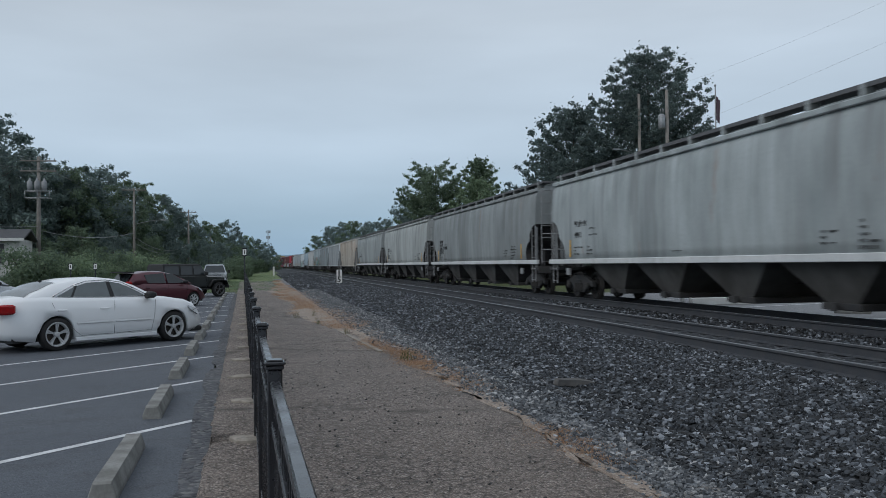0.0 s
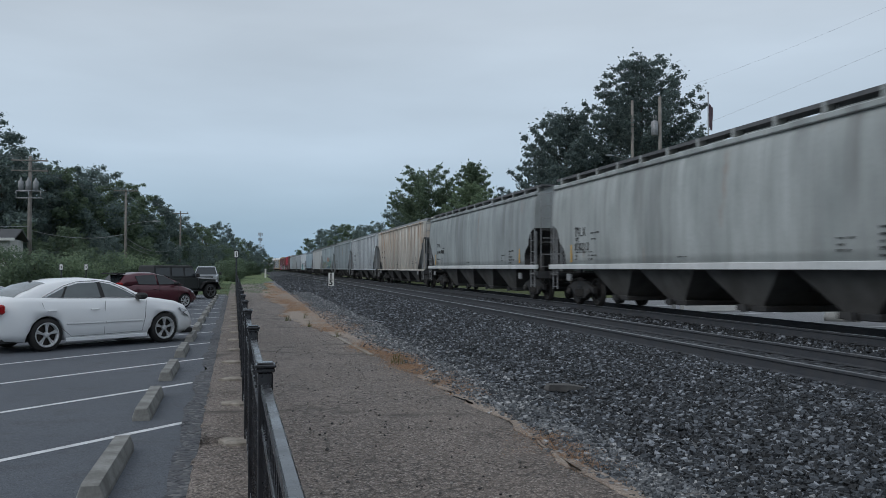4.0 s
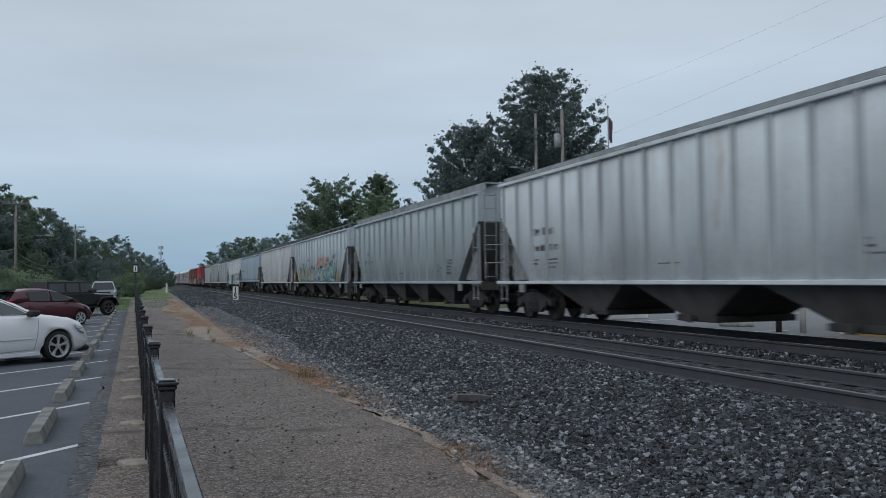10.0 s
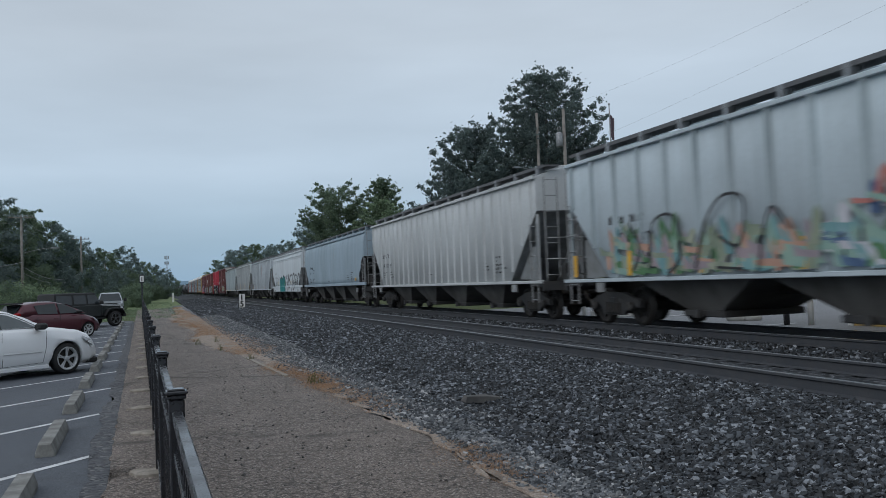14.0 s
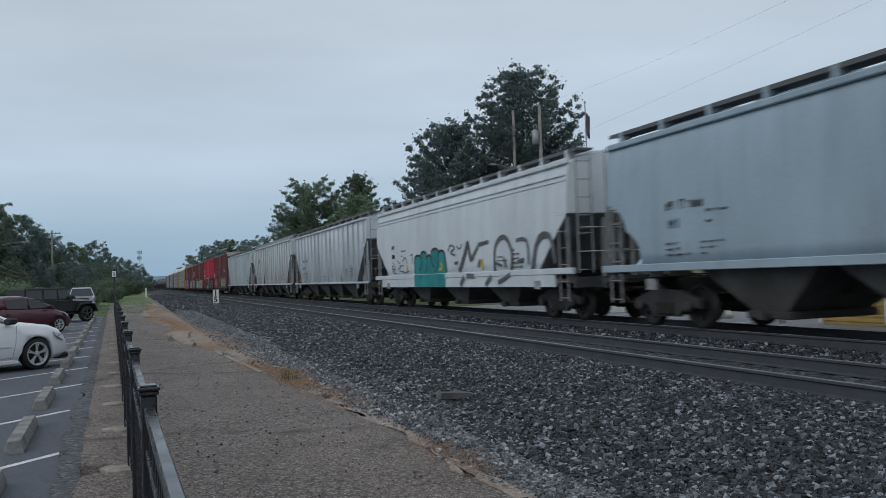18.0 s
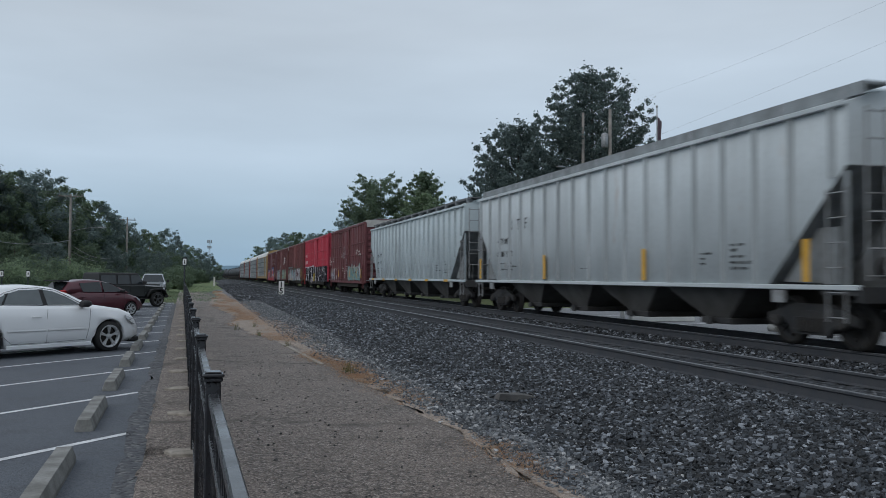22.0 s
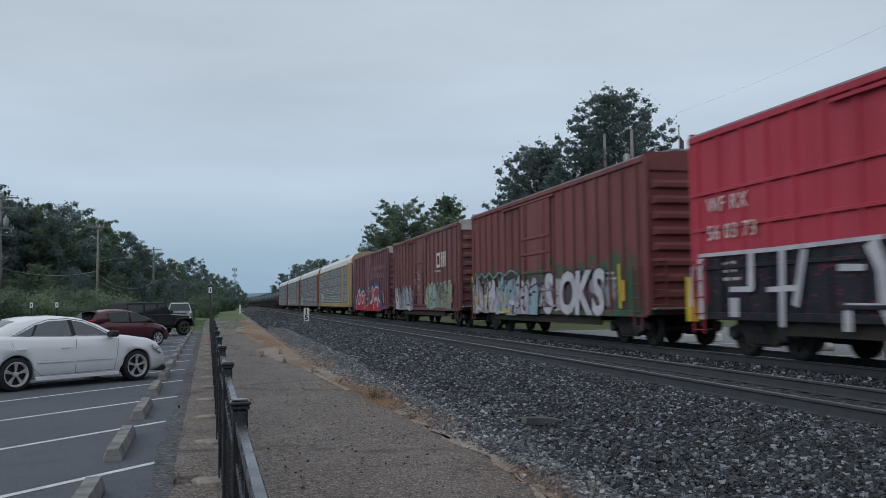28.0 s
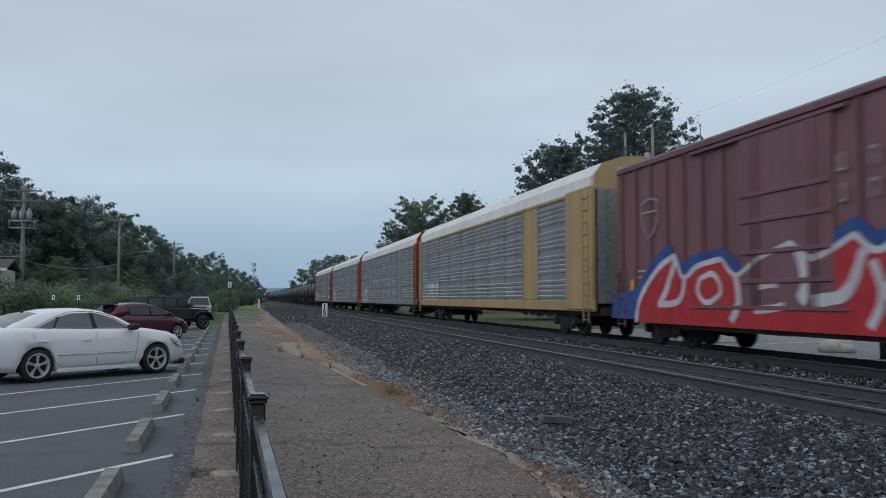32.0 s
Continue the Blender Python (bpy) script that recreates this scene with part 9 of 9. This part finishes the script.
# poles behind the railway
p5 = wood_pole(28.7, 58.0, 14.2, 0.17, "wooden pole with a pale transformer can")
part("transformer", Shape().lathe([(11.35, 0.22), (11.4, 0.26), (12.3, 0.26), (12.36, 0.23), (12.45, 0.1)], "z", 16, (-0.42, 0, 0)), M_GALV, p5, "pale cylindrical transformer")
part("transformer_bushing", Shape().tube((-0.5, 0, 12.5), (-0.5, 0, 12.8), 0.04).tube((-0.3, 0, 12.5), (-0.3, 0, 12.8), 0.04), M_GALV, p5)
p6 = wood_pole(30.2, 66.0, 15.5, 0.17)
street_arm(p6, 10.4, 2.2, 200, 0.4)
fp = thing("flagpole", "slim pale flagpole with a limp flag behind the train", "flagpole", pose(34.8, 62, -0.05))
part("shaft", Shape().tube((0, 0, 0), (0, 0, 15.4), 0.11, 0.04, 10), M_GALV, fp)
part("finial", Shape().lathe([(15.36, 0.02), (15.44, 0.09), (15.52, 0.09), (15.6, 0.02)], "z", 10), M_GALV, fp)
fl = Shape()
frow = []
for k in range(9):
    z = 14.7 - 0.24 * k
    frow.append([(0.05 + 0.05 * j + 0.035 * math.sin(j * 2.3 + k * 0.5), 0.06 * math.sin(j * 1.7 + k * 0.3), z - 0.06 * j) for j in range(7)])
fl.add([p for r in frow for p in r], [(k * 7 + j, k * 7 + j + 1, (k + 1) * 7 + j + 1, (k + 1) * 7 + j) for k in range(8) for j in range(6)], True)
part("flag", fl, mat_plain("faded_flag_cloth", (0.09, 0.05, 0.065), (0.16, 0.13, 0.15), 9.0, 0.9), fp, "limp dark flag")
wire("overhead_cable", (30.2, 66, 15.2), (26.0, 10.0, 13.8), 1.0, 0.0035)
wire("overhead_cable", (28.7, 58, 10.8), (31.5, 8.0, 15.0), 0.3, 0.004)

# a lattice tower far down the line
tw = thing("radio_tower", "slim grey radio tower far down the line", "tower", pose(3.4, 650, 0))
ts = Shape()
for a in (0, 2.094, 4.189):
    ts.tube((0.7 * math.cos(a), 0.7 * math.sin(a), 0), (0.5 * math.cos(a), 0.5 * math.sin(a), 28), 0.12, 0.1, 6)
for k in range(14):
    for a in (0, 2.094, 4.189):
        ts.tube((0.65 * math.cos(a), 0.65 * math.sin(a), 2 * k), (0.62 * math.cos(a + 2.094), 0.62 * math.sin(a + 2.094), 2 * k + 2), 0.06, seg=5)
part("mast", ts, M_GALV, tw)
for z, r in ((26.5, 1.5), (22.5, 1.3)):
    an = Shape()
    for k in range(9):
        a = k * 0.698
        an.box(r * math.cos(a) - 0.2, r * math.cos(a) + 0.2, r * math.sin(a) - 0.2, r * math.sin(a) + 0.2, z - 1.0, z + 1.0)
    part("antenna_ring", an, M_GALV, tw)

# milepost by the track
mp = thing("milepost", "white milepost board with black digits beside the track", "milepost", pose(5.45, 64.0, 0.1))
part("post", Shape().box(-0.04, 0.04, -0.02, 0.04, 0, 1.1), M_GALV, mp)
part("board", Shape().box(-0.2, 0.2, -0.045, -0.022, 0.24, 1.2, 0.008), M_SIGN, mp)
for ch, z in (("1", 0.76), ("5", 0.31)):
    lettering("digit", ch, 0.56, M_INK, mp, Matrix(((1, 0, 0, -0.16), (0, 0, -1, -0.047), (0, 1, 0, z), (0, 0, 0, 1))), extrude=0.002, offset=0.018)

# marker post and signs
wp = thing("marker_post", "short white marker post in the grass", "post", pose(1.62, 145.0, 0.0))
part("shaft", Shape().box(-0.14, 0.14, -0.1, 0.1, 0, 1.5, 0.02), M_SIGN, wp)
fs = thing("sign", "small white notice on a black post at the fence's end", "sign", pose(-1.08, 51.6, 0), "notices on posts")
part("post", Shape().box(-0.04, 0.04, -0.04, 0.04, -0.05, 2.7, 0.005), M_FENCE, fs)
part("backing", Shape().box(-0.13, 0.13, -0.06, -0.042, 2.22, 2.7, 0.005), M_FENCE, fs)
pl_ = part("plate", Shape().box(-0.1, 0.1, -0.068, -0.062, 2.28, 2.62), M_SIGN, fs)
part("lines", Shape().box(-0.02, 0.03, -0.072, -0.069, 2.32, 2.56), M_INK, pl_)
for x, y in ((-11.35, 55.5), (-9.95, 55.5)):
    sg_ = thing("sign", "small white notice on a dark post beyond the lot", "sign", pose(x, y, -0.05), "notices on posts")
    part("post", Shape().box(-0.03, 0.03, -0.03, 0.03, 0, 1.95), M_FENCE, sg_)
    part("backing", Shape().box(-0.11, 0.11, -0.05, -0.032, 1.56, 1.96), M_FENCE, sg_)
    q = part("plate", Shape().box(-0.085, 0.085, -0.058, -0.052, 1.6, 1.92), M_SIGN, sg_)
    part("lines", Shape().box(-0.02, 0.03, -0.062, -0.059, 1.68, 1.84), M_INK, q)

# a piece of old timber on the stones
solid("timber", Shape().rings([[(-0.36, -0.09, 0), (-0.36, 0.07, 0), (-0.33, 0.06, 0.09), (-0.34, -0.08, 0.1)], [(0.1, -0.1, 0), (0.1, 0.08, 0), (0.1, 0.07, 0.11), (0.1, -0.08, 0.1)], [(0.4, -0.07, 0), (0.38, 0.06, 0), (0.36, 0.04, 0.08), (0.41, -0.05, 0.07)]]),
      M_TIMBER, "weathered piece of old timber on the stones", "timber", m=pose(3.92, 10.7, 0.06, 6, 5, 12) @ Matrix.Diagonal((0.75, 0.75, 0.8, 1)))

M_BOULDER = mat_plain("pale_boulder_stone", (0.5, 0.5, 0.48), (0.38, 0.38, 0.37), 3.0, 0.9, 0, 0.5)
# house beyond the lot
M_SIDING = mat_plain("white_siding", (0.5, 0.5, 0.48), (0.42, 0.42, 0.4), 1.0, 0.8)
M_SHINGLE = mat_plain("dark_shingles", (0.06, 0.062, 0.068), (0.085, 0.086, 0.09), 2.0, 0.95, 0, 0.4)
M_YELLOW_WALL = mat_plain("yellow_siding", (0.52, 0.36, 0.12), (0.46, 0.31, 0.1), 1.5, 0.8)
M_WHITE_TRIM = mat_plain("white_trim_paint", (0.7, 0.7, 0.68), (0.6, 0.6, 0.58), 3.0, 0.7)
M_DARK_GLASS = mat_glass("dark_window_glass", (0.03, 0.035, 0.04))


def window_unit(parent, x, z, w, h, y, label="white-framed sash window"):
    wn_ = part("window", Shape().box(x - w / 2 - 0.1, x + w / 2 + 0.1, y - 0.06, y, z - 0.1, z + h + 0.1, 0.01), M_WHITE_TRIM, parent, label)
    for i in range(2):
        for j in range(2):
            part("pane", Shape().box(x - w / 2 + i * w / 2 + 0.03, x - w / 2 + (i + 1) * w / 2 - 0.03, y - 0.075, y - 0.062, z + j * h / 2 + 0.03, z + (j + 1) * h / 2 - 0.03), M_DARK_GLASS, wn_)
    part("sill", Shape().box(x - w / 2 - 0.16, x + w / 2 + 0.16, y - 0.13, y - 0.06, z - 0.16, z - 0.1), M_WHITE_TRIM, wn_)


def house():
    h = thing("house", "white-sided single-storey house with a dark roof", "house", pose(-22.0, 74.0, 1.4, 0, 0, 6))
    part("wall", Shape().box(-9, 3.0, 0, 7, -1.6, 2.6), M_SIDING, h)
    for k in range(22):
        part("siding_board", Shape().prism([(-0.02, 0), (0.0, 0.14), (0.01, 0.14), (0.01, 0)], "x", -9, 3.0, pose(0, 0, -0.6 + 0.145 * k)), M_SIDING, h)
    part("roof", Shape().prism([(-0.5, 2.5), (3.5, 3.35), (7.5, 2.5), (7.5, 2.62), (3.5, 3.5), (-0.5, 2.62)], "x", -9.4, 3.4), M_SHINGLE, h)
    part("fascia", Shape().box(-9.4, 3.4, -0.53, -0.5, 2.42, 2.64), M_WHITE_TRIM, h)
    for x in (-6.5, -3.2, 0.9):
        window_unit(h, x, 0.75, 0.95, 1.35, 0)
        for sx in (-1, 1):
            part("shutter", Shape().box(x + sx * 0.82 - 0.17, x + sx * 0.82 + 0.17, -0.07, -0.02, 0.65, 2.2), M_SHINGLE, h)
    part("chimney", Shape().box(-4, -3.4, 3.2, 3.8, 4, 5.6), M_CONCRETE, h)


house()


def depot():
    d = thing("depot_building", "yellow-sided building with white trim behind the railway", "building", pose(18.4, 19.75, -0.05))
    part("wall", Shape().box(0.0, 9.0, -16.0, 0.0, 0.0, 3.6), M_YELLOW_WALL, d)
    for k in range(24):
        part("siding_board", Shape().prism([(-0.02, 0), (0.0, 0.15), (0.012, 0.15), (0.012, 0)], "y", -16.0, 0.0, pose(0, 0, 0.1 + 0.146 * k)), M_YELLOW_WALL, d)
    for y in (0.0, -5.5, -11):
        part("corner_trim", Shape().box(-0.05, 0.08, y - 0.13, y + 0.04, 0.0, 3.6), M_WHITE_TRIM, d)
    part("roof", Shape().prism([(-0.7, 3.55), (4.5, 5.4), (9.7, 3.55), (9.7, 3.68), (4.5, 5.55), (-0.7, 3.68)], "y", -16.6, 0.6), M_SHINGLE, d)
    part("door", Shape().box(-0.06, -0.02, -3.3, -2.3, 0.05, 2.15, 0.01), M_WHITE_TRIM, d)
    win = part("window", Shape().box(-0.07, -0.02, -1.5, -0.6, 1.0, 2.2, 0.01), M_WHITE_TRIM, d, "white-framed window")
    for y in (-1.44, -1.03):
        for z in (1.06, 1.62):
            part("pane", Shape().box(-0.08, -0.066, y, y + 0.37, z, z + 0.52), M_DARK_GLASS, win)
    lm = part("wall_lamp", Shape().box(-0.24, -0.02, -0.35, -0.25, 2.6, 2.68).box(-0.26, -0.1, -0.38, -0.22, 2.2, 2.24), M_FENCE, d, "lit yellow lantern on the wall")
    m, nt, b = node_mat("lit_lantern_glass", 0.4)
    b.inputs["Base Color"].default_value = (1.0, 0.75, 0.3, 1)
    b.inputs["Emission Color"].default_value = (1.0, 0.72, 0.28, 1)
    b.inputs["Emission Strength"].default_value = 5.0
    part("lantern_glass", Shape().box(-0.25, -0.11, -0.37, -0.23, 2.24, 2.58, 0.02), m, lm)


depot()


# small things of the yard behind the railway
for x, y, mat, h, lb in ((18.05, 20.9, M_WHITE_TRIM, 1.0, "white steel bollard in the yard"), (17.6, 21.4, M_FENCE, 1.15, "dark steel bollard in the yard"), (16.9, 33.0, M_WHITE_TRIM, 0.9, "white steel bollard in the yard")):
    solid("bollard", Shape().lathe([(0, 0.09), (h - 0.06, 0.09), (h - 0.02, 0.07), (h, 0.02)], "z", 14), mat, lb, "bollard", m=pose(x, y, -0.06), group="bollards of the yard")
solid("kerb", Shape().box(-1.2, 1.6, -0.15, 0.15, 0, 0.3, 0.03), M_WHITE_TRIM, "low white concrete kerb in the yard", "kerb", m=pose(17.4, 31.0, -0.06))
bush("small pale flowering shrub on the kerb", 0.55, 0.7, 77, 0.05, 1600, M_LEAF_BRIGHT, pose(18.9, 32.6, -0.03))
for k, (x, y, r) in enumerate(((18.3, 24.6, 0.42), (18.8, 24.9, 0.5), (18.55, 24.2, 0.3))):
    s = Shape()
    s.rings([[(r * f * math.cos(i * 0.698) * (1 + 0.2 * rough(k * 3 + i, z)), r * f * math.sin(i * 0.698) * (1 + 0.2 * rough(i, k + z)), r * z) for i in range(9)] for z, f in ((-0.1, 0.9), (0.25, 1.0), (0.6, 0.85), (0.9, 0.45))], True, True)
    solid("boulder", s, M_BOULDER, "pale rounded boulder in the yard", "boulder", m=pose(x, y, -0.04, 0, 0, 50 * k), group="boulders of the yard")


# ---- movement ----
def motions():
    for car, centre in CARS:
        rows = []
        for k in range(9):
            t = 4.0 * k
            x, y, turn = along(centre - rolled(t), TRACK_FAR)
            rows.append((t, pose(x, y, RAIL_Z, 0, 0, turn)))
        walk(car, rows)
    for ws, dy, idx in TRUCK_SPINS:
        centre = CARS[idx][1] + dy
        rows = []
        inside = [f for f in range(0, 961) if -8 < centre - rolled(f / 30) < 75]
        if len(inside) < 3:
            continue
        a0 = math.degrees(rolled(inside[0] / 30) / WHEEL_R)
        for f in sorted({0, 960, *inside}):
            g = min(max(f, inside[0]), inside[-1])
            a = math.degrees(rolled(g / 30) / WHEEL_R) - a0
            rows.append((f / 30, pose(0, dy, WHEEL_R, a, 0, 0)))
        walk(ws, rows)


motions()
